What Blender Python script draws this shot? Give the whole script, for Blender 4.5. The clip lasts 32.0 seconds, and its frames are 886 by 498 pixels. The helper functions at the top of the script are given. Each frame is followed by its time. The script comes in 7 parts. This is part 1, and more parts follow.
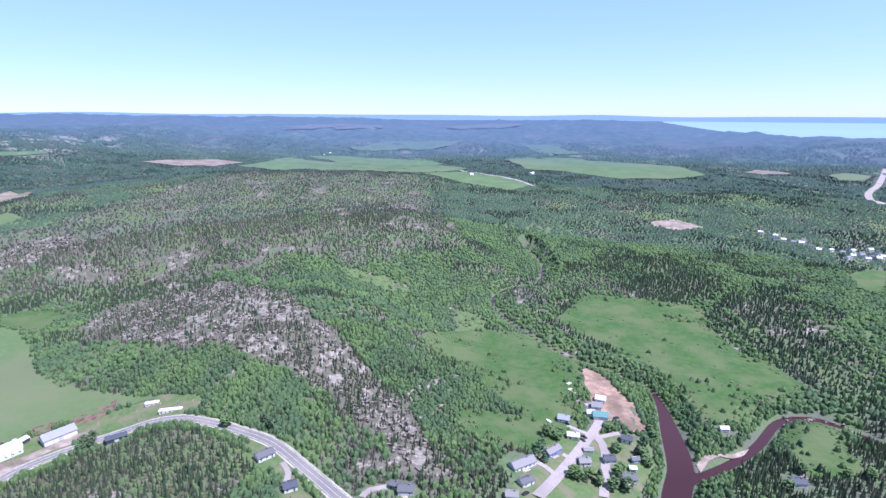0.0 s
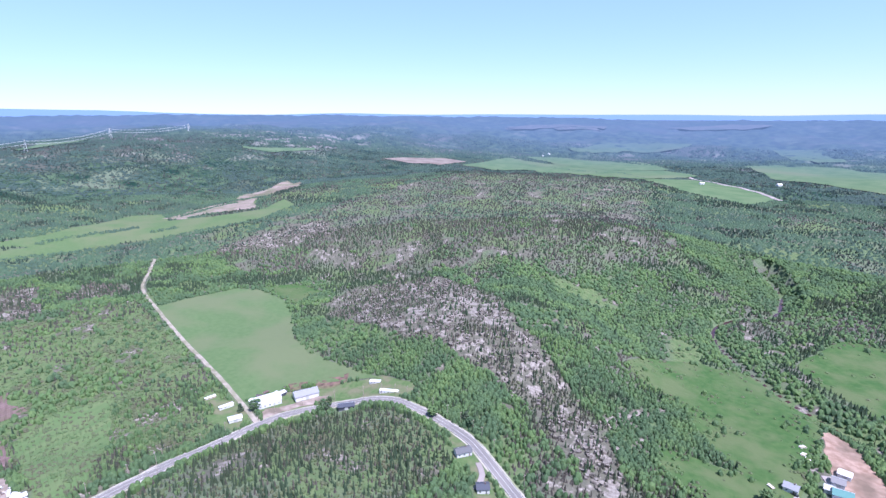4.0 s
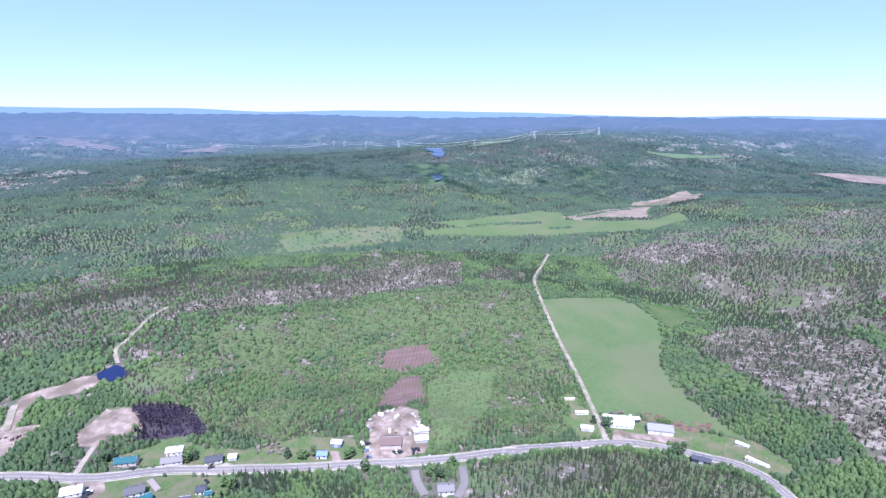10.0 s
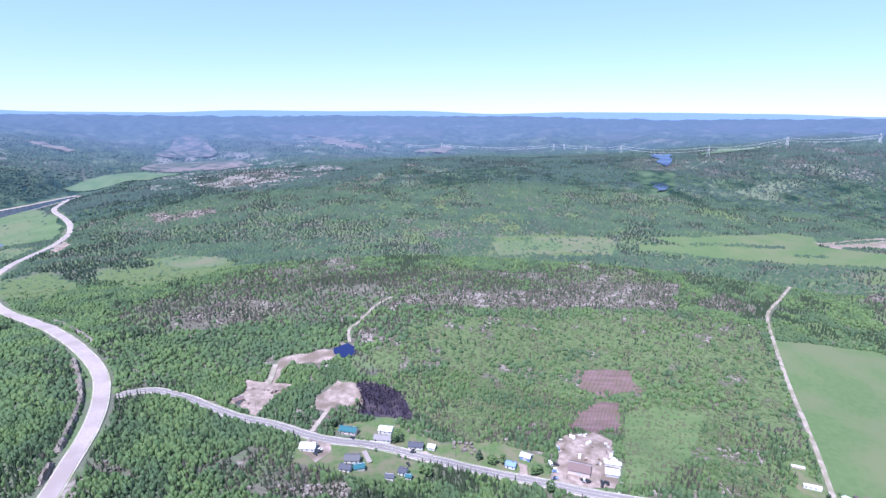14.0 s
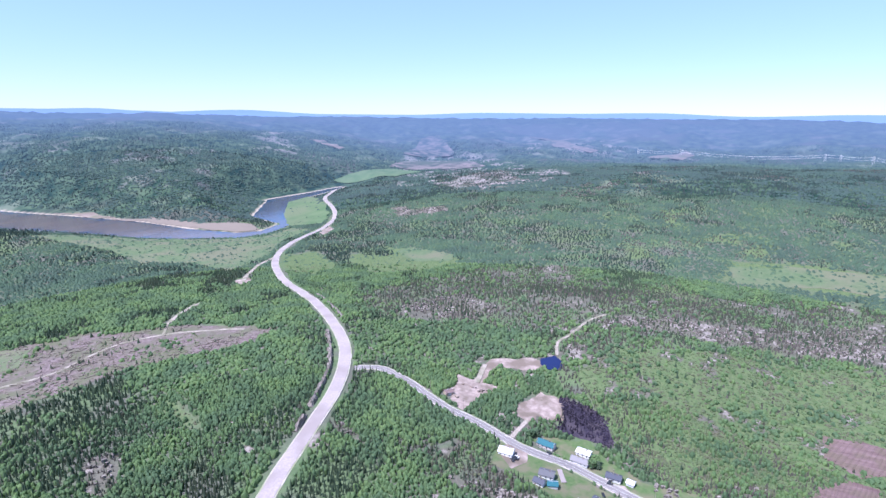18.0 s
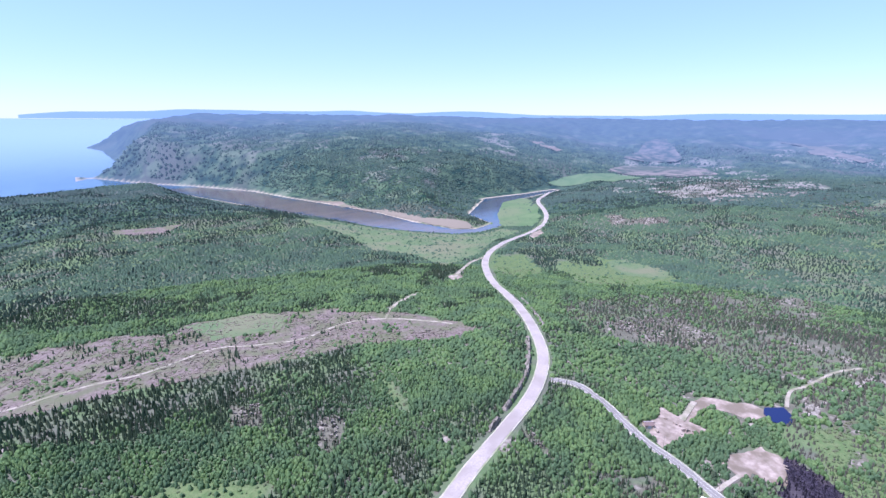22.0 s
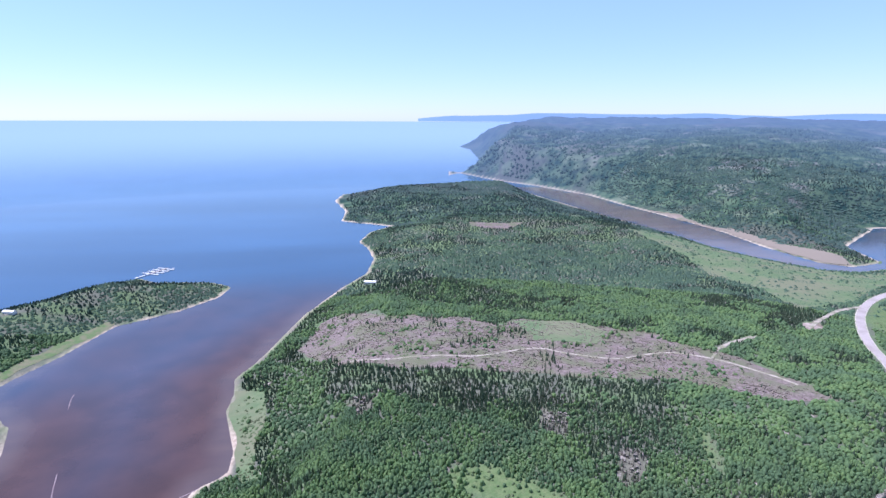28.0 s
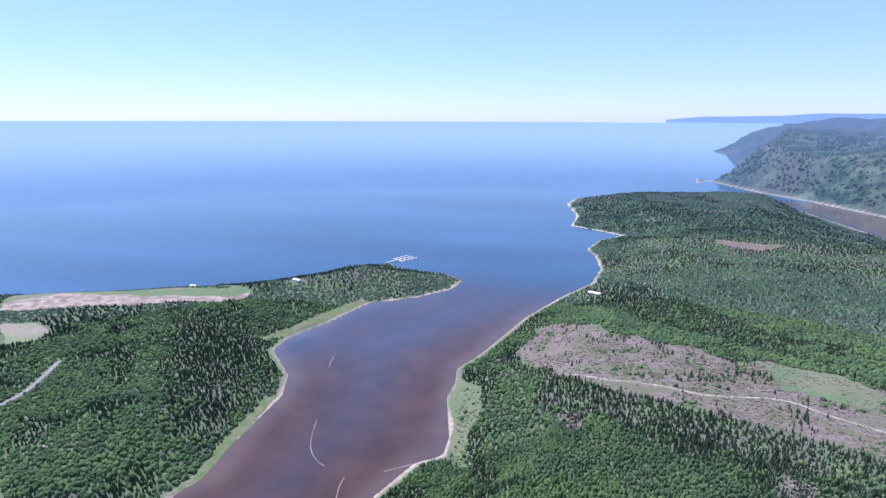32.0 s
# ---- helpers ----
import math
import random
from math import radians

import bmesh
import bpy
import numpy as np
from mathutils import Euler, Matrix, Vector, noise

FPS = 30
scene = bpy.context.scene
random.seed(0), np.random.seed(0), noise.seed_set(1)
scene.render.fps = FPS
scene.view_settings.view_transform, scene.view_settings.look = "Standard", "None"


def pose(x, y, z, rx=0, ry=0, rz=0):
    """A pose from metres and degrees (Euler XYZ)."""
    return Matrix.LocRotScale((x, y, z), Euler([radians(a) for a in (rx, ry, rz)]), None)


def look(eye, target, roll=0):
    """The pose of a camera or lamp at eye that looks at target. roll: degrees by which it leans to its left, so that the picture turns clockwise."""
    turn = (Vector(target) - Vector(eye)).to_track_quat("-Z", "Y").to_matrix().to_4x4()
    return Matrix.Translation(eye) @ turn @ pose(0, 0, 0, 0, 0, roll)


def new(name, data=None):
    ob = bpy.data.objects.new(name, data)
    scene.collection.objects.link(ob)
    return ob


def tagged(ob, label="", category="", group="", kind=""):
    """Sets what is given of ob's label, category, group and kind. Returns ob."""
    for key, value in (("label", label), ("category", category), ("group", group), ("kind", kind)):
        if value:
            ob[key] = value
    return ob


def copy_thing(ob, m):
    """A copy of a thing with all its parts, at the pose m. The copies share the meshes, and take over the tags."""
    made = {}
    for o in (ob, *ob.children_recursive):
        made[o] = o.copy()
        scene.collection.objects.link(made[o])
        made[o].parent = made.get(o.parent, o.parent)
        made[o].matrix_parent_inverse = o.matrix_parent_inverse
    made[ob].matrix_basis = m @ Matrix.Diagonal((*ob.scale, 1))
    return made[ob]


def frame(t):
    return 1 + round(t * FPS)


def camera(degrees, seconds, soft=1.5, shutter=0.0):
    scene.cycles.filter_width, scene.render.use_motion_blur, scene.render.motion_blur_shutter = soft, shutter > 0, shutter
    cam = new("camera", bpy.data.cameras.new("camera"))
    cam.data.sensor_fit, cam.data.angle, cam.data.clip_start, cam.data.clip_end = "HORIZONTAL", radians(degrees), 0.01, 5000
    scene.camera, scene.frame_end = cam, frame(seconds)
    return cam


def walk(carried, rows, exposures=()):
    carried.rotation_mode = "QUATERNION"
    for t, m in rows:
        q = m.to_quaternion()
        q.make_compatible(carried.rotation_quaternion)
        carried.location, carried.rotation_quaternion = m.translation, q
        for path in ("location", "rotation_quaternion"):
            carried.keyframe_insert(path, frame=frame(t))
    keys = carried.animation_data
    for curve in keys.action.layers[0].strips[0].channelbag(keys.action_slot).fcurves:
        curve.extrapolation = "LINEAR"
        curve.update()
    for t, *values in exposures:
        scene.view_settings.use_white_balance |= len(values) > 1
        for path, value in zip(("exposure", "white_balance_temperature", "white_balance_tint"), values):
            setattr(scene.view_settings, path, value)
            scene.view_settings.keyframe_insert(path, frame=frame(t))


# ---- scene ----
cam = camera(79.3, 32.0, soft=1.5)
# seconds, heading (degrees left of north), tilt below the level, lean
TURNS = [(0, 0.00, 13.92, -0.08), (0.5, 2.80, 13.91, -0.02), (1, 5.71, 13.88, -0.06), (1.5, 8.20, 13.89, -0.09), (2, 10.92, 13.93, -0.04), (2.5, 14.00, 13.97,
         0.03), (3, 16.90, 13.98, -0.05), (3.5, 19.78, 14.01, -0.13), (5.5, 32.54, 13.94, -0.34), (6, 36.01, 13.96, -0.28), (6.5, 39.95, 13.97, -0.24), (7,
         43.69, 13.96, -0.32), (7.5, 47.06, 13.96, -0.25), (8, 50.86, 13.94, -0.13), (8.5, 54.23, 13.92, -0.09), (9, 57.47, 13.93, -0.03), (9.5, 60.49, 13.95,
         -0.00), (10, 63.64, 13.98, 0.05), (10.5, 66.88, 13.99, 0.10), (11, 69.80, 13.99, 0.15), (11.5, 72.60, 13.97, 0.15), (12, 75.53, 13.97, 0.09), (12.5,
         78.57, 13.97, 0.05), (13, 81.41, 13.97, 0.01), (13.5, 84.05, 13.98, -0.04), (14, 86.52, 13.97, -0.02), (14.5, 89.34, 13.97, -0.09), (16.5, 101.07,
         13.93, 0.05), (17, 104.17, 13.92, 0.05), (17.5, 107.37, 13.92, 0.13), (18, 110.32, 13.90, 0.13), (18.5, 113.27, 13.91, 0.16), (19, 116.39, 13.92,
         0.15), (19.5, 119.40, 13.94, 0.13), (20, 122.25, 13.96, 0.12), (20.5, 125.12, 13.94, 0.08), (21, 127.93, 13.94, 0.05), (21.5, 130.51, 13.94, 0.07),
         (22, 133.00, 13.97, 0.10), (22.5, 135.63, 13.97, -0.01), (23, 138.35, 13.95, -0.06), (23.5, 141.30, 13.95, -0.16), (24, 144.31, 13.94, -0.16), (24.5,
         147.41, 13.92, -0.20), (25, 150.49, 13.95, -0.11), (25.5, 153.53, 13.97, 0.01), (27.5, 165.05, 13.93, -0.07), (28, 168.03, 13.92, -0.03), (28.5,
         170.90, 13.92, -0.01), (29, 173.73, 13.94, -0.05), (29.5, 176.61, 13.95, -0.08), (30, 179.72, 13.97, -0.07), (30.5, 183.07, 13.97, -0.05), (31,
         186.41, 13.96, -0.04), (31.5, 189.73, 13.97, -0.01), (32, 192.73, 13.97, -0.11)]
CLIMB = [(-0.0, -0.0, 233.9), (-1.1, -3.0, 248.0), (1.4, -1.9, 261.0), (3.1, -2.2, 275.7), (7.1, -0.4, 290.9), (10.9, 0.8, 303.3), (13.0, 2.7, 316.7), (16.6, 5.3, 331.2), (16.8, 8.1, 346.2)]  # a place every four seconds


def stand(t):
    """The drone's place: it climbs slowly as it turns."""
    k = min(int(t / 4), len(CLIMB) - 2)
    a, b, c, d = (Vector(CLIMB[min(max(k + i, 0), len(CLIMB) - 1)]) for i in (-1, 0, 1, 2))
    u = t / 4 - k
    return b + (c - a) * 0.5 * u + (2 * a - 5 * b + 4 * c - d) * 0.5 * u * u + (3 * b - a - 3 * c + d) * 0.5 * u ** 3


walk(cam, [(t, pose(*stand(t), 90 - tilt, 0, turn) @ pose(0, 0, 0, 0, 0, lean)) for t, turn, tilt, lean in TURNS],
     exposures=[(0, 1.12, 5410, 25.5), (8, 1.18, 5400, 26.5), (20, 1.18, 5390, 27), (27, 1.07, 5420, 25.5), (32, 0.95, 5430, 24)])

# ---- daylight ----
SUN_BEARING, SUN_HEIGHT = 240.0, 61.0  # degrees left of north, above the level
sky_world = bpy.data.worlds.new("sky")
scene.world = sky_world
sky_world.use_nodes = True
sky = sky_world.node_tree.nodes.new("ShaderNodeTexSky")
sky.sky_type, sky.sun_disc = "NISHITA", False
sky.sun_elevation, sky.sun_rotation = radians(SUN_HEIGHT), radians(-SUN_BEARING)
sky.air_density, sky.dust_density, sky.ozone_density, sky.altitude = 1.0, 0.15, 3.0, 300
wn, wl = sky_world.node_tree.nodes, sky_world.node_tree.links
clear, veil, both = wn["Background"], wn.new("ShaderNodeBackground"), wn.new("ShaderNodeAddShader")
wl.new(sky.outputs[0], clear.inputs[0])
clear.inputs[1].default_value = 0.043
veil.inputs[0].default_value, veil.inputs[1].default_value = (0.116, 0.17, 0.232, 1), 1.0  # thin summer haze all over the sky
wl.new(clear.outputs[0], both.inputs[0])
wl.new(veil.outputs[0], both.inputs[1])
wl.new(both.outputs[0], wn["World Output"].inputs[0])
sun = new("sun", bpy.data.lights.new("sun", "SUN"))
sun.data.energy, sun.data.angle, sun.data.color = 4.6, radians(0.53), (1.0, 0.95, 0.87)
sun.matrix_world = look((0, 0, 0), (math.sin(radians(SUN_BEARING)) * math.cos(radians(SUN_HEIGHT)), -math.cos(radians(SUN_BEARING)) * math.cos(radians(SUN_HEIGHT)), -math.sin(radians(SUN_HEIGHT))))


# ---- materials ----
def shader(name, rough_=0.9, gloss=0.25, metal=0.0):
    m = bpy.data.materials.new(name)
    m.use_nodes = True
    n = m.node_tree.nodes
    b = n["Principled BSDF"]
    b.inputs["Roughness"].default_value, b.inputs["Specular IOR Level"].default_value, b.inputs["Metallic"].default_value = rough_, gloss, metal
    return m, n, m.node_tree.links, b


def mixed(n, l, fac, a, b):
    """A colour mix; a and b are colours or sockets."""
    mix = n.new("ShaderNodeMix")
    mix.data_type = "RGBA"
    for i, v in ((0, fac), (6, a), (7, b)):
        if isinstance(v, (float, int)):
            mix.inputs[i].default_value = v
        elif isinstance(v, tuple):
            mix.inputs[i].default_value = (*v, 1)
        else:
            l.new(v, mix.inputs[i])
    return mix.outputs[2]


def grain(n, l, size, detail=4.0, lo=0.35, hi=0.65, stretch=None):
    """Noise of that size in metres, 0..1, in world space."""
    g, t, r = n.new("ShaderNodeNewGeometry"), n.new("ShaderNodeTexNoise"), n.new("ShaderNodeMapRange")
    src = g.outputs["Position"]
    if stretch:
        mp = n.new("ShaderNodeMapping")
        mp.inputs["Rotation"].default_value, mp.inputs["Scale"].default_value = (0, 0, radians(stretch[0])), stretch[1]
        l.new(src, mp.inputs[0])
        src = mp.outputs[0]
    l.new(src, t.inputs["Vector"])
    t.inputs["Scale"].default_value, t.inputs["Detail"].default_value = 1.0 / size, detail
    l.new(t.outputs["Fac"], r.inputs["Value"])
    r.inputs["From Min"].default_value, r.inputs["From Max"].default_value = lo, hi
    return r.outputs[0]


def relief(n, l, b, src, strength, depth):
    bump = n.new("ShaderNodeBump")
    bump.inputs["Strength"].default_value, bump.inputs["Distance"].default_value = strength, depth
    l.new(src, bump.inputs["Height"])
    l.new(bump.outputs[0], b.inputs["Normal"])


def plain(name, a, b_, size=3.0, c=None, csize=30.0, rough_=0.9, gloss=0.2, depth=0.0, stretch=None, metal=0.0, lo=0.35, hi=0.65):
    """Two tones in a fine grain, a third in large patches."""
    m, n, l, b = shader(name, rough_, gloss, metal)
    fine = grain(n, l, size, 5.0, lo, hi, stretch)
    col = mixed(n, l, fine, a, b_)
    if c:
        col = mixed(n, l, grain(n, l, csize, 3.0, 0.42, 0.62), col, c)
    l.new(col, b.inputs["Base Color"])
    if depth:
        relief(n, l, b, fine, 0.6, depth)
    return m


def leaves(name, a, b_, c, csize=60.0):
    """Foliage: each tree has a tone of its own, and stands differ."""
    m, n, l, b = shader(name, 0.75, 0.15)
    g = n.new("ShaderNodeNewGeometry")
    col = mixed(n, l, g.outputs["Random Per Island"], a, b_)
    col = mixed(n, l, grain(n, l, csize, 4.0, 0.4, 0.62), col, c)
    col = mixed(n, l, grain(n, l, 1.1, 3.0, 0.3, 0.7), col, mixed(n, l, 0.25, col, (0.01, 0.02, 0.008)))
    l.new(col, b.inputs["Base Color"])
    relief(n, l, b, grain(n, l, 0.7, 3.0, 0.2, 0.8), 0.5, 0.3)
    thin, both_ = n.new("ShaderNodeBsdfTranslucent"), n.new("ShaderNodeMixShader")
    l.new(col, thin.inputs["Color"])
    both_.inputs[0].default_value = 0.45
    l.new(b.outputs[0], both_.inputs[1])
    l.new(thin.outputs[0], both_.inputs[2])
    l.new(both_.outputs[0], n["Material Output"].inputs[0])
    return m


M_CONIFER = leaves("spruce needles", (0.078, 0.124, 0.076), (0.106, 0.158, 0.092), (0.108, 0.142, 0.088))
M_BROADLEAF = leaves("birch and aspen leaves", (0.13, 0.218, 0.09), (0.194, 0.286, 0.11), (0.116, 0.186, 0.096), 34.0)
M_GREY = leaves("thin grey spruce", (0.148, 0.13, 0.114), (0.215, 0.19, 0.166), (0.12, 0.125, 0.094))
M_CHARRED = leaves("charred branches", (0.045, 0.034, 0.07), (0.1, 0.08, 0.13), (0.03, 0.025, 0.035))
M_SHRUB = leaves("young birch scrub", (0.118, 0.19, 0.08), (0.178, 0.242, 0.112), (0.162, 0.166, 0.104), 22.0)
# slope and hill trees: distance haze is mixed into the leaf colours
M_SLOPE_SPRUCE_HAZED = leaves("slope spruce needles tinted with haze", (0.066, 0.108, 0.083), (0.094, 0.142, 0.104), (0.09, 0.124, 0.094))
M_SLOPE_LEAF_HAZED = leaves("slope birch leaves tinted with haze", (0.092, 0.158, 0.1), (0.136, 0.21, 0.12), (0.094, 0.148, 0.106), 60.0)
M_SLOPE_GREY_HAZED = leaves("thin grey slope spruce tinted with haze", (0.105, 0.095, 0.093), (0.155, 0.138, 0.13), (0.092, 0.098, 0.084))
M_HILL_SPRUCE_HAZED = leaves("hill spruce needles tinted with haze", (0.056, 0.092, 0.086), (0.084, 0.126, 0.11), (0.074, 0.106, 0.096))
M_HILL_LEAF_HAZED = leaves("hill birch leaves tinted with haze", (0.074, 0.124, 0.106), (0.102, 0.16, 0.125), (0.08, 0.12, 0.11), 90.0)
M_HILL_GREY_HAZED = leaves("thin grey hill spruce tinted with haze", (0.105, 0.1, 0.1), (0.15, 0.138, 0.13), (0.08, 0.098, 0.082))
M_BARK = plain("bark", (0.10, 0.075, 0.055), (0.2, 0.17, 0.14), 0.3)
M_GRASS = plain("hay field", (0.07, 0.113, 0.044), (0.086, 0.128, 0.053), 5.0, (0.104, 0.126, 0.062), 60.0, depth=0.15)
M_MEADOW = plain("rough meadow", (0.034, 0.078, 0.02), (0.056, 0.098, 0.03), 6.0, (0.078, 0.104, 0.042), 28.0, depth=0.3)
M_LAWN = plain("house lawn", (0.062, 0.105, 0.036), (0.092, 0.128, 0.052), 3.0, (0.13, 0.125, 0.075), 11.0, depth=0.15)
M_RED_SAND = plain("reddish cleared sand", (0.2, 0.128, 0.095), (0.31, 0.215, 0.17), 5.0, (0.13, 0.095, 0.07), 18.0, depth=0.3)
M_MARSH = plain("salt meadow", (0.07, 0.11, 0.05), (0.1, 0.13, 0.065), 8.0, (0.12, 0.125, 0.075), 60.0, depth=0.3)
M_CROP = plain("sown strip", (0.072, 0.118, 0.044), (0.108, 0.142, 0.06), 6.0, (0.082, 0.13, 0.048), 30.0, depth=0.2, stretch=(-30, (1, 0.12, 1)))
M_ROAD = plain("worn asphalt", (0.135, 0.124, 0.12), (0.17, 0.155, 0.15), 1.2, (0.185, 0.168, 0.16), 25.0, rough_=0.85)
M_PALE = plain("fresh pale gravel roadbed", (0.25, 0.215, 0.208), (0.31, 0.27, 0.262), 1.5, (0.225, 0.192, 0.182), 30.0)
M_SHOULDER = plain("gravel shoulder", (0.3, 0.27, 0.235), (0.4, 0.36, 0.32), 1.0, (0.22, 0.23, 0.14), 12.0)
M_SAND = plain("sandy gravel", (0.2, 0.155, 0.132), (0.31, 0.252, 0.222), 4.0, (0.14, 0.112, 0.088), 14.0, depth=0.2)
M_TRACK = plain("sandy track", (0.24, 0.205, 0.17), (0.31, 0.27, 0.23), 2.0, (0.17, 0.16, 0.11), 12.0)
M_EARTH = plain("red ploughed earth", (0.105, 0.068, 0.064), (0.18, 0.125, 0.118), 2.6, (0.12, 0.09, 0.07), 14.0, depth=0.4, stretch=(-24, (1, 0.08, 1)))
M_MANURE = plain("dark churned earth", (0.07, 0.045, 0.038), (0.17, 0.10, 0.085), 4.0, (0.12, 0.12, 0.06), 16.0, depth=0.3)
M_BURN = plain("burnt scrub ground", (0.012, 0.01, 0.018), (0.04, 0.032, 0.05), 2.0, (0.055, 0.045, 0.055), 12.0, depth=0.4)
M_SLASH = plain("felled slash", (0.092, 0.07, 0.064), (0.178, 0.142, 0.132), 3.0, (0.1, 0.102, 0.062), 26.0, depth=0.5)
M_TAN = plain("dry bare earth", (0.19, 0.145, 0.125), (0.27, 0.215, 0.19), 4.0, (0.14, 0.135, 0.085), 30.0, depth=0.2)
M_MUD = plain("tidal mud", (0.14, 0.118, 0.082), (0.185, 0.16, 0.115), 8.0, (0.11, 0.13, 0.06), 40.0, rough_=0.6)
M_ROCK = plain("pale granite", (0.135, 0.116, 0.1), (0.262, 0.23, 0.205), 2.5, (0.11, 0.098, 0.082), 9.0, depth=0.8)


def ground_material():
    """Forest floor, with rock, grass and sand where the land shows them."""
    m, n, l, b = shader("forest floor", 0.95, 0.1)
    at = n.new("ShaderNodeAttribute")
    at.attribute_name = "cover"
    sep = n.new("ShaderNodeSeparateColor")
    l.new(at.outputs["Color"], sep.inputs[0])
    col = mixed(n, l, grain(n, l, 6.0), (0.076, 0.112, 0.054), (0.102, 0.136, 0.07))
    col = mixed(n, l, grain(n, l, 45.0, 3.0, 0.42, 0.6), col, (0.098, 0.102, 0.08))
    col = mixed(n, l, sep.outputs[2], col, mixed(n, l, grain(n, l, 5.0), (0.075, 0.115, 0.045), (0.105, 0.135, 0.06)))

    def where(src, size, lo, hi):
        """Breaks the mask up into patches."""
        add, rng = n.new("ShaderNodeMath"), n.new("ShaderNodeMapRange")
        add.operation = "MULTIPLY"
        l.new(src, add.inputs[0])
        l.new(grain(n, l, size, 6.0, 0.25, 0.75), add.inputs[1])
        l.new(add.outputs[0], rng.inputs["Value"])
        rng.inputs["From Min"].default_value, rng.inputs["From Max"].default_value = lo, hi
        return rng.outputs[0]

    heath = n.new("ShaderNodeMapRange")
    l.new(sep.outputs[0], heath.inputs["Value"])
    heath.inputs["From Min"].default_value, heath.inputs["From Max"].default_value = 0.22, 0.5
    col = mixed(n, l, heath.outputs[0], col, mixed(n, l, grain(n, l, 7.0), (0.088, 0.085, 0.066), (0.122, 0.115, 0.09)))
    stone = mixed(n, l, grain(n, l, 2.5), (0.14, 0.122, 0.106), (0.27, 0.24, 0.215))
    col = mixed(n, l, where(sep.outputs[0], 9.0, 0.4, 0.5), col, stone)
    col = mixed(n, l, sep.outputs[1], col, mixed(n, l, grain(n, l, 5.0), (0.25, 0.195, 0.15), (0.38, 0.31, 0.25)))
    l.new(col, b.inputs["Base Color"])
    relief(n, l, b, grain(n, l, 4.0, 5.0), 0.7, 0.8)
    return m


M_GROUND = ground_material()
PAINT = {k: plain(k + " paint", v, tuple(c * 0.86 for c in v), 0.8, tuple(c * 0.93 for c in v), 4.0, rough_=0.6) for k, v in {
    "white": (0.62, 0.61, 0.61), "pale": (0.44, 0.44, 0.44), "pink": (0.55, 0.47, 0.45), "blue": (0.16, 0.24, 0.42), "grey": (0.24, 0.24, 0.26), "lilac": (0.19, 0.18, 0.185), "slate": (0.1, 0.1, 0.108),
    "dark": (0.06, 0.065, 0.085), "teal": (0.02, 0.1, 0.12), "green": (0.09, 0.2, 0.19), "brown": (0.15, 0.105, 0.098), "tan": (0.42, 0.34, 0.26), "black": (0.02, 0.022, 0.026), "red": (0.3, 0.04, 0.03)}.items()}
M_GLASS = plain("window glass", (0.03, 0.04, 0.05), (0.05, 0.06, 0.07), 2.0, rough_=0.1, gloss=0.6)
M_STEEL = plain("galvanised steel", (0.42, 0.43, 0.44), (0.52, 0.53, 0.54), 1.0, rough_=0.5, metal=0.3)
M_TYRE = plain("rubber", (0.02, 0.02, 0.02), (0.03, 0.03, 0.03), 0.2)
M_LINE = plain("worn road paint", (0.48, 0.47, 0.45), (0.34, 0.33, 0.32), 2.0)
M_FOAM = plain("foam", (0.16, 0.11, 0.115), (0.26, 0.21, 0.215), 3.0)
M_LOG = plain("felled trunk", (0.12, 0.1, 0.078), (0.19, 0.163, 0.132), 0.8)
M_TIMBER = plain("weathered timber", (0.25, 0.2, 0.16), (0.36, 0.31, 0.27), 0.6)


HAZE_GLOW = (0.07, 0.108, 0.17)


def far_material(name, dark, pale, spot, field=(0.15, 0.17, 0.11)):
    """Distant wooded hills; haze painted as blue emission, its share kept in the mesh."""
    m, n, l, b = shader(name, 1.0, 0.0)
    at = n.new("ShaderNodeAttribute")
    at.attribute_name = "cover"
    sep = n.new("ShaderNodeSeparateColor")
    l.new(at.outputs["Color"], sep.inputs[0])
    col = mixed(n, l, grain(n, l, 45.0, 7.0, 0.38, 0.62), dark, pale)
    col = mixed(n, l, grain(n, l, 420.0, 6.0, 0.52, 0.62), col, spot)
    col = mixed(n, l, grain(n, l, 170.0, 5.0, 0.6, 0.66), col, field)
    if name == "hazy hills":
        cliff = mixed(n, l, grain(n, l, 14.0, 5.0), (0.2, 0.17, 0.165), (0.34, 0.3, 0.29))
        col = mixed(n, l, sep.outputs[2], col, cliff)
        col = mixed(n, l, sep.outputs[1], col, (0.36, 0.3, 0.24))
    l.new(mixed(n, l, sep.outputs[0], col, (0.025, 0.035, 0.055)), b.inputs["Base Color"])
    b.inputs["Emission Color"].default_value = (*HAZE_GLOW, 1)
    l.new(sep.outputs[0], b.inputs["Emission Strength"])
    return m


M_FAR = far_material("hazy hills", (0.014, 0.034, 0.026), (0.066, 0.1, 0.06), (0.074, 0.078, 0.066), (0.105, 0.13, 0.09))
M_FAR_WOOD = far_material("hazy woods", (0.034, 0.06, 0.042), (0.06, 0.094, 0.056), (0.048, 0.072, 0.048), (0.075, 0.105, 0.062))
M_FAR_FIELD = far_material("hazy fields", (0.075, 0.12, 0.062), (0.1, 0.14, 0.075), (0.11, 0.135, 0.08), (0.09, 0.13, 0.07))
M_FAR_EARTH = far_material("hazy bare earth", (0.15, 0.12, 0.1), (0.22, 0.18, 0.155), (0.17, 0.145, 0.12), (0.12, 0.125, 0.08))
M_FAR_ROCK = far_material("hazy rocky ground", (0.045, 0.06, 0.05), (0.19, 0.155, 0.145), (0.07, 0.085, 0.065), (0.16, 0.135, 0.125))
# haze over the last ridges, painted as an even blue emission
M_SKYLINE_GLOW, _n, _l, _b = shader("skyline glowing haze blue", 1.0, 0.0)
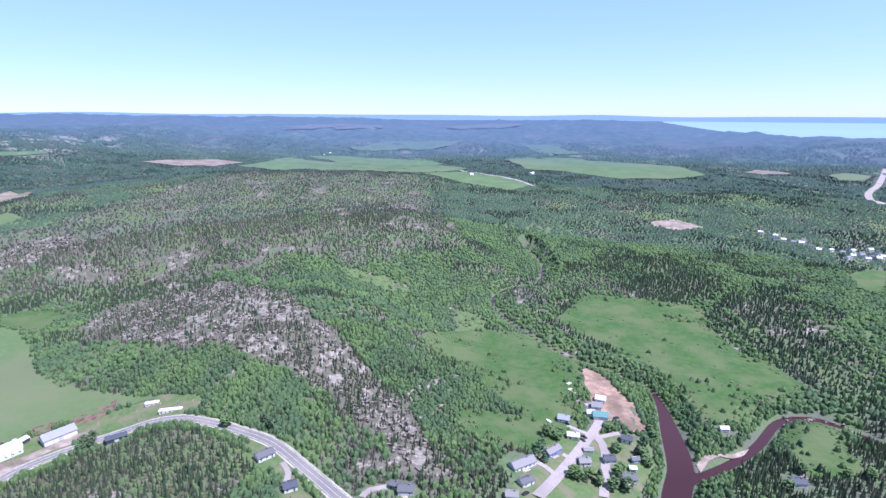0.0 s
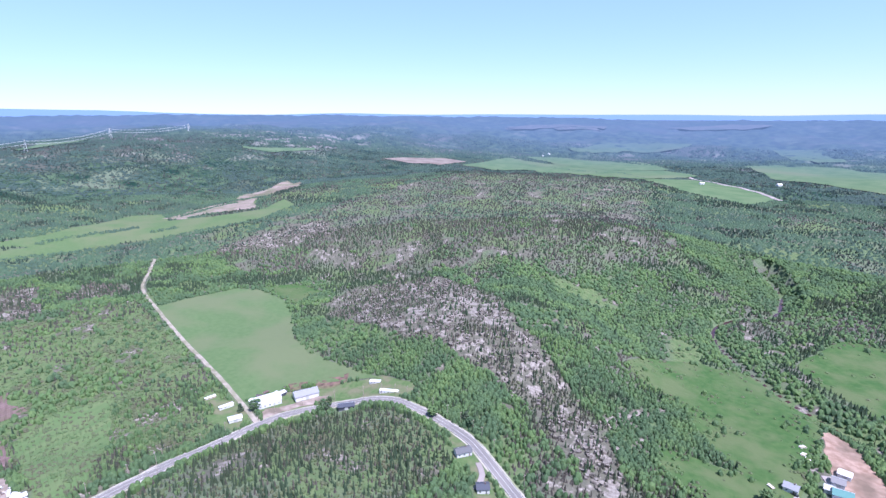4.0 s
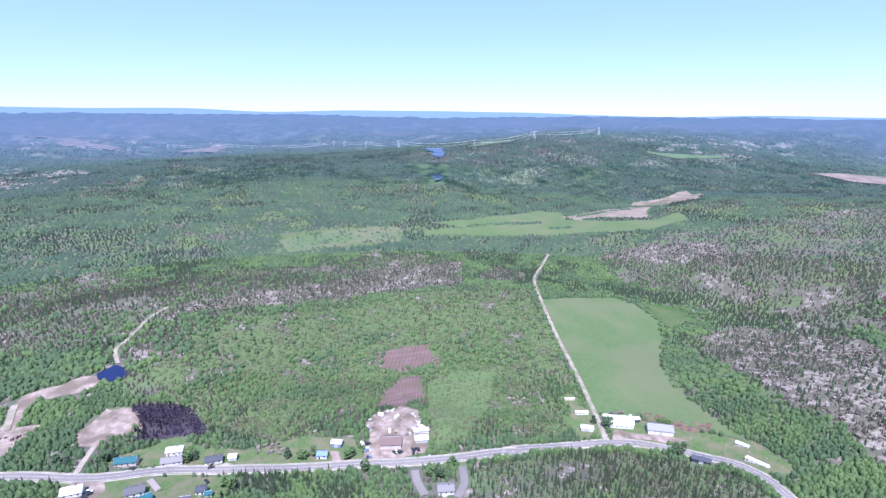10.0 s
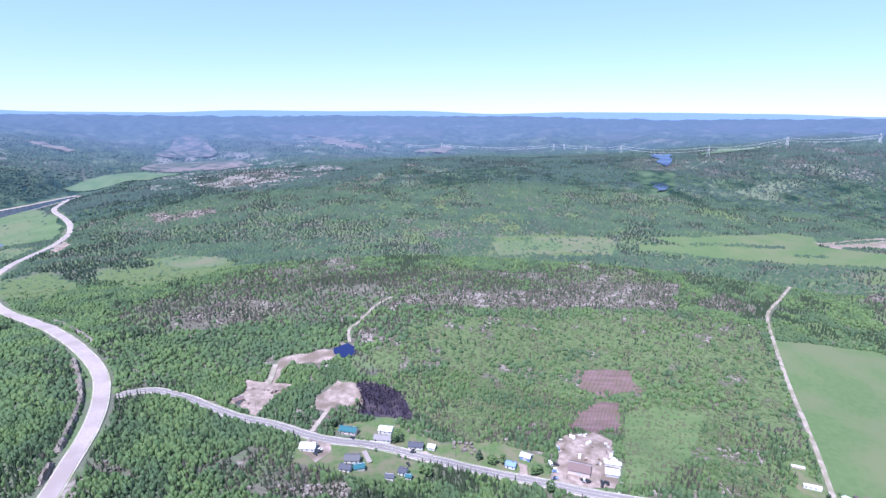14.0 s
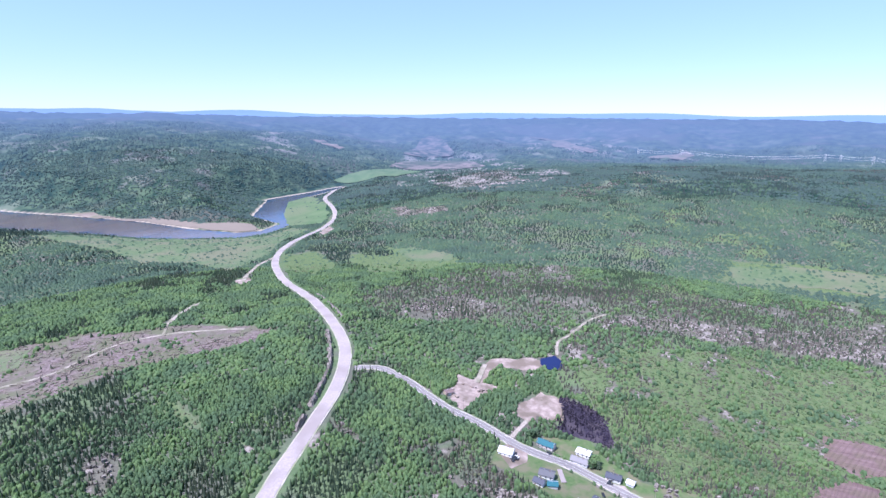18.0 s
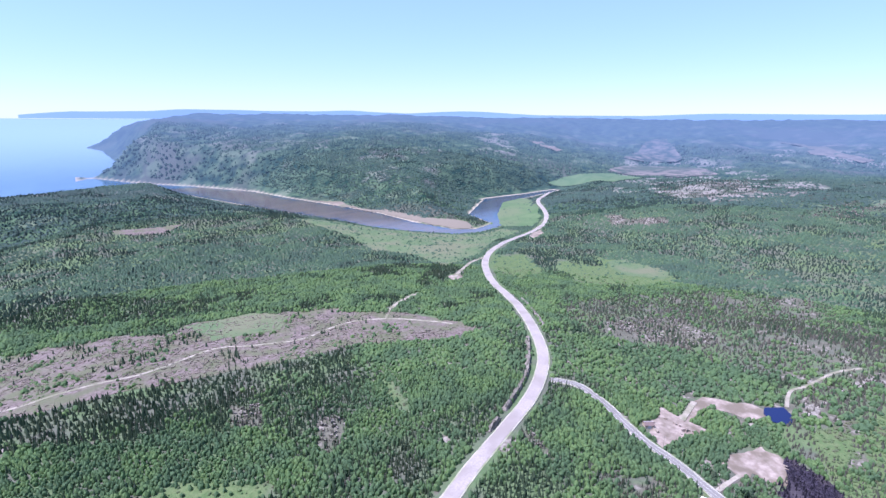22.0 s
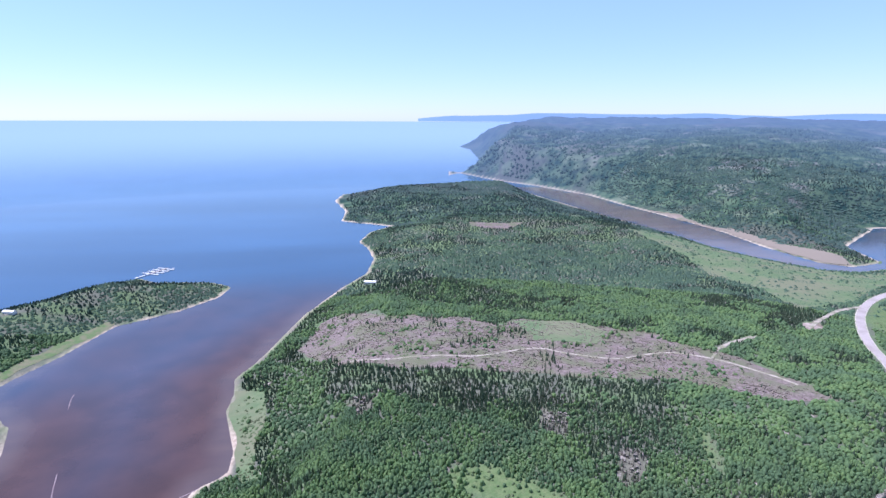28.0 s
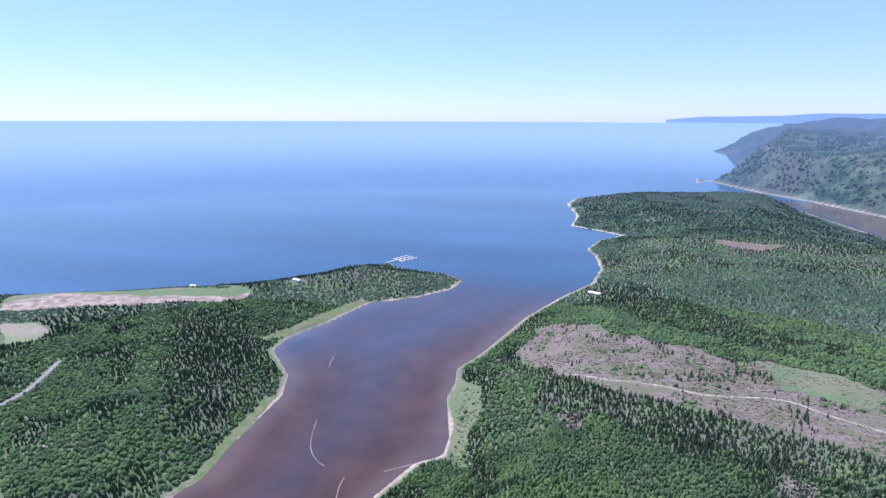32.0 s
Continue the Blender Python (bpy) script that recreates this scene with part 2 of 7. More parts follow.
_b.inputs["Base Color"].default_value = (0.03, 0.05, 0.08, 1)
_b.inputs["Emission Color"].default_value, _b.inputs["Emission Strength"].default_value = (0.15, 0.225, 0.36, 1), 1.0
# far sea: emission growing with distance paints haze and sky sheen
M_FAR_SEA_HAZED = far_material("far sea with painted haze", (0.022, 0.058, 0.112), (0.032, 0.08, 0.152), (0.034, 0.08, 0.152), (0.034, 0.08, 0.152))
_b = M_FAR_SEA_HAZED.node_tree.nodes["Principled BSDF"]
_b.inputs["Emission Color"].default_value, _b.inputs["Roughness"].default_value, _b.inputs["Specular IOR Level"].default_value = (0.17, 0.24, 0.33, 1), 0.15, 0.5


def water_material(name, deep, shoal=None, near=None):
    """Water, with brown shallows over silt where shoal is given."""
    m, n, l, b = shader(name, 0.12, 0.5)
    col = mixed(n, l, grain(n, l, 260.0, 4.0, 0.4, 0.65, (20, (0.25, 1, 1))), deep, tuple(v * 1.5 for v in deep))
    if shoal:
        at = n.new("ShaderNodeAttribute")
        at.attribute_name = "cover"
        sep = n.new("ShaderNodeSeparateColor")
        l.new(at.outputs["Color"], sep.inputs[0])
        col = mixed(n, l, sep.outputs[0], col, mixed(n, l, grain(n, l, 45.0, 4.0), shoal, tuple(v * 0.7 for v in shoal)))
        col = mixed(n, l, sep.outputs[1], col, mixed(n, l, grain(n, l, 30.0, 4.0, 0.35, 0.65, (10, (0.2, 1, 1))), (0.13, 0.098, 0.085), (0.085, 0.07, 0.072)))
    l.new(col, b.inputs["Base Color"])
    relief(n, l, b, grain(n, l, 3.0, 6.0, 0.2, 0.8), 0.25, 0.12)
    return m


M_SEA = water_material("sea water", (0.018, 0.045, 0.09), (0.062, 0.03, 0.023))
M_RIVER = water_material("peaty river", (0.038, 0.016, 0.019))
M_RIVER.node_tree.nodes["Principled BSDF"].inputs["Specular IOR Level"].default_value = 0.15
M_POND = water_material("still pond", (0.008, 0.013, 0.048))
M_POND.node_tree.nodes["Principled BSDF"].inputs["Specular IOR Level"].default_value = 0.2


# ---- the lie of the land: heights in metres above the sea ----
def lattice(ix, iy, seed):
    """Random numbers in 0..1 on whole-number points."""
    v = (ix.astype(np.int64) * 374761393 + iy.astype(np.int64) * 668265263 + seed * 1274126177) & 0xFFFFFFFF
    v = ((v ^ (v >> 13)) * 1103515245) & 0xFFFFFFFF
    return ((v ^ (v >> 16)) & 0xFFFF) / 65535.0


def rough(x, y, size, seed=0):
    """Smooth noise, -1..1, of that wavelength."""
    x, y = np.asarray(x, float) / size, np.asarray(y, float) / size
    ix, iy = np.floor(x), np.floor(y)
    u, v = x - ix, y - iy
    u, v = u * u * (3 - 2 * u), v * v * (3 - 2 * v)
    a, b = lattice(ix, iy, seed), lattice(ix + 1, iy, seed)
    c, d = lattice(ix, iy + 1, seed), lattice(ix + 1, iy + 1, seed)
    return 2 * ((a + (b - a) * u) * (1 - v) + (c + (d - c) * u) * v) - 1


def fractal(x, y, size, seed=0, steps=3):
    return sum(rough(x, y, size / 2 ** k, seed + 7 * k) / 1.8 ** k for k in range(steps)) / 1.6


def smooth(v, lo, hi):
    v = np.clip((v - lo) / (hi - lo), 0, 1)
    return v * v * (3 - 2 * v)


def inside(x, y, poly):
    x, y = np.asarray(x, float), np.asarray(y, float)
    res = np.zeros(x.shape, bool)
    ys = [p[1] for p in poly]
    near = (y >= min(ys)) & (y <= max(ys)) & (x <= max(p[0] for p in poly))
    px, py = x[near], y[near]
    hit = np.zeros(px.shape, bool)
    for (ax, ay), (bx, by) in zip(poly, poly[1:] + poly[:1]):
        if ay != by:
            hit ^= ((ay > py) != (by > py)) & (px < (bx - ax) * (py - ay) / (by - ay) + ax)
    res[near] = hit
    return res


def from_line(x, y, line):
    """Distance to a line of points."""
    x, y = np.asarray(x, float), np.asarray(y, float)
    best = np.full(x.shape, 1e9)
    for (ax, ay), (bx, by) in zip(line, line[1:]):
        dx, dy = bx - ax, by - ay
        u = np.clip(((x - ax) * dx + (y - ay) * dy) / (dx * dx + dy * dy + 1e-9), 0, 1)
        best = np.minimum(best, (x - ax - u * dx) ** 2 + (y - ay - u * dy) ** 2)
    return np.sqrt(best)


def curve(points, step=6.0):
    """A smooth line through the points."""
    p = [Vector((*q, 0)) for q in points]
    p = [2 * p[0] - p[1], *p, 2 * p[-1] - p[-2]]
    out = []
    for a, b, c, d in zip(p, p[1:], p[2:], p[3:]):
        n = max(2, int((c - b).length / step))
        for i in range(n):
            u = i / n
            q = 0.5 * ((2 * b) + (c - a) * u + (2 * a - 5 * b + 4 * c - d) * u * u + (3 * b - a - 3 * c + d) * u ** 3)
            out.append((q.x, q.y))
    return out + [points[-1]]


# the sea, the bay and the estuary
BAY_EAST = [(292, -234), (195, -351), (151, -454), (126, -472), (126, -507), (147, -588), (144, -632), (151, -670), (129, -714), (105, -784),
            (69, -893), (9, -1019), (-52, -1122), (-77, -1236), (-70, -1355), (-52, -1425), (-92, -1548), (-159, -1624), (-94, -1678),
            (-14, -1739), (-34, -1930), (1, -2183), (-36, -2370), (-325, -2470), (-624, -2444), (-845, -2339)]
ESTUARY_SOUTH = [(-866, -2055), (-896, -1756), (-916, -1554), (-946, -1348), (-952, -1179), (-991, -1043), (-1041, -944), (-1098, -907),
                 (-1223, -914), (-1352, -1027), (-1580, -1176), (-1819, -1190), (-1996, -1202)]
ESTUARY_NORTH = [(-1996, -1228), (-1819, -1242), (-1599, -1280), (-1300, -1105), (-1232, -956), (-1130, -939), (-1088, -988), (-1083, -1144), (-1109, -1329),
                 (-1108, -1490), (-1100, -1638), (-1083, -1840), (-1079, -2118), (-975, -2456), (-846, -2690), (-677, -3094)]
FAR_COAST = [(-635, -2926), (-880, -3159), (-947, -3360), (-991, -3784), (-936, -3911), (-1128, -4129), (-1462, -4302), (-1646, -4320), (-1350, -5400), (0, -5700), (2500, -5300),
             (5000, -2500), (5600, 1500), (4300, 3700), (2100, 5300), (1800, 4500), (2050, 3900), (2600, 3000), (2500, 1800), (1750, 300)]
PENINSULA = [(1115, -780), (870, -874), (667, -956), (572, -1040), (508, -1131), (419, -1184), (378, -1147), (265, -1124), (218, -1082), (230, -1019), (285, -953), (369, -898),
             (402, -792), (436, -715), (436, -671), (373, -601), (354, -550), (354, -472), (355, -428), (350, -387), (361, -354)]
SEA = BAY_EAST + ESTUARY_SOUTH + ESTUARY_NORTH + FAR_COAST + PENINSULA
RIVER = curve([(117, 156), (127, 214), (140, 274), (159, 312), (169, 351), (179, 403), (172, 428), (134, 473), (104, 519), (70, 593), (64, 653), (90, 699), (133, 725), (156, 814), (150, 910)])
BROOK = curve([(159, 300), (194, 317), (224, 337), (260, 369), (289, 373), (304, 358), (338, 312), (429, 234)])
RIVER_LEVEL = 4.0

# heights by bearing (degrees, left of north) and distance
HEIGHTS_NEAR = [(0, 26, 49), (90, 26, 49), (180, 26, 49), (270, 26, 49), (-60, 325, 10), (-30, 338, 9), (-10, 390, 12), (-6, 650, 9), (-15, 585, 9), (-25, 910, 18), (2, 312, 26), (20, 325, 29), (20, 546, 55), (14, 884, 73), (30, 1105, 52),
                (40, 247, 44), (45, 448, 16), (35, 676, 10), (55, 676, 26), (50, 910, 18), (67, 325, 34), (67, 533, 16), (93, 364, 32), (93, 611, 52), (108, 468, 47),
                (105, 286, 58), (121, 448, 65)]
HEIGHTS_MID = [(135, 585, 62), (137, 780, 55), (129, 930, 39), (125, 1170, 16), (100, 1040, 28), (75, 1080, 24), (150, 390, 58), (152, 624, 55), (160, 910, 34), (150, 1170, 18), (177, 1980, 56), (165, 2000, 38),
               (157, 1950, 22), (164, 2350, 14), (171, 2330, 30), (159, 2250, 10), (200, 910, 21), (215, 585, 29), (55, 1495, 16), (20, 2150, 30), (5, 2100, 30), (-20, 1690, 39), (121, 1820, 36), (120, 2340, 26), (85, 1400, 62), (68, 1400, 52), (95, 1420, 62)]
HEIGHTS_RIDGE = [(30, 1150, 62), (28, 1350, 70), (21, 1450, 80), (14, 1550, 92), (9, 1480, 78), (1, 1250, 44), (-8, 1350, 26), (81, 1700, 102), (66, 1680, 92), (95, 1750, 98), (82, 2150, 120), (70, 2200, 122), (93, 2100, 112),
                 (60, 2150, 146), (104, 1900, 70), (52, 2450, 194), (48, 2650, 208), (42, 2750, 194), (33, 2900, 174), (38, 1900, 40), (35, 2300, 44), (27, 2600, 55)]
HEIGHTS_FAR = [(201, 1130, 38), (219, 1180, 40), (82, 2900, 84), (67, 2850, 94), (62, 3100, 120), (15, 2889, 36), (-20, 2889, 32), (-40, 1950, 29), (100, 2470, 68), (112, 2830, 58), (120, 2830, 70), (142, 2535, 150), (153, 2500, 120),
               (143, 2980, 284), (132, 2950, 270), (153, 2950, 270), (160, 2950, 250), (140, 1820, 78), (-40, 2889, 32), (92, 2948, 66)]

# hollows that hold lakes: place, reach, level
LAKES = [(-1532, 725, 69, 83), (-3001, 486, 108, 97)]


def eye_height(x, y):
    """How high the drone flies while it looks that way."""
    return 236 + 0.57 * ((np.degrees(np.arctan2(-x, y)) + 60) % 360 - 60)


def sea_level(x, y):
    """Level to 2.6 km; beyond, the miles up to the horizon are drawn together."""
    r, eye = np.hypot(x, y), eye_height(x, y)
    u = np.maximum((r - 2600) / 2280, 0)
    return np.where(r < 2600, 0.0, eye - r * eye * ((1 - u) / 2600 + u / 36000))


def height(x, y):
    x, y = np.asarray(x, float), np.asarray(y, float)
    r = np.maximum(np.hypot(x, y), 1.0)
    bearing, depth = np.degrees(np.arctan2(-x, y)), np.log(r)
    top = low = 0.0
    for b, d, z in HEIGHTS_NEAR + HEIGHTS_MID + HEIGHTS_RIDGE + HEIGHTS_FAR:
        turn = (bearing - b + 180) % 360 - 180
        w = np.exp(-(turn / 13) ** 2 - ((depth - math.log(d)) / 0.2) ** 2) + 1e-6 / (1 + (turn / 20) ** 2 + (depth - math.log(d)) ** 2 * 9)
        top, low = top + w * z, low + w
    z = top / low
    z = z + fractal(x, y, 300, 3) * 12 * smooth(r, 650, 1800) + fractal(x, y, 90, 5) * 2.5
    # the far hills climb to the skyline
    level = sea_level(x, y)
    far = smooth(r, 2900, 4900)
    z = z * (1 - far) + far * (eye_height(x, y) - 12 - 26 * smooth(-bearing, -25, 12) * smooth(bearing, -90, -60) + 20 * fractal(x, y, 900, 11)) + 40 * fractal(x, y, 560, 21, 4) * smooth(r, 2400, 3200) * (1 - smooth(r, 4000, 4800))
    for lx, ly, lr, lz in LAKES:
        w = smooth(-np.hypot(x - lx, y - ly), -2.6 * lr, -0.9 * lr)
        z = z * (1 - w) + w * lz
    # shores
    off = from_line(x, y, SEA + SEA[:1])
    wet = inside(x, y, SEA)
    steep = 18 + 0.02 * r
    z = level + np.where(wet, -np.minimum(off * 0.25, 6), np.minimum(0.25 + off * 0.09, 2.2) + np.maximum(z - level - 2.2, 0) * smooth(off, 4, (5 - 2.4 * smooth(r, 1900, 2400) - 1.4 * (x > 170) * (r < 1500)) * steep))
    run = np.minimum(from_line(x, y, RIVER) - 2.6 - 6.5 * smooth(-y, -430, -320), from_line(x, y, BROOK) - 4.5)
    return np.where(run < 18, np.minimum(z, RIVER_LEVEL + np.clip(run * 0.35, -2.5, 50)), z)


# outlines of fields, yards, stands and roads
DRIVES = [[(105.9, 338.3), (96.3, 343.8), (90.7, 348.4)], [(111.6, 337.0), (119.8, 340.0), (126.8, 341.8)], [(70.4, 288.5), (64.8, 296.5), (59.9, 299.6)], [(84.9, 309.1),
    (79.7, 313.0)], [(105.9, 299.9), (111.9, 299.3), (115.7, 295.2)], [(-45.7, 256.5), (-41.8, 263.2), (-27.6, 267.1)], [(-90.6, 259.7), (-91.8, 275.1), (-98.1, 285.1)],
    [(-361.0, -49.0), (-368.4, -50.2)], [(-357.3, -31.5), (-368.1, -28.0)], [(-350.6, -39.1), (-335.0, -33.5)]]
FOAM = [[(285, -505), (277, -477), (267, -453), (252, -436), (240, -429)], [(337, -673), (334, -654), (328, -633)], [(178, -434), (158, -448), (138, -462)], [(213, -417),
    (213, -405), (209, -388)]]
VILLAGE_HOUSES = [(49.6, 293.1, 29, 19.0, 8.5, 3.2, 'lilac', 'white'), (48.9, 274.5, 30, 9.9, 6.6, 3.0, 'slate', 'white'), (72.5, 312.5, 37, 13.5, 6.6, 3.2, 'lilac',
    'blue'), (91.5, 334.0, -12, 9.3, 6.2, 2.8, 'pale', 'white'), (89.4, 354.2, -20, 9.5, 7.6, 3.0, 'grey', 'white'), (129.0, 332.4, -18, 8.2, 6.6, 3.2, 'dark', 'white'),
    (110.1, 310.4, 1, 8.3, 7.1, 3.2, 'dark', 'white'), (92.4, 306.2, 4, 8.3, 7.1, 3.0, 'lilac', 'white'), (117.7, 293.4, -5, 9.8, 7.6, 3.0, 'slate', 'white'), (38.8,
    259.9, -8, 7.9, 6.6, 3, 'lilac', 'white'), (223.2, 291.3, -5, 10.0, 7.6, 3, 'dark', 'white')]
VILLAGE_SHEDS = [(98.4, 319.2, -3, 6.1, 3.8, 2.4, 'lilac', 'white'), (118.2, 360.1, -10, 10.6, 7.6, 3.4, 'green', 'white'), (111.9, 363.7, -12, 5.4, 5.7, 3, 'pale',
    'white'), (119.0, 373.5, -14, 7.2, 7.6, 3.4, 'lilac', 'white'), (125.6, 385.6, -21, 7.4, 6.6, 3, 'white', 'white'), (127.7, 311.7, 8, 4.9, 3.8, 2.2, 'slate', 'blue'),
    (123.3, 303.0, -7, 3.9, 3.3, 2, 'white', 'white'), (205.9, 348.9, 0, 5.9, 3.8, 2.4, 'white', 'white')]
BEND_HOUSES = [(-110.3, 289.5, 42, 11.1, 7.1, 3.0, 'slate', 'white'), (-86.9, 261.5, 26, 7.8, 7.1, 3, 'dark', 'white'), (-21.2, 261.9, -1, 9.2, 7.6, 3, 'slate', 'white'),
    (-28.0, 265.7, -16, 5.5, 4.8, 2.6, 'slate', 'grey')]
FARM_BARNS = [(-290.6, 309.4, 56, 19.2, 12.3, 4.2, 'white', 'white'), (-267.4, 329.5, 52, 19.6, 10.4, 4.0, 'grey', 'white')]
FARM_SHEDS = [(-299.1, 303.5, -20, 10.6, 4.8, 2.8, 'white', 'white'), (-289.4, 321.3, 74, 12.1, 4.8, 3, 'pale', 'dark'), (-221.7, 321.1, 36, 12.3, 7.1, 2.8, 'dark',
    'dark'), (-296.8, 278.9, 52, 9.6, 5.7, 2.6, 'white', 'white')]
TRAILERS = [(-317.3, 290.5, 65, 11.5, 3.0, 2.4, 'white', 'white'), (-339.5, 295.6, 65, 8.8, 2.8, 1.6, 'white', 'tan'), (-197.3, 348.2, 13, 15.7, 3.8, 2.6, 'white',
    'white'), (-217.6, 360.5, 19, 9.3, 3.8, 2.4, 'white', 'pale')]
ROAD_HOUSES = [(-377.4, -53.5, 74, 14.8, 7.6, 2.8, 'teal', 'pink'), (-380.2, -24.1, 76, 11.3, 7.6, 3, 'white', 'white'), (-368.1, -25.9, 78, 14.2, 7.1, 2.6, 'lilac',
    'white'), (-359.2, -0.2, 82, 11.6, 7.1, 2.8, 'dark', 'white'), (-348.9, -79.7, 85, 11.6, 8.5, 2.8, 'white', 'white'), (-335.8, -46.2, 87, 11.3, 8.5, 3, 'slate',
    'white'), (-321.7, -49.2, 73, 8.2, 6.2, 2.6, 'dark', 'white'), (-324.5, -9.6, 71, 5.8, 6.6, 3, 'dark', 'white'), (-334.2, 69.2, 66, 7.4, 6.2, 2.8, 'blue', 'white'),
    (-262.2, 131.0, 69, 10.8, 8.5, 2.8, 'lilac', 'white')]
ROAD_SHEDS = [(-358.2, 12.0, 71, 5.3, 4.8, 2.4, 'white', 'white'), (-324.6, -40.5, 104, 7.2, 5.7, 2.6, 'teal', 'pale'), (-318.8, -5.7, 77, 3.9, 3.8, 2.2, 'teal',
    'white'), (-315.9, -18.6, 78, 5.7, 4.3, 2.4, 'dark', 'white'), (-343.2, 82.3, 57, 7.5, 5.7, 3, 'pale', 'blue'), (-321.3, 140.3, 73, 9.3, 6.6, 2.6, 'white', 'pale'),
    (-332.0, 144.7, 71, 11.3, 3.8, 2.4, 'white', 'white')]
SALVAGE_SHOP = [(-326.8, 118.1, 67, 15.4, 11.4, 3.4, 'brown', 'pink')]
YARD_SHOP = [(-405.8, -147.7, 133, 7.3, 6.6, 3, 'brown', 'tan')]
SHORE_CABINS = [(-53.1, -1024.9, 160, 24.1, 9.5, 4, 'white', 'white'), (513, -900, 159, 20.2, 7.6, 4, 'white', 'white'), (756.1, -911.1, -173, 12.3, 7.6, 4, 'white',
    'white')]
TOWN_HOUSES = [(594.1, 936.1, -18, 8.0, 8.5, 4, 'dark', 'white'), (602.0, 921.9, -22, 7.8, 8.5, 4, 'white', 'white'), (610.2, 906.0, -26, 7.6, 8.5, 4, 'lilac', 'white'),
    (619.4, 899.4, -23, 7.5, 8.5, 4, 'white', 'white'), (619.0, 873.8, -35, 7.1, 8.5, 4, 'slate', 'white'), (615.2, 848.9, -36, 6.9, 8.5, 4, 'white', 'white'), (641.4,
    809.3, -21, 6.6, 8.5, 4, 'white', 'white'), (660.9, 816.1, -21, 6.6, 8.5, 4, 'lilac', 'white'), (670.0, 807.5, -18, 6.7, 8.5, 4, 'dark', 'white'), (674.1, 798.8, -22,
    6.4, 8.5, 4, 'white', 'white')]
CARS = [(-367.9, -49.8, 80, 'black'), (-346.2, -71.3, 60, 'black'), (-342.2, -73.4, 40, 'black'), (-352.0, -2.4, 95, 'black'), (-318.6, 98.1, 100, 'blue'), (-315.9,
    117.0, 20, 'black'), (-314.8, 119.7, 15, 'black'), (-312.4, 129.8, 10, 'black'), (-311.1, 132.8, 12, 'black'), (-303.6, 139.8, 0, 'white'), (-336.5, -6.0, 20,
    'black')]
CARS_2 = [(99.8, 335.0, 120, 'black'), (97.7, 331.4, 115, 'red'), (130.3, 360.7, 20, 'black'), (-49.1, 264.5, 70, 'black'), (47.2, 264.3, 30, 'black'), (90.7, 350.0, 140,
    'black')]
FARM_FIELD = [(-564, 426), (-535, 533), (-499, 540), (-445, 524), (-400, 480), (-348, 419), (-311, 395), (-257, 377), (-217.5, 367.2), (-245, 360), (-270, 352), (-294,
    333), (-306, 308), (-318, 302), (-404, 347), (-516, 403)]
HILL_MEADOW = [(-509, 547), (-477, 590), (-422, 576), (-429, 516), (-454, 531)]
RIVER_MEADOW = [(-21.7, 487.6), (-8.2, 510.5), (40.2, 540.1), (57.9, 533.9), (90, 542), (113, 492), (132, 477), (125.5, 442.6), (104.0, 394.6), (102.1, 367.6), (92.4,
    344.9), (79.0, 329.7), (60.2, 311.8), (48.7, 310.7), (25.2, 322.0), (11.0, 335.3), (10.1, 364.9), (40.8, 362.2), (62.1, 361.2), (43.3, 387.1), (30.2, 431.0), (8.1,
    451.0), (-13.0, 469.4)]
NORTH_MEADOW = [(154, 609), (186, 655), (228, 648), (280, 618), (315, 612), (288, 548), (294, 478), (308, 466), (307, 430), (312, 408), (288, 400), (251, 384), (235.1,
    363.7), (192.4, 355.9), (197.4, 401.7), (194, 448), (171, 490), (143, 534), (130, 573)]
BROOK_MEADOW = [(252, 349), (290, 373), (298, 354), (278, 323), (276.3, 305.6), (261.5, 295.5), (234.9, 298.8), (236.9, 325.4)]
PASTURE = [(283, 2553), (428, 2709), (755, 2521), (961, 2256), (870, 1771), (728, 1699), (568, 1703), (444, 1954), (328, 2136)]
PASTURE_2 = [(-794, 2080), (-698, 2532), (-337, 2232), (-59, 2364), (103, 2134), (-47, 1874), (-253, 1674), (-504, 2145)]
PASTURE_3 = [(-157, 1778), (76, 1997), (255, 1546), (172, 1397), (26, 1497)]
VALLEY_FIELD = [(-1044, 491), (-1030, 590), (-1085, 804), (-1059, 857), (-961, 795), (-872, 819), (-806, 909), (-825, 996), (-762, 959), (-741, 822), (-799, 753),
    (-899, 638), (-929, 524), (-969, 436), (-1011, 455), (-982, 534)]
VALLEY_FIELD_2 = [(-1050, 161), (-1069, 261), (-1071, 366), (-1042, 418), (-953, 381), (-985, 291), (-961, 164)]
VALLEY_EARTH = [(-999, 810), (-1032, 969), (-997, 1014), (-1075, 1115), (-1085, 1219), (-1143, 1412), (-973, 1265), (-923, 1091), (-923, 1018), (-832, 910), (-933,
    877), (-927, 801)]
SAND_LOT = [(127.0, 442.7), (145.6, 449.0), (152.6, 401.5), (152.8, 375.1), (157.6, 363.9), (150.7, 347.8), (134.6, 342.0), (129.6, 358.3), (116.4, 357.0), (109.9,
    364.3), (120.3, 395.1), (118.4, 415.0)]
GRAVEL_YARD = [(-448, -154), (-444.1, -139.3), (-443.1, -128.5), (-444.3, -116.5), (-443.8, -110.3), (-430.4, -114.3), (-416.4, -121.8), (-395.3, -124.4), (-388.0,
    -127.6), (-394.6, -143.9), (-414.8, -149.7), (-426.1, -147.7)]
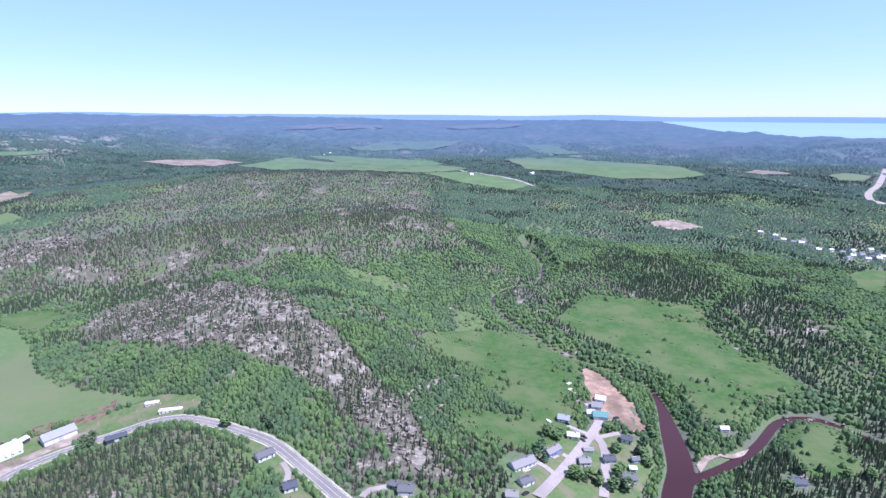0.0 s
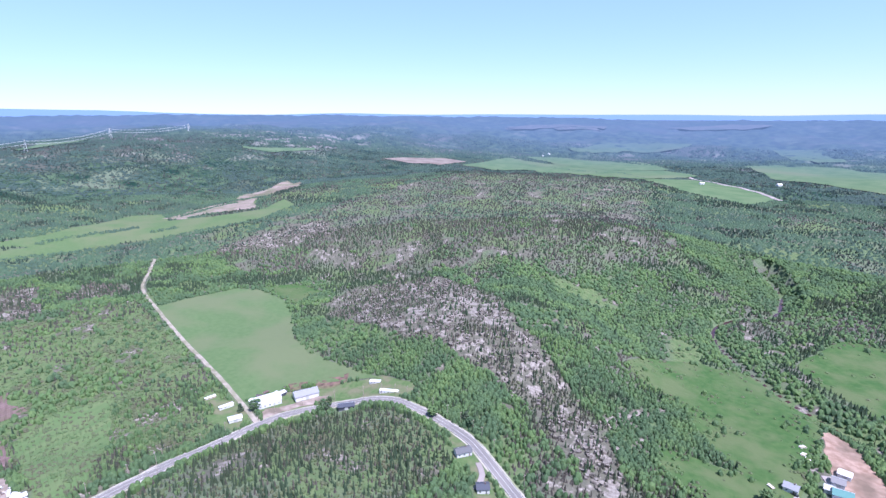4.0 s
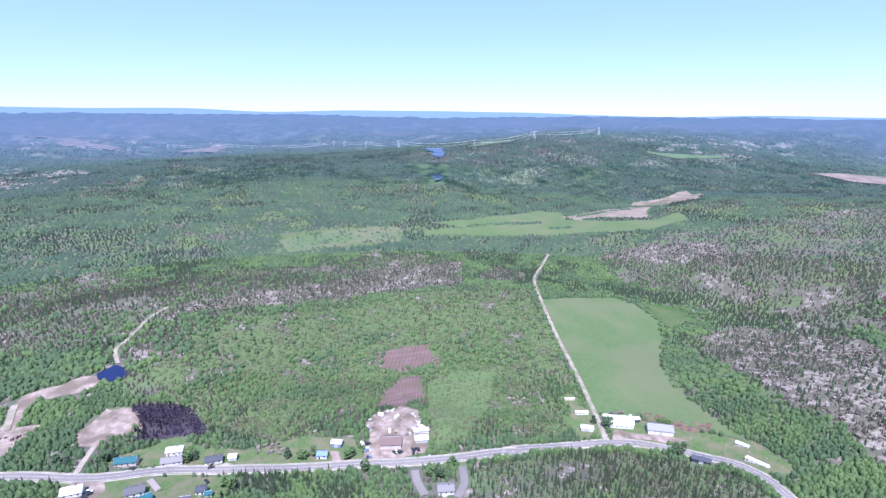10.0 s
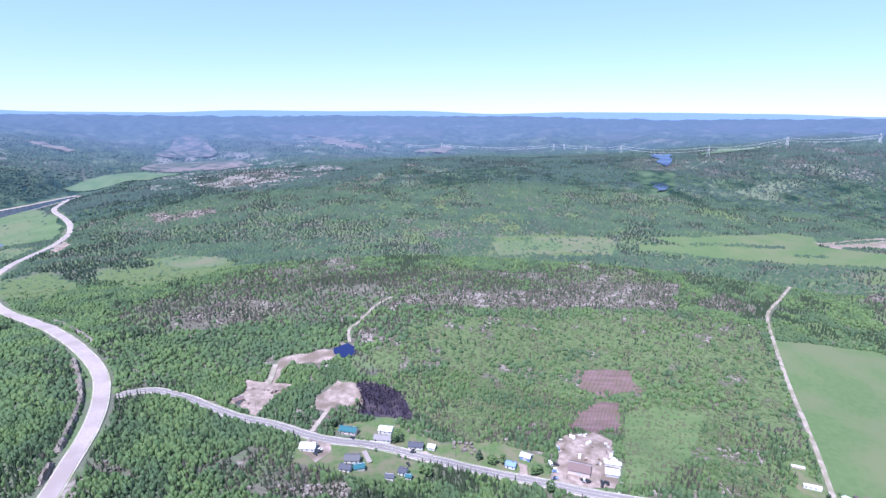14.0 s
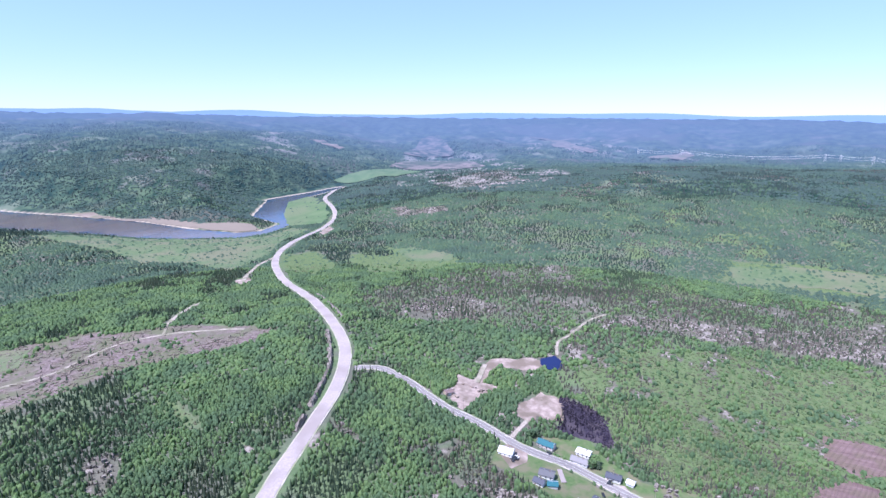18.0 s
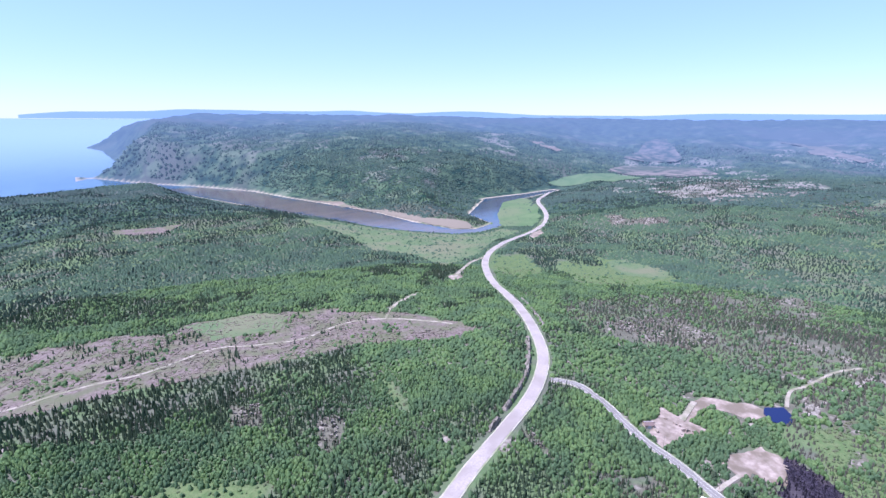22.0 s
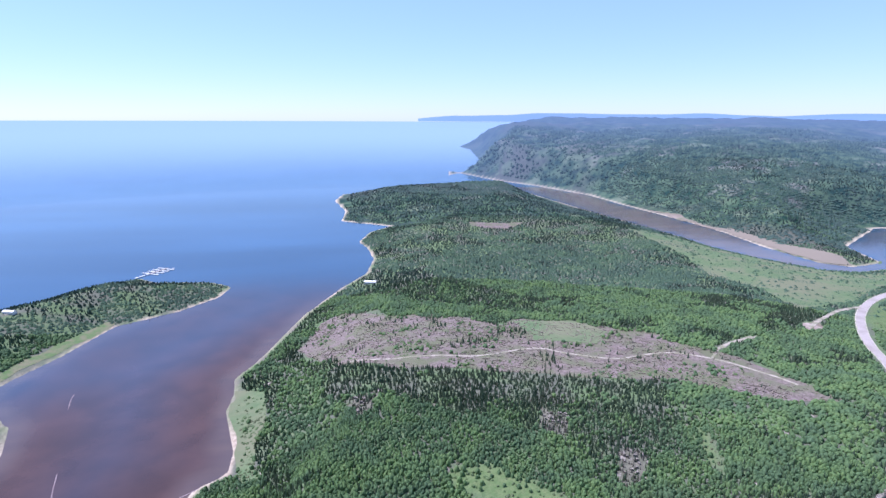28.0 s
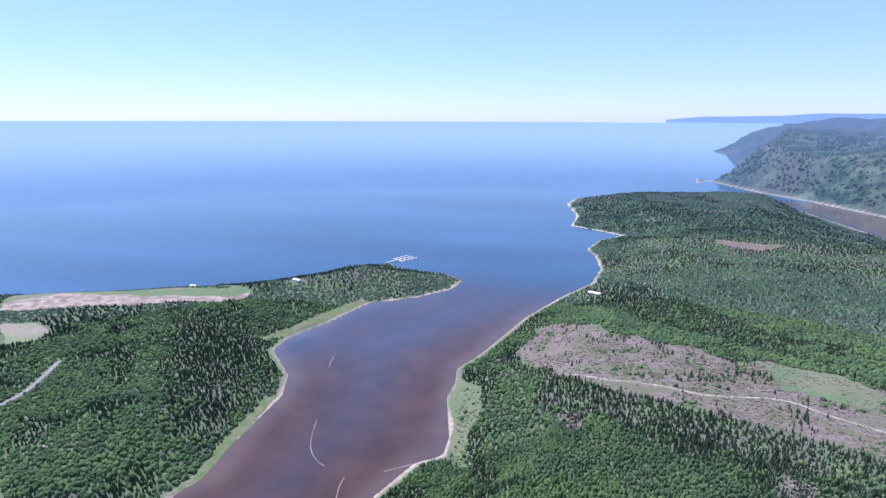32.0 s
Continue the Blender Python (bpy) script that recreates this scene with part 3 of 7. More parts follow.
GRAVEL_BANK = [(-438.4, -131.9), (-454.3, -132.9), (-476, -137), (-494, -134), (-500, -125), (-506, -109), (-515, -94), (-511.3, -83.7), (-500.0, -78.9), (-484.9, -86.9),
    (-479.0, -101.7), (-482, -119), (-469.1, -126.1), (-446.7, -124.7)]
GRAVEL_PIT = [(-421.7, -87.7), (-442.0, -82.6), (-456.9, -69.1), (-452.2, -55.3), (-440.9, -48.9), (-424.9, -48.5), (-412.8, -56.4), (-409.8, -66.2), (-397.9, -76.7),
    (-406.3, -85.6)]
BURN = [(-452.9, -53.6), (-453.1, -43.0), (-445.9, -24.8), (-435.4, -12.1), (-406.1, -1.5), (-397.1, -3.6), (-397.8, -15.5), (-398.9, -30.9), (-404.3, -48.0), (-412.2,
    -52.9), (-426.0, -47.0)]
DEAD_STAND = [(-509.9, -62.1), (-504.0, -51.3), (-487.5, -39.4), (-466.3, -27.5), (-460.8, -40.7), (-465.0, -54.0), (-481.6, -62.7)]
POND = [(-511.3, -83.7), (-522.9, -70.5), (-513.9, -62.0), (-499.8, -62.2), (-491.6, -70.4), (-498.5, -78.6)]
RED_EARTH = [(-446, 175), (-443, 194), (-397.1, 177.0), (-385.8, 146.8), (-392.4, 128.4), (-423.8, 152.4)]
RED_EARTH_2 = [(-506, 178), (-511, 206), (-507, 235), (-463, 216), (-461, 190), (-470, 166)]
SALVAGE_YARD = [(-379.1, 124.1), (-385.0, 151.7), (-371.1, 159.1), (-328.7, 146.2), (-305.3, 138.6), (-306.0, 117.4), (-315.0, 93.0), (-338.7, 104.4), (-363.0, 110.3)]
CROP_STRIP = [(-423, 192), (-437, 232), (-417, 264), (-354.0, 216.0), (-307.1, 170.5), (-310.1, 147.2), (-353.6, 161.7)]
FARM_EARTH = [(-292, 335), (-292, 344), (-280, 351), (-266, 359), (-248, 368), (-244, 359), (-256, 348), (-266, 344), (-274, 349), (-285, 332)]
FARM_GRAVEL = [(-285.4, 288.2), (-285.6, 301.3), (-279.9, 307.3), (-267.7, 320.6), (-257.3, 332.2), (-245.9, 338.9), (-245.4, 329.9), (-253.6, 322.4), (-267.1, 308.7),
    (-273.1, 292.4), (-276.4, 284.5)]
PAD_WEST = [(-353.5, -72.9), (-359.2, -66.9), (-347.3, -62.9), (-336.6, -68.1), (-340.9, -77.0)]
PAD_EAST = [(-353.5, -5.4), (-353.9, 6.2), (-347.5, 15.0), (-341.3, 7.2), (-347.0, -5.7)]
PAD_MID = [(-337.7, 75.4), (-335.1, 82.0), (-319.7, 77.5), (-322.2, 71.6)]
CLEARCUT = [(71, -730), (40, -832), (4, -860), (-61, -764), (-112, -757), (-164, -716), (-206, -657), (-242, -688), (-326, -622), (-394, -590), (-410, -529), (-442,
    -487), (-456, -433), (-472, -372), (-412, -389), (-376, -411), (-328, -457), (-251, -479), (-176, -508), (-111, -532), (-37.7, -554.5), (12, -593)]
CUT_GRASS = [(-228, -673), (-307, -654), (-338, -596), (-296, -566), (-230, -591)]
SALT_MEADOW = [(-767, -1273), (-913, -1300), (-933, -1156), (-974, -1025), (-1024, -928), (-1071, -884), (-1172, -874), (-1161, -806), (-984, -762), (-842, -689),
    (-689, -648), (-736, -783), (-716, -883), (-758, -1013), (-775, -1174)]
SHORE_MEADOW = [(143, -638), (108, -620), (98, -542), (106, -507), (93.9, -445.5), (111.6, -448.2), (119.8, -469.4), (123, -504), (143, -583)]
MUD_FLAT = [(-1104, -1716), (-1150, -1580), (-1118, -1460), (-1139, -1342), (-1129, -1135), (-1165, -998), (-1141, -945), (-1091, -991), (-1090, -1152), (-1112, -1334),
    (-1112, -1496)]
ESTUARY_MEADOW = [(-1639, -1218), (-1753, -1232), (-1579, -1037), (-1347, -855), (-1222, -813), (-1210, -934), (-1300, -1024), (-1430, -1100)]
POINT_LAWN = [(1049, -847), (878, -904), (583, -843), (560, -824), (567, -781), (600, -774), (758, -712), (899, -631), (927, -654), (1006, -774)]
RIVER_SAND = [(168.6, 313.6), (176.7, 321.7), (203.8, 328.4), (218.8, 333.7), (212.0, 328.6), (182.9, 318.2), (170.8, 308.4)]
RIVER_TREES = [(133, 484), (159, 490), (172, 448), (182.2, 414.9), (158.7, 350.4), (151.6, 346.4), (150.1, 381.7), (141.8, 427.7), (131.3, 466.5)]
RIVER_TREES_2 = [(171, 468), (184, 455), (196, 424), (200, 403), (196.7, 375.2), (195.9, 355.2), (226.4, 352.8), (221.9, 340.2), (172.2, 331.0), (185.0, 353.1), (184.8,
    379.0), (186.1, 413.2), (181, 425), (172, 448)]
LUMBER = [(106.8, 413.6), (105.4, 403.1), (106.6, 397.6), (108.0, 395.2), (77.7, 352.2)]
HEDGE = [(-386, 302), (-379, 311), (-331, 289), (-317.8, 280.5), (-322.0, 272.5), (-361, 288)]
FRONT_ROCK = [(-255.0, 202.9), (-261.3, 225.1), (-258.0, 241.5), (-236.8, 243.7), (-218.7, 223.0), (-235.8, 196.4)]
PIT_DRIVE = [(-403.2, -74.1), (-390.9, -77.4), (-371.8, -81.1)]
BANK_RAMP = [(-479, -134), (-461.4, -132.9), (-440.1, -131.2)]
PAD_SOUTH = [(-354.3, -86.1), (-365.0, -79.5), (-357.9, -66.5), (-340.3, -65.1), (-330.7, -70.2), (-339.4, -79.2)]
CUT_EAST = [(-480, -319), (-447, -295), (-411, -272), (-386, -260), (-350.2, -246.7), (-327.7, -239.8)]
CUT_EAST_2 = [(-316.4, -236.5), (-303.8, -232.7), (-293.9, -230.0)]
CUT_WEST = [(-608, -424), (-570, -382), (-542, -352), (-517, -326)]
SALVAGE_CARS = [(-334.2, 103.0), (-326.6, 100.4), (-318.6, 97.5), (-316.3, 118.2), (-314.8, 120.6), (-312.1, 132.5), (-309.3, 129.0), (-353.5, 109.8)]
PAD_CARS = [(-344.9, -73.0), (-348.2, -71.6), (-354.4, -2.7), (-366.7, -48.9)]
SALVAGE_SCRAP = [(-356.1, 150.4), (-342.6, 147.7), (-331.7, 141.4), (-327.4, 148.7), (-378.2, 135.1), (-378.2, 139.5), (-372.2, 126.6), (-363.5, 137.6), (-357.4, 129.5),
    (-380.7, 118.3), (-367.4, 115.6), (-335.8, 147.0), (-362.9, 151.0), (-375.7, 131.8)]
ROCK_HILL = [(-406, 551), (-389, 595), (-322, 639), (-273, 643), (-182, 558), (-118.4, 469.9), (-79.9, 426.1), (-37.9, 386.2), (-9.5, 328.4), (5.2, 273.5), (-7.9, 262.9),
    (-34.0, 299.1), (-76.3, 352.4), (-139.6, 399.4), (-191, 413), (-269, 442), (-360, 500)]
ROCK_BARE = [(-78.5, 364.2), (-62.4, 370.3), (-34.0, 340.8), (-8.9, 301.4), (1.8, 268.5), (-11.2, 265.3), (-34.5, 305.1), (-60.9, 333.5)]
GREY_RIDGE = [(-692, 1176), (-563, 1391), (-395, 1675), (-139, 1262), (-25, 981), (42, 839), (-21, 788), (-109, 688), (-236, 662), (-367, 689), (-600, 696), (-697,
    821), (-659, 970)]
ROCK_WEST = [(-680, 62), (-749, 189), (-811, 282), (-787, 425), (-655, 357), (-696, 260), (-643, 101), (-633, 30), (-641, -51)]
ROCK_WEST_2 = [(-589, -278), (-671, -261), (-696, -227), (-639, -163), (-594, -187), (-584, -241)]
GREY_WEST = [(-700, -209), (-845, -88), (-881, 83), (-834, 332), (-756, 399), (-712, 179), (-635, 2), (-582, -135), (-553, -244), (-560, -294), (-638, -299)]
ROCK_TRACK = [(-708, 413), (-752, 469), (-697, 486), (-666, 446), (-677, 405)]
GREY_TRACK = [(-701, 668), (-683, 771), (-628, 901), (-522, 762), (-596, 703), (-658, 630)]
GREY_PLATEAU = [(-662, -358), (-847, -292), (-970, -131), (-896, -76), (-669, -152), (-603, -243), (-585, -316)]
OLD_ROAD = [(-409, -246), (-416, -234), (-420, -221), (-410, -191), (-385.4, -147.2), (-377.5, -114.2), (-366.4, -83.1), (-362.1, -60.6), (-359.3, -29.8), (-339.3, 25.6),
    (-318.7, 79.4), (-300.8, 123.9), (-287.9, 160.7), (-279.2, 199.6), (-282.0, 186.7), (-283.7, 240.7), (-277.0, 278.0), (-255.4, 310.3), (-214.7, 333.1), (-190.4,
    336.1), (-168.6, 331.9), (-141.1, 322.2), (-117.4, 310.2), (-98.1, 294.8), (-43.5, 241.6), (-26.8, 224.4)]
HIGHWAY = [(-164.8, -194.9), (-188.7, -199.9), (-215.6, -205.0), (-250.4, -213.6), (-311.5, -226.6), (-360.2, -238.5), (-405, -256), (-452, -283), (-508, -334),
    (-611, -446), (-668, -521), (-776, -621), (-904, -701), (-1063, -751), (-1217, -782), (-1345, -843), (-1595, -1035), (-1929, -1193)]
FARM_TRACK = [(-278.1, 282.5), (-317, 304), (-406, 349), (-535, 413), (-651, 481), (-715, 544), (-763, 593)]
CUT_TRACK = [(11, -596), (-40, -576), (-93, -570), (-146, -560), (-198, -566), (-226, -563), (-254, -542), (-301, -517), (-364, -520), (-406, -491), (-438, -447), (-449,
    -412)]
CUT_TRACK_2 = [(-409, -491), (-447, -521), (-479, -530), (-520, -546)]
SPUR = [(-825, -659), (-752, -639), (-664, -591), (-628, -569)]
SPUR_2 = [(-441, -514), (-461, -526), (-512, -546)]
PIT_TRACK = [(-526.2, -68.4), (-560, -72), (-587, -62), (-639, -48), (-671, -28)]
VILLAGE_ROAD = [(53.7, 263.6), (70.4, 288.5), (95.9, 325.7), (116.4, 357.0), (114.1, 380.3)]
VILLAGE_ROAD_2 = [(96.4, 276.2), (110.2, 321.1), (108.3, 339.7)]
LOOP_ROAD = [(-290.7, 121.8), (-279.1, 118.4), (-264.3, 117.5)]
LOOP_ROAD_2 = [(-279.0, 152.2), (-262.5, 144.8), (-252.9, 134.4)]
SHORE_ROAD = [(624, -411), (625, -446), (650, -510)]
LAKE_1 = [(-1686, 758), (-1700, 796), (-1665, 813), (-1517, 751), (-1434, 697), (-1429, 675), (-1543, 713)]
SCRUB_LAND = [(-570.9, 0.7), (-615, 97), (-667, 266), (-608, 436), (-451, 365), (-314, 295), (-296.6, 250.5), (-305.9, 143.2), (-377.9, 169.7), (-388.7, 122.1), (-356.6,
    98.2), (-352.7, 52.6), (-400.8, 4.4), (-444.9, -22.7), (-495.7, -49.0)]
FRONT_SPRUCE = [(-274.6, 156.9), (-268.2, 195.9), (-275.3, 245.0), (-262.8, 276.5), (-233.9, 305.6), (-188.4, 324.5), (-154.0, 313.5), (-130.8, 301.0), (-112.3, 278.4),
    (-119.9, 217.9), (-177.6, 147.8), (-243.4, 135.0)]
YARDS = [[(79.7, 333.1), (103.3, 339.2), (132.2, 340.8), (148.9, 340.9), (141.3, 310.4), (118.8, 279.3), (102.0, 259.7), (34.9, 243.0), (39.3, 266.1), (57.1, 304.7)],
    [(-308, 306), (-275, 342), (-216.5, 370.1), (-180.5, 362.3), (-175.1, 343.7), (-203.0, 339.8), (-251.5, 320.5), (-272.7, 287.1)], [(-350, 292), (-320, 300), (-285.8,
    287.0), (-287.2, 265.3), (-316.4, 269.4)], [(-362.3, -88.9), (-361.7, -60.9), (-346.2, -13.9), (-335.7, 9.3), (-318.3, 4.5), (-305.9, -37.8), (-318.4, -55.9),
    (-331.5, -88.5)], [(-381.6, -69.0), (-389.3, -55.8), (-401.9, -22.4), (-379.4, -5.2), (-367.2, 19.8), (-365.1, 63.6), (-348.9, 96.1), (-316.3, 95.5), (-344.2, 26.1),
    (-365.4, -30.0)], [(-130.3, 312.5), (-116.8, 305.5), (-88.5, 275.1), (-69.6, 251.1), (-90.4, 248.6), (-95.1, 275.0), (-112.9, 278.5)]]
FAR_GREEN_1 = [(-521, 3061), (-370, 3434), (-160, 3519), (-138, 3427), (-310, 3176), (-444, 2967)]
FAR_GREEN_2 = [(528, 3426), (672, 3510), (720, 2898), (604, 2876), (532, 3068)]
FAR_GREEN_3 = [(-1142, 3903), (-915, 3971), (-888, 3884), (-1046, 3702)]
FAR_GREEN_4 = [(-778, 3896), (-498, 3901), (-461, 3863), (-714, 3769)]
FAR_GREEN_5 = [(1316, 1834), (1435, 1904), (1466, 1828), (1347, 1709), (1264, 1719)]
FAR_GREEN_6 = [(1058, 1968), (1243, 2128), (1274, 1964), (1106, 1855)]
LAKE_2 = [(-3052, 413), (-3257, 514), (-3053, 584), (-2834, 530), (-2848, 434)]
LAKE_3 = [(-2042, 939), (-2074, 996), (-1997, 999), (-1758, 861), (-1802, 846)]
QUARRY = [(-3818, -761), (-3714, -618), (-3469, -420), (-3321, -258), (-3230, -303), (-3328, -489)]
KNOB = [(-2765, -1263), (-3315, -1398), (-3509, -1345), (-3195, -1159), (-3041, -1067), (-2858, -1149)]
TOWN_SAND = [(419, 1064), (483, 1082), (513, 1023), (448, 997), (415, 1037)]
TOWN_ROAD = [(1660, 2016), (1370, 1678), (1155, 1444), (1008, 1214)]
TOWN_FIELD = [(565, 716), (618, 743), (638, 739), (566, 650), (530, 639)]
TAN_FIELD = [(-1107, 1991), (-947, 2203), (-820, 2202), (-857, 1996), (-1019, 1975)]
FAR_FIELD = [(-532, 3081), (-386, 3461), (-206, 3563), (-97, 3454), (-229, 3222), (-402, 3001)]
BEND_FIELD = [(-2039, -1275), (-2134, -1213), (-2275, -1081), (-2241, -939), (-2023, -960), (-2049, -1135)]
FEN = [(-970, -470), (-1024, -456), (-972, -337), (-926, -336), (-906, -392)]
HILL_FIELD = [(-1086, 258), (-1074, 333), (-1048, 394), (-999, 383), (-999, 314), (-1017, 251)]
POINT_SAND = [(927, -654), (889, -722), (739, -753), (590, -784), (564, -821), (557, -801), (585, -759), (666, -736), (760, -690), (893, -627)]
BOG = [(839, -584), (800, -604), (743, -587), (730, -545), (765, -525)]
LEFT_SHORE = [(348, -360), (348, -393), (353, -430), (353, -484), (360, -547), (369, -536), (368, -484), (366, -439), (357, -389), (361, -354)]
LEFT_SHORE_2 = [(464, -689), (445, -715), (405, -799), (372, -905), (386, -913), (431, -808), (461, -725), (474, -696)]
SCRAP = [(-337.9, 102.0), (-330.3, 101.0), (-325.4, 101.6), (-335.1, 99.0), (-374.2, 124.7), (-377.0, 133.2), (-376.8, 138.2), (-368.7, 126.8), (-361.4, 136.4), (-348.1,
    146.9), (-341.3, 147.4), (-339.8, 142.0), (-349.5, 152.4), (-337.0, 148.5), (-333.6, 136.1), (-329.4, 148.4), (-351.6, 110.0), (-356.3, 110.1), (-342.4, 123.2),
    (-339.5, 126.7), (-311.2, 143.6), (-302.3, 137.9)]
TOWERS = [(-3361, -32), (-3199, 186), (-2850, 762), (-2800, 805), (-2635, 870), (-2318, 921), (-1883, 1070), (-1997, 1442), (-1987, 1806)]
YARD_TREES = [(72.7, 334.2), (79.3, 331.2), (65.2, 312.8), (65.1, 302.1), (60.8, 304.5), (80.6, 291.1), (83.9, 289.6), (88.6, 289.8), (92.5, 293.8), (114.5, 300.5),
    (111.2, 296.9), (132.0, 319.3), (141.3, 331.7), (118.1, 321.5), (120.1, 343.7), (153.2, 352.2), (151.5, 342.0), (135.1, 316.9), (136.0, 310.6), (109.4, 287.9),
    (113.3, 283.7), (82.3, 335.6), (157.2, 357.0), (97.6, 290.0), (104.7, 284.3), (-147.5, 325.1), (-116.3, 321.6), (-121.9, 327.1), (96.8, 287.2), (150.7, 347.8),
    (233.0, 301.5), (245.5, 303.7), (259.9, 298.2), (272.5, 295.6), (213.7, 285.4)]
ROAD_TREES = [(-345.0, 47.2), (-339.0, 56.4), (-338.1, 63.7), (-365.2, -16.6), (-367.9, -11.9), (-372.3, -14.6), (-379.7, -69.2), (-382.8, -65.9), (-386.3, -62.6),
    (-324.2, 84.2), (-325.9, 87.6), (-305.2, 91.0), (-278.0, 132.0), (-275.0, 134.8), (-281.0, 129.2), (-283.1, 146.3), (-302.9, 291.1), (-293.5, 294.3), (-293.1, 299.6),
    (-237.9, 321.2), (-237.9, 316.8), (-239.9, 315.3), (-239.6, 311.1), (-384.6, -92.6), (-382.7, -87.1), (-327.4, 4.4), (-322.8, 7.8)]

# stands of trees, barrens, bare ledges and glades
SPRUCE_STAND_1 = [(39, -632), (-60, -532), (-189, -517), (-254, -458), (-214, -401), (-135, -388), (-110, -431), (-61, -421), (8, -468)]
SPRUCE_STAND_2 = [(-187, -345), (-263, -317), (-240, -273), (-191, -278), (-168, -312)]
SPRUCE_STAND_3 = [(-984, -632), (-1066, -506), (-925, -445), (-810, -517)]
SPRUCE_STAND_4 = [(-65, -2612), (-212, -2092), (-520, -1970), (-748, -1853), (-770, -1356), (-599, -1340), (-387, -1502), (-192, -1642), (-42, -1803)]
SPRUCE_STAND_5 = [(-43, -1165), (-221, -1030), (-359, -826), (-272, -718), (-110, -810), (-27, -948)]
SPRUCE_STAND_6 = [(302, 577), (350, 571), (394, 522), (411, 456), (328, 352), (302, 407), (277, 489)]
SPRUCE_STAND_7 = [(280, 868), (406, 796), (351, 643), (261, 587), (220, 721)]
SPRUCE_STAND_8 = [(-970, -660), (-1002, -497), (-803, -400), (-790, -494), (-864, -590)]
SPRUCE_STAND_9 = [(-1234, -625), (-1249, -295), (-1193, -90), (-1089, -69), (-1075, -315), (-1128, -543)]
SPRUCE_STAND_10 = [(636, -695), (545, -748), (392, -614), (363, -548), (378, -453), (419, -416)]
SPRUCE_STAND_11 = [(124, -654), (17, -619), (-58, -535), (-202, -498), (-301, -422), (-240, -405), (-156, -450), (-85, -473), (5, -512), (97, -561)]
SPRUCE_STAND_12 = [(-263, -505), (-322, -461), (-311, -384), (-272, -367), (-248, -295), (-203, -313), (-172, -374), (-233, -476)]
SPRUCE_STAND_13 = [(-718, -369), (-665, -150), (-619, -87), (-598, -138), (-585, -257)]
SPRUCE_STAND_14 = [(-924, -625), (-1034, -533), (-857, -429), (-809, -509)]
LEAF_STAND_1 = [(102, -733), (39, -610), (9, -454), (-72, -396), (-128, -371), (-139, -313), (-115, -300), (91, -527)]
LEAF_STAND_2 = [(-269, -207), (-373, -219), (-382, -184), (-374, -98), (-347, -87), (-325, -134), (-269, -170)]
LEAF_STAND_3 = [(-227, 735), (-112, 710), (29, 740), (77, 592), (26, 508), (-25, 506), (-113, 554), (-209, 647)]
LEAF_STAND_4 = [(-280, -1265), (-568, -1146), (-661, -989), (-436, -764), (-302, -790), (-149, -1020)]
LEAF_STAND_5 = [(-404, -223), (-397, -172), (-369, -96), (-342, -94), (-333, -144), (-326, -188)]
LEAF_STAND_6 = [(-295, -355), (-428, -327), (-437, -291), (-371, -256), (-287, -273), (-231, -280), (-159, -282), (-115, -300), (-142, -319)]
LEAF_STAND_7 = [(-187, 369), (-134, 364), (-113, 335), (-135, 332), (-175, 342)]
LEAF_STAND_8 = [(-326, 420), (-287, 439), (-173, 399), (-174, 369), (-226, 372), (-278, 385)]
LEAF_STAND_9 = [(-511, -309), (-578, -235), (-581, -94), (-520, -83), (-464, -153), (-430, -212), (-419, -256)]
LEAF_STAND_10 = [(69, -549), (-51, -473), (-141, -404), (-162, -338), (26, -341), (99, -477)]
LEAF_STAND_11 = [(-649, 59), (-698, 226), (-609, 410), (-457, 334), (-478, 258), (-549, 221), (-544, 85)]
LEAF_STAND_12 = [(-1087, -2380), (-1421, -2100), (-1524, -1932), (-1445, -1579), (-1303, -1484), (-1160, -1978)]
BARREN_1 = [(-621, -373), (-728, -353), (-891, -261), (-913, -132), (-803, -13), (-845, 146), (-879, 342), (-704, 284), (-677, 182), (-636, 81), (-641, -8), (-619,
    -143), (-574, -234), (-548, -315)]
BARREN_2 = [(-860, 193), (-917, 315), (-804, 424), (-649, 353), (-683, 243), (-634, 134)]
BARREN_3 = [(-701, 644), (-648, 805), (-559, 1175), (-576, 2089), (-273, 2108), (-49, 1487), (23, 837), (-55, 785), (-165, 801), (-251, 719), (-321, 649), (-452,
    673), (-547, 593)]
BARREN_4 = [(-645, -382), (-702, -317), (-846, -189), (-644, -137), (-590, -204), (-558, -279), (-547, -322)]
BARREN_5 = [(-307, -163), (-348, -124), (-352, -79), (-332, -32), (-291, -64), (-286, -118)]
BARREN_6 = [(-749, -316), (-884, -208), (-878, -101), (-769, -106), (-704, -237)]
LEDGE_1 = [(-624, -270), (-634, -201), (-599, -201), (-589, -255)]
LEDGE_2 = [(-665, -15), (-688, 58), (-719, 203), (-750, 299), (-711, 286), (-677, 182), (-636, 74), (-637, -7)]
LEDGE_3 = [(3, -502), (-11, -486), (-7, -460), (4, -481)]
LEDGE_4 = [(-213, -348), (-235, -339), (-210, -311), (-188, -313)]
LEDGE_5 = [(-173, -427), (-192, -408), (-174, -381), (-160, -395)]
LEDGE_6 = [(-1609, -174), (-1829, -63), (-1783, -49), (-1598, -112), (-1526, -181)]
LEDGE_7 = [(-1935, -753), (-2304, -550), (-1830, -407), (-1654, -487), (-1658, -636)]
LEDGE_8 = [(-1365, -661), (-1389, -627), (-1325, -596), (-1304, -571), (-1295, -625)]
LEDGE_9 = [(-1348, -646), (-1370, -501), (-1320, -475), (-1298, -589)]
LEDGE_10 = [(-720, 426), (-707, 491), (-666, 471), (-666, 423)]
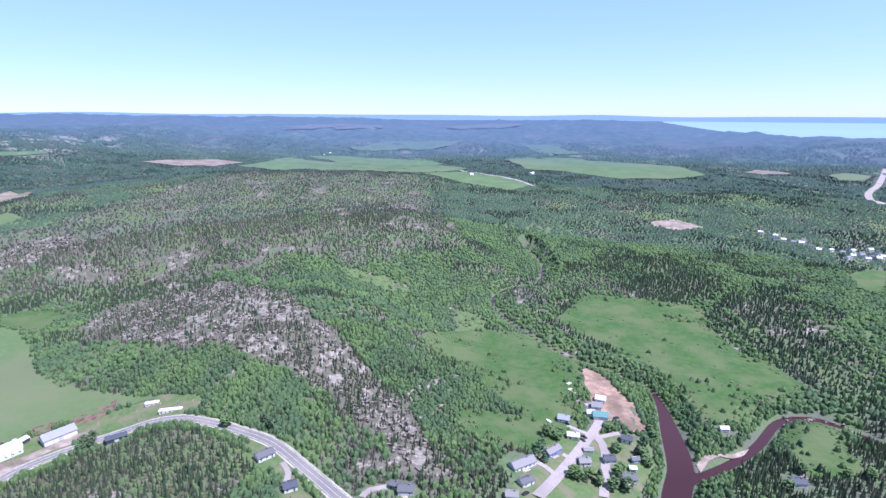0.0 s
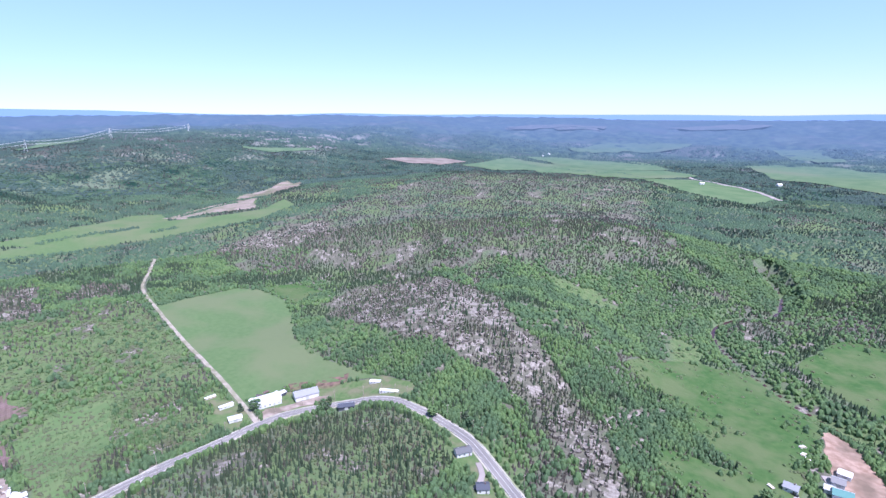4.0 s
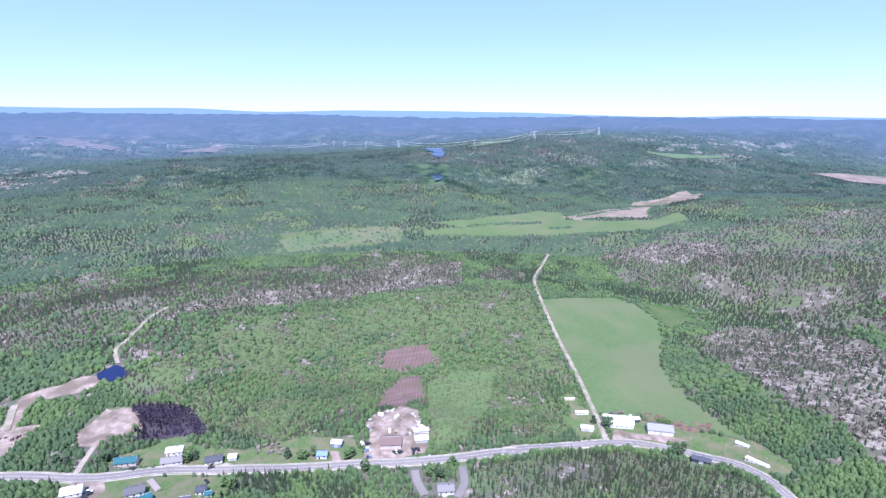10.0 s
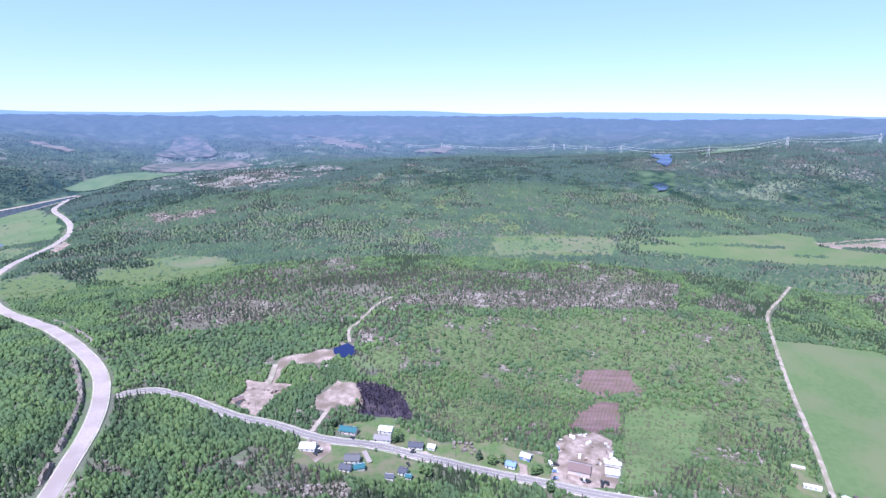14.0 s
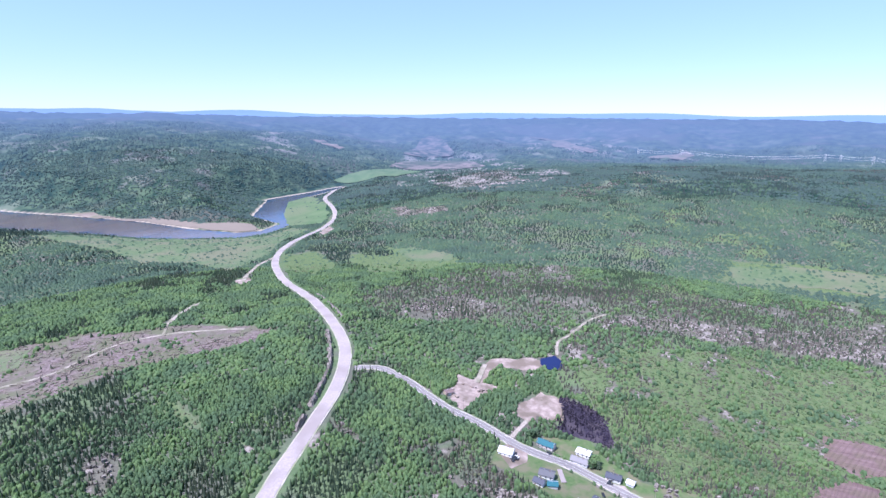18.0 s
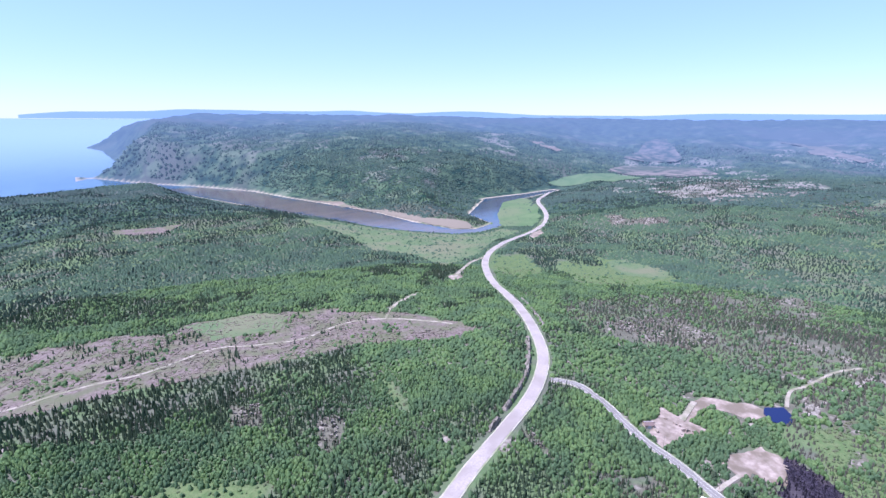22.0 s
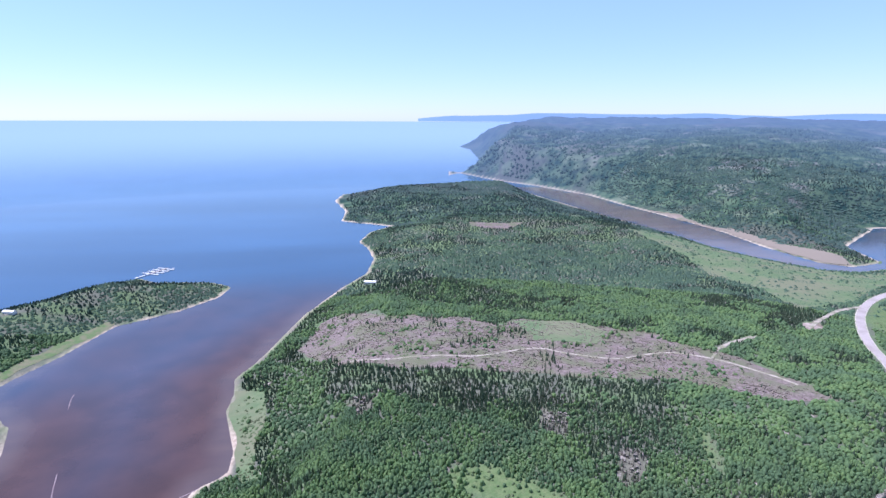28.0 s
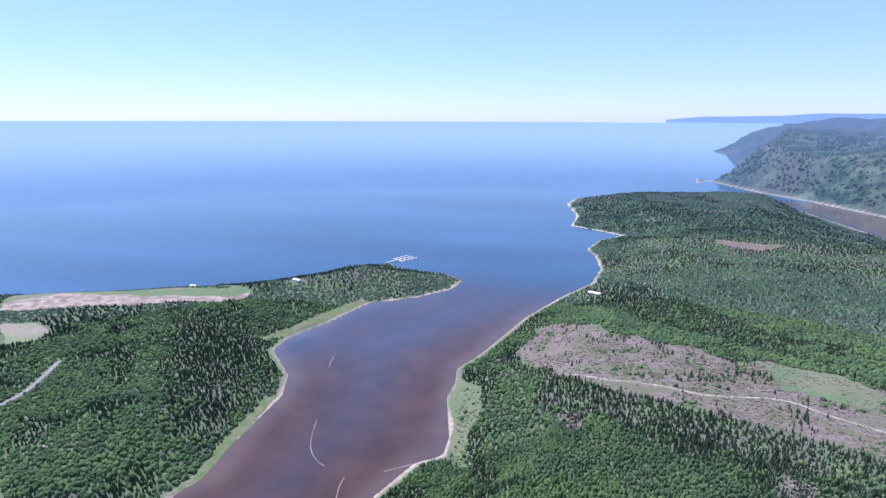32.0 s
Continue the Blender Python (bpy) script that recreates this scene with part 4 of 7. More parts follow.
LEDGE_11 = [(-661, 689), (-511, 837), (-491, 809), (-566, 735), (-626, 681)]
LEDGE_12 = [(-630, -274), (-621, -197), (-591, -192), (-604, -254)]
LEDGE_13 = [(5, -497), (-18, -494), (-13, -464), (3, -461)]
LEDGE_14 = [(-633, 739), (-577, 801), (-505, 813), (-498, 786), (-577, 729), (-616, 716)]
LEDGE_15 = [(-318, 702), (-246, 694), (-237, 679), (-304, 685)]
LEDGE_16 = [(-712, 667), (-598, 862), (-554, 804), (-629, 717), (-684, 653)]
LEDGE_17 = [(-1698, -205), (-1772, -147), (-1637, -138), (-1504, -214)]
LEDGE_18 = [(-325, -218), (-324, -202), (-297, -177), (-303, -200)]
LEDGE_19 = [(-220, -350), (-230, -344), (-202, -316), (-202, -329)]
GLADE_1 = [(-66, -359), (-117, -345), (-145, -307), (-127, -291), (-60, -340)]
GLADE_2 = [(-307, -382), (-298, -352), (-281, -315), (-271, -319), (-286, -356)]
GLADE_3 = [(-838, -646), (-921, -629), (-778, -527), (-750, -573)]
GLADE_4 = [(-913, -542), (-949, -438), (-951, -313), (-874, -315), (-784, -410), (-825, -488)]
GLADE_5 = [(-1003, -484), (-997, -403), (-946, -306), (-867, -318), (-913, -417)]
GLADE_6 = [(-834, -655), (-915, -624), (-815, -509), (-718, -494), (-745, -581)]
GLADE_7 = [(-64, -362), (-108, -358), (-103, -341), (-56, -341)]
GLADE_8 = [(-1079, 163), (-1104, 278), (-1067, 408), (-982, 395), (-958, 309), (-1009, 231), (-1020, 165)]
GLADE_9 = [(-1020, -509), (-971, -398), (-916, -302), (-870, -331), (-919, -417), (-951, -477)]
GLADE_10 = [(-136, 671), (-78, 683), (-47, 655), (-72, 621), (-122, 634)]
GLADE_11 = [(11, 612), (49, 579), (44, 512), (18, 522)]
GLADE_12 = [(-1074, 160), (-1095, 256), (-1068, 361), (-971, 394), (-952, 319), (-988, 228), (-1016, 158)]
SPRUCE_STANDS = [SPRUCE_STAND_1, SPRUCE_STAND_2, SPRUCE_STAND_3, SPRUCE_STAND_4, SPRUCE_STAND_5, SPRUCE_STAND_6, SPRUCE_STAND_7, SPRUCE_STAND_8, SPRUCE_STAND_9,
    SPRUCE_STAND_10, SPRUCE_STAND_11, SPRUCE_STAND_12, SPRUCE_STAND_13, SPRUCE_STAND_14]
LEAF_STANDS = [LEAF_STAND_1, LEAF_STAND_2, LEAF_STAND_3, LEAF_STAND_4, LEAF_STAND_5, LEAF_STAND_6, LEAF_STAND_7, LEAF_STAND_8, LEAF_STAND_9, LEAF_STAND_10,
    LEAF_STAND_11, LEAF_STAND_12]
BARRENS = [BARREN_1, BARREN_2, BARREN_3, BARREN_4, BARREN_5, BARREN_6]
LEDGES = [LEDGE_1, LEDGE_2, LEDGE_3, LEDGE_4, LEDGE_5, LEDGE_6, LEDGE_7, LEDGE_8, LEDGE_9, LEDGE_10, LEDGE_11, LEDGE_12, LEDGE_13, LEDGE_14, LEDGE_15, LEDGE_16,
    LEDGE_17, LEDGE_18, LEDGE_19]
GLADES = [GLADE_1, GLADE_2, GLADE_3, GLADE_4, GLADE_5, GLADE_6, GLADE_7, GLADE_8, GLADE_9, GLADE_10, GLADE_11, GLADE_12]
WET_BOG = [(-369, -1438), (-530, -1412), (-450, -1368), (-359, -1405)]
PULL_OFF = [(-1111, -747), (-1200, -767), (-1158, -732), (-1067, -705)]
GRAVEL_SPOT = [(-632, -590), (-668, -589), (-635, -557), (-607, -556)]

FAR_PALE_1 = [(-558, 3174), (-359, 3517), (106, 3526), (51, 3329), (-319, 3131)]
FAR_PALE_2 = [(509, 3468), (708, 3487), (728, 2906), (563, 3030)]
FAR_TAN_1 = [(-1137, 3996), (-804, 4077), (-429, 3984), (-441, 3907), (-933, 3877)]
FAR_TAN_2 = [(-48, 4318), (380, 4392), (611, 4248), (466, 4026)]
FAR_TAN_3 = [(-1160, 3965), (-988, 4036), (-443, 3993), (-447, 3909), (-876, 3883)]
FAR_PALE_3 = [(-563, 3176), (-389, 3486), (-145, 3442), (-181, 3240), (-402, 3001)]
FAR_PALE_4 = [(-664, 2668), (-448, 2687), (-144, 2690), (-3, 2322), (-150, 2249), (-420, 2297)]
CORRIDOR = [(-1936, 1065), (-2120, 1246), (-2025, 1377), (-1964, 1157)]
CORRIDOR_2 = [(-1557, 1660), (-1482, 1776), (-1410, 1934), (-1372, 1885), (-1446, 1736), (-1517, 1643)]
FAR_BARE = [(-3187, 24), (-3389, 213), (-3165, 262), (-3034, 189)]
BARE_STRIP = [(-2603, -1760), (-2726, -1728), (-2546, -1505), (-2462, -1496), (-2541, -1648)]
FAR_PALE_5 = [(-758, 2102), (-656, 2377), (-546, 2329), (-538, 2146), (-654, 2048)]
FAR_PALE_6 = [(-580, 2319), (-362, 2404), (-207, 2359), (-52, 2076), (-171, 1570), (-410, 2124)]
ROCKY_VALE = [(-2305, -1127), (-2679, -1173), (-2851, -906), (-2491, -706), (-2345, -828)]
CROOK_EARTH = [(-1062, 1106), (-1045, 1172), (-1093, 1293), (-1083, 1403), (-955, 1219), (-917, 1049), (-972, 1022)]
FAR_ROAD = [(38, 2168), (167, 1796), (267, 1554)]
TOWN_EDGE = [(605, 950, -20, 7.5, 7.0, 4, 'white', 'white'), (632, 868, -3, 7.5, 7.0, 4, 'dark', 'white'), (634, 848, 14, 7.5, 7.0, 4, 'white', 'white'), (642, 833,
    -9, 7.5, 7.0, 4, 'lilac', 'white'), (668, 846, 8, 7.5, 7.0, 4, 'white', 'white'), (670, 828, -15, 7.5, 7.0, 4, 'slate', 'white'), (698, 847, 2, 7.5, 7.0, 4,
    'white', 'white'), (694, 826, 19, 7.5, 7.0, 4, 'dark', 'white'), (687, 807, -4, 7.5, 7.0, 4, 'white', 'white'), (624, 796, 13, 7.5, 7.0, 4, 'lilac', 'white'),
    (651, 791, -10, 7.5, 7.0, 4, 'white', 'white'), (635, 919, 7, 7.5, 7.0, 4, 'slate', 'white'), (593, 977, -16, 7.5, 7.0, 4, 'white', 'white'), (93, 1756, 30, 14,
    9, 5, 'white', 'white'), (304, 1839, 50, 22, 9, 5, 'white', 'white'), (-587, 2817, 70, 14, 9, 5, 'white', 'white'), (-603, 2750, 90, 14, 9, 5, 'white', 'white')]

CLIFF_1 = [(-1821, 1781), (-2095, 2415), (-1685, 2817), (-1342, 2298), (-1359, 1937), (-1533, 1727)]
CLIFF_2 = [(-928, -2948), (-1468, -2872), (-1524, -2251), (-1165, -2239), (-977, -2677)]
CLIFF_3 = [(-2431, -2027), (-2766, -2070), (-2138, -1524), (-2033, -1609)]
CLIFF_4 = [(-2735, -1274), (-3194, -1177), (-2966, -807), (-2118, -243), (-1502, -343), (-1777, -846)]
CLIFFS = [CLIFF_1, CLIFF_2, CLIFF_3, CLIFF_4]
HEDGEROWS = [[(1100, -775), (870, -862), (660, -938), (590, -1010)], [(1000, -800), (800, -812), (620, -832)], [(-968, 457), (-936, 515), (-902, 583), (-852, 674), (-794, 762)], [(-989, 556), (-981, 645), (-958, 711)], [(-899, 708), (-881, 736)], [(-1055, 1050),
    (-910, 1042)], [(-569, 2302), (-389, 2211), (-221, 2186), (-76, 1972)], [(-310, 2766), (-71, 2449), (71, 2208)], [(-989, 850), (-1001, 951), (-969, 990)]]

LAWN_ROCK = [(-374.1, 20.9), (-371.2, 33.7), (-362.7, 46.4), (-349.9, 45.6), (-356.8, 24.6)]
WAGONS = [(-304.9, 315.1), (-303.3, 322.0), (-295.0, 325.0), (-288.6, 326.8), (-291.4, 334.9)]
YARD_LOGS = [(-410.3, -147.6), (-404.9, -140.5)]
BROOK_STONES = [(255, 360), (262, 376), (292, 380), (308, 362), (345, 318), (335, 306), (300, 350), (286, 366)]
RIVER_STONES = [(50, 600), (50, 660), (84, 705), (125, 735), (145, 815), (165, 815), (140, 720), (100, 690), (78, 655), (82, 600)]
HEATH_ROCK = [(-299.0, -108.2), (-306.0, -66.5), (-289.9, -35.4), (-284.3, -48.8), (-284.1, -103.7)]


# ---- building blocks ----
def sheet(name, verts, faces, material, parent=None, shade=False):
    """A mesh from arrays: faces all have as many corners."""
    verts, faces = np.asarray(verts, np.float32), np.asarray(faces, np.int32)
    me = bpy.data.meshes.new(name)
    me.vertices.add(len(verts))
    me.vertices.foreach_set("co", verts.ravel())
    k = faces.shape[1]
    me.loops.add(faces.size)
    me.loops.foreach_set("vertex_index", faces.ravel())
    me.polygons.add(len(faces))
    me.polygons.foreach_set("loop_start", np.arange(0, faces.size, k, dtype=np.int32))
    me.polygons.foreach_set("use_smooth", np.full(len(faces), shade))
    me.update(calc_edges=True)
    me.materials.append(material)
    ob = new(name, me)
    ob.parent = parent
    return ob


def tint(ob, values):
    """The land-cover shares of each vertex; on far meshes also the painted haze."""
    at = ob.data.attributes.new("cover", "FLOAT_COLOR", "POINT")
    at.data.foreach_set("color", np.column_stack([values, np.ones(len(values))]).astype(np.float32).ravel())


# ---- ground: one sheet round the drone, out to the skyline ----
def polar_sheet(name, radii, material, step=0.36):
    fine = np.concatenate([np.arange(-52, 246, step), np.arange(246, 308, 3.0)])
    a = np.radians(fine)
    rr, aa = np.meshgrid(radii, a, indexing="ij")
    x, y = -rr * np.sin(aa), rr * np.cos(aa)
    nr, na = rr.shape
    i, j = np.meshgrid(np.arange(nr - 1), np.arange(na), indexing="ij")
    jn = (j + 1) % na
    faces = np.stack([i * na + j, (i + 1) * na + j, (i + 1) * na + jn, i * na + jn], -1).reshape(-1, 4)
    return x.ravel(), y.ravel(), faces[:, ::-1]


def soft_inside(x, y, poly, soft):
    o = np.array(poly)
    (x0, y0), (x1, y1) = o.min(0) - soft, o.max(0) + soft
    res = np.zeros(np.shape(x))
    near = (x > x0) & (x < x1) & (y > y0) & (y < y1)
    if near.any():
        px, py = x[near], y[near]
        d = from_line(px, py, poly + poly[:1])
        res[near] = smooth(np.where(inside(px, py, poly), d, -d), -soft, soft)
    return res


ROCKS = [ROCK_HILL, ROCK_BARE, ROCK_WEST, ROCK_WEST_2, ROCK_TRACK, FRONT_ROCK, HEATH_ROCK] + LEDGES
GREYS = [GREY_RIDGE, GREY_WEST, GREY_TRACK, GREY_PLATEAU] + BARRENS


def ragged(x, y, by=9.0):
    """Shifts places a little, so that outlines of stands run unevenly."""
    by = by + 0.012 * np.hypot(x, y)
    return x + by * fractal(x, y, 46, 74), y + by * fractal(x, y, 46, 75)


def rock_share(x, y):
    share = 0.1 + 0.2 * fractal(x, y, 160, 31) + 0.85 * smooth(fractal(x, y, 24, 67) - 0.2 * (y < -260), 0.42, 0.54) * smooth(-np.hypot(x, y), -1000, -650)
    x, y = ragged(x, y)
    for p in ROCKS:
        share = np.maximum(share, soft_inside(x, y, p, 14) * (0.55 + 0.45 * smooth(fractal(x, y, 17, 92), -0.02, 0.2)))
    for p in GREYS:
        share = np.maximum(share, soft_inside(x, y, p, 20) * (0.26 + 0.5 * smooth(fractal(x, y, 34, 68), 0.3, 0.55)))
    return np.clip(share, 0, 1)


def cover_at(x, y):
    shore = from_line(x, y, SEA + SEA[:1])
    sand = smooth(-shore - 4 * fractal(x, y, 60, 42), -7, -2) * (0.35 + 0.65 * smooth(fractal(x, y, 160, 43), -0.3, 0.2)) * (np.hypot(x, y) < 3000)
    rocky = rock_share(x, y)
    return np.column_stack([rocky * smooth(shore, 10, 40), sand, (1 - smooth(rocky, 0.3, 0.6)) * np.maximum.reduce([smooth(fractal(x, y, 75, 64), 0.1, 0.5) * 0.85 * smooth(y, -300, 100), 0.9 * inside(x, y, SCRUB_LAND)] + [soft_inside(x, y, p, 8) for p in GLADES])])


near_r = np.concatenate([[1.0, 30.0, 60.0], np.geomspace(110, 1560, 190)])
gx, gy, gf = polar_sheet("ground", near_r, M_GROUND)
ground = tagged(sheet("ground", np.column_stack([gx, gy, height(gx, gy)]), gf, M_GROUND, shade=True), "wooded ground with granite outcrops and grassy openings", "ground", kind="structure")
tint(ground, cover_at(gx, gy))


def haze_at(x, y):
    """Painted haze by distance, sand along the shores, cliffs on the heights."""
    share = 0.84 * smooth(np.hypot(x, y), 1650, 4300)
    shore = from_line(x, y, SEA + SEA[:1])
    sand = smooth(-shore - 4 * fractal(x, y, 60, 42), -14, -4) * (np.hypot(x, y) < 3400)
    cliff = smooth(fractal(x, y, 95, 91, 4), 0.42, 0.54) * smooth(shore, 60, 160) * (np.hypot(x, y) > 1900) * 0.3 * (np.hypot(x, y) < 4300)
    pit = np.hypot(x - np.mean(QUARRY, 0)[0], y - np.mean(QUARRY, 0)[1])
    cliff = np.maximum(cliff, 0.75 * smooth(fractal(x, y, 70, 95), 0.12, 0.4) * smooth(-pit, -600, -250))
    for p in CLIFFS:
        cliff = np.maximum(cliff, (0.14 if p is CLIFF_2 else 0.6) * soft_inside(x, y, p, 60) * smooth(fractal(x, y, 75, 96, 4), 0.02, 0.3))
    return np.column_stack([share, sand, cliff])


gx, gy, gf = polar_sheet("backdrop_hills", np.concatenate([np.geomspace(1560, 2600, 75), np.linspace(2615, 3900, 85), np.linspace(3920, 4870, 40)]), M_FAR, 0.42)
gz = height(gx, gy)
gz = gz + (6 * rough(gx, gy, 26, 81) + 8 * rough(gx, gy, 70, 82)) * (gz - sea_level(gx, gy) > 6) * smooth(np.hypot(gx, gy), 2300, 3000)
far_hills = tagged(sheet("backdrop_hills", np.column_stack([gx, gy, gz]), gf, M_FAR, shade=True), "wooded hills rolling to the skyline, haze painted in", "hills", kind="structure")
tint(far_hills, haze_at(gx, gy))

gx, gy, gf = polar_sheet("sea", np.concatenate([[40.0], np.geomspace(150, 2600, 120)]), M_SEA, 0.9)
sea = tagged(sheet("water", np.column_stack([gx, gy, sea_level(gx, gy)]), gf, M_SEA, shade=True), "calm blue sea with a brown shallow bay", "water", kind="structure")
bay = from_line(gx, gy, [(300, -240), (245, -560), (215, -760), (140, -930)])
shore = from_line(gx, gy, SEA + SEA[:1])
shoal = smooth(-bay, -330, -60) * smooth(gy, -1350, -700) * (0.62 + 0.38 * smooth(-shore, -150, -10))
silt = 0.95 * inside(gx, gy, [BAY_EAST[-1]] + ESTUARY_SOUTH + ESTUARY_NORTH) * smooth(-gx, 780, 960) * (0.45 + 0.55 * smooth(gx, -1250, -1000))
silt = np.maximum(silt, 0.4 * smooth(-shore - 8 * rough(gx, gy, 40, 96), -30, -4) * smooth(-bay, -420, -200) * smooth(gy, -1100, -800))
tint(sea, np.column_stack([np.clip(shoal, 0, 1), silt, silt * 0]))
gx, gy, gf = polar_sheet("far_sea", np.linspace(2600, 4880, 40), M_FAR_SEA_HAZED, 1.0)
far_sea = tagged(sheet("backdrop_sea", np.column_stack([gx, gy, sea_level(gx, gy)]), gf, M_FAR_SEA_HAZED, shade=True), "far sea out to its horizon, haze painted in", "water", kind="structure")
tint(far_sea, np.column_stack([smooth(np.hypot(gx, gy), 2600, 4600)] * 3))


# the last ridges, right at the skyline, glowing blue in place of haze
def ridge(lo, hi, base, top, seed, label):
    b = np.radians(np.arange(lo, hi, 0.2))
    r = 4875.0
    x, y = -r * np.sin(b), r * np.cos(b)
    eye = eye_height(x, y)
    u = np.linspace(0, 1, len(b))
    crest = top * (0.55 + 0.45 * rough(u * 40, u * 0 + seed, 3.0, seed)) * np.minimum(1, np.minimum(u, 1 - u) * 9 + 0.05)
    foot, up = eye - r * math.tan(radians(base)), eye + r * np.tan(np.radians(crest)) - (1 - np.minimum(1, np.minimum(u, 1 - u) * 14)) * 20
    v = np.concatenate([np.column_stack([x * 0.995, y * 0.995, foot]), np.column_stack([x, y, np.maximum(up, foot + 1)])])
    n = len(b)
    tagged(sheet("backdrop_ridge", v, [(i, i + 1, n + i + 1, n + i) for i in range(n - 1)], M_SKYLINE_GLOW), label, "hills", kind="structure")


ridge(-48, 60, 1.2, 0.25, 3, "thin line of hills at the skyline, painted haze blue")
ridge(40, 150, 1.2, 0.55, 8, "long hills at the skyline, painted pale haze blue")
ridge(120, 171, 0.5, 0.5, 15, "headland far over the sea, painted pale haze blue")


# ---- roads, fields and yards, laid on the ground ----
from mathutils.geometry import delaunay_2d_cdt


def patch(name, outline, material, label, category, lift=None, cell=None, level=None, kind="structure"):
    """A sheet of field, yard or water within an outline."""
    pts = np.array(outline, float)
    reach = float(np.hypot(*pts.mean(0)))
    cell = cell or max(4.0, reach * 0.012)
    lift = 0.3 + max(0.0, reach - 1500) * 0.003 if lift is None else lift
    edge = []
    for a, b in zip(pts, np.roll(pts, -1, 0)):
        n = max(1, int(np.hypot(*(b - a)) / cell))
        edge += [a + (b - a) * i / n for i in range(n)]
    edge = np.array(edge)
    # a ragged edge, as fields have
    wob = np.column_stack([rough(edge[:, 0], edge[:, 1], cell * 2.5, 51), rough(edge[:, 0], edge[:, 1], cell * 2.5, 52)]) * cell * (0.3 if "field" in name else 1.3 if name in ("ploughed_plot", "gravel_pit", "burnt_ground", "gravel_bank") else 0.6)
    edge = edge + wob
    lo, hi = edge.min(0), edge.max(0)
    xs, ys = np.meshgrid(np.arange(lo[0], hi[0], cell), np.arange(lo[1], hi[1], cell))
    q = np.column_stack([xs.ravel(), ys.ravel()])
    ring = [tuple(e) for e in edge]
    q = q[inside(q[:, 0], q[:, 1], ring)]
    if len(q):
        q = q[from_line(q[:, 0], q[:, 1], ring + ring[:1]) > cell * 0.4]
    pool = [Vector((float(a), float(b))) for a, b in np.vstack([edge, q])]
    n = len(edge)
    vs, _, fs, *_ = delaunay_2d_cdt(pool, [], [list(range(n))], 1, 1e-4)
    v = np.array([(p.x, p.y) for p in vs])
    z = height(v[:, 0], v[:, 1]) + lift if level is None else np.full(len(v), level)
    return tagged(sheet(name, np.column_stack([v, z]), np.array([list(f) for f in fs if len(f) == 3]), material, shade=True), label, category, kind=kind)


def ribbon(name, line, half, material, label, category="road", lift=0.5, side=0.0, step=5.0, kind="structure", parent=None, bed=None):
    """A strip of even width along a line; side shifts it across."""
    c = np.array(curve(line, step), float)
    d = np.gradient(c, axis=0)
    d /= np.hypot(d[:, 0], d[:, 1])[:, None] + 1e-9
    nrm = np.column_stack([-d[:, 1], d[:, 0]])
    c = c + nrm * side
    rows = [c + nrm * half * k for k in (-1, -0.4, 0.4, 1)]
    mid = height(*(c - nrm * side).T)
    mid = np.maximum(mid, 0.5)
    for _ in range(6):
        mid[1:-1] = (mid[:-2] + mid[1:-1] * 2 + mid[2:]) / 4
    ground_z = np.maximum.reduce([height(r[:, 0], r[:, 1]) for r in ([c - nrm * side + nrm * (bed or half) * k for k in (-1, -0.4, 0.4, 1)])])
    z = np.maximum(mid, ground_z) + lift
    v = np.concatenate([np.column_stack([r, z]) for r in rows])
    n = len(c)
    low = [np.column_stack([c + nrm * (half + 0.6) * k, z - 1.2]) for k in (-1, 1)]
    v = np.concatenate([v, *low])
    f = [(k * n + i, (k + 1) * n + i, (k + 1) * n + i + 1, k * n + i + 1) for k in range(3) for i in range(n - 1)]
    f += [(4 * n + i, i, i + 1, 4 * n + i + 1) for i in range(n - 1)] + [(3 * n + i, 5 * n + i, 5 * n + i + 1, 3 * n + i + 1) for i in range(n - 1)]
    return tagged(sheet(name, v, np.array(f)[:, ::-1], material, parent), label, category, kind=kind)


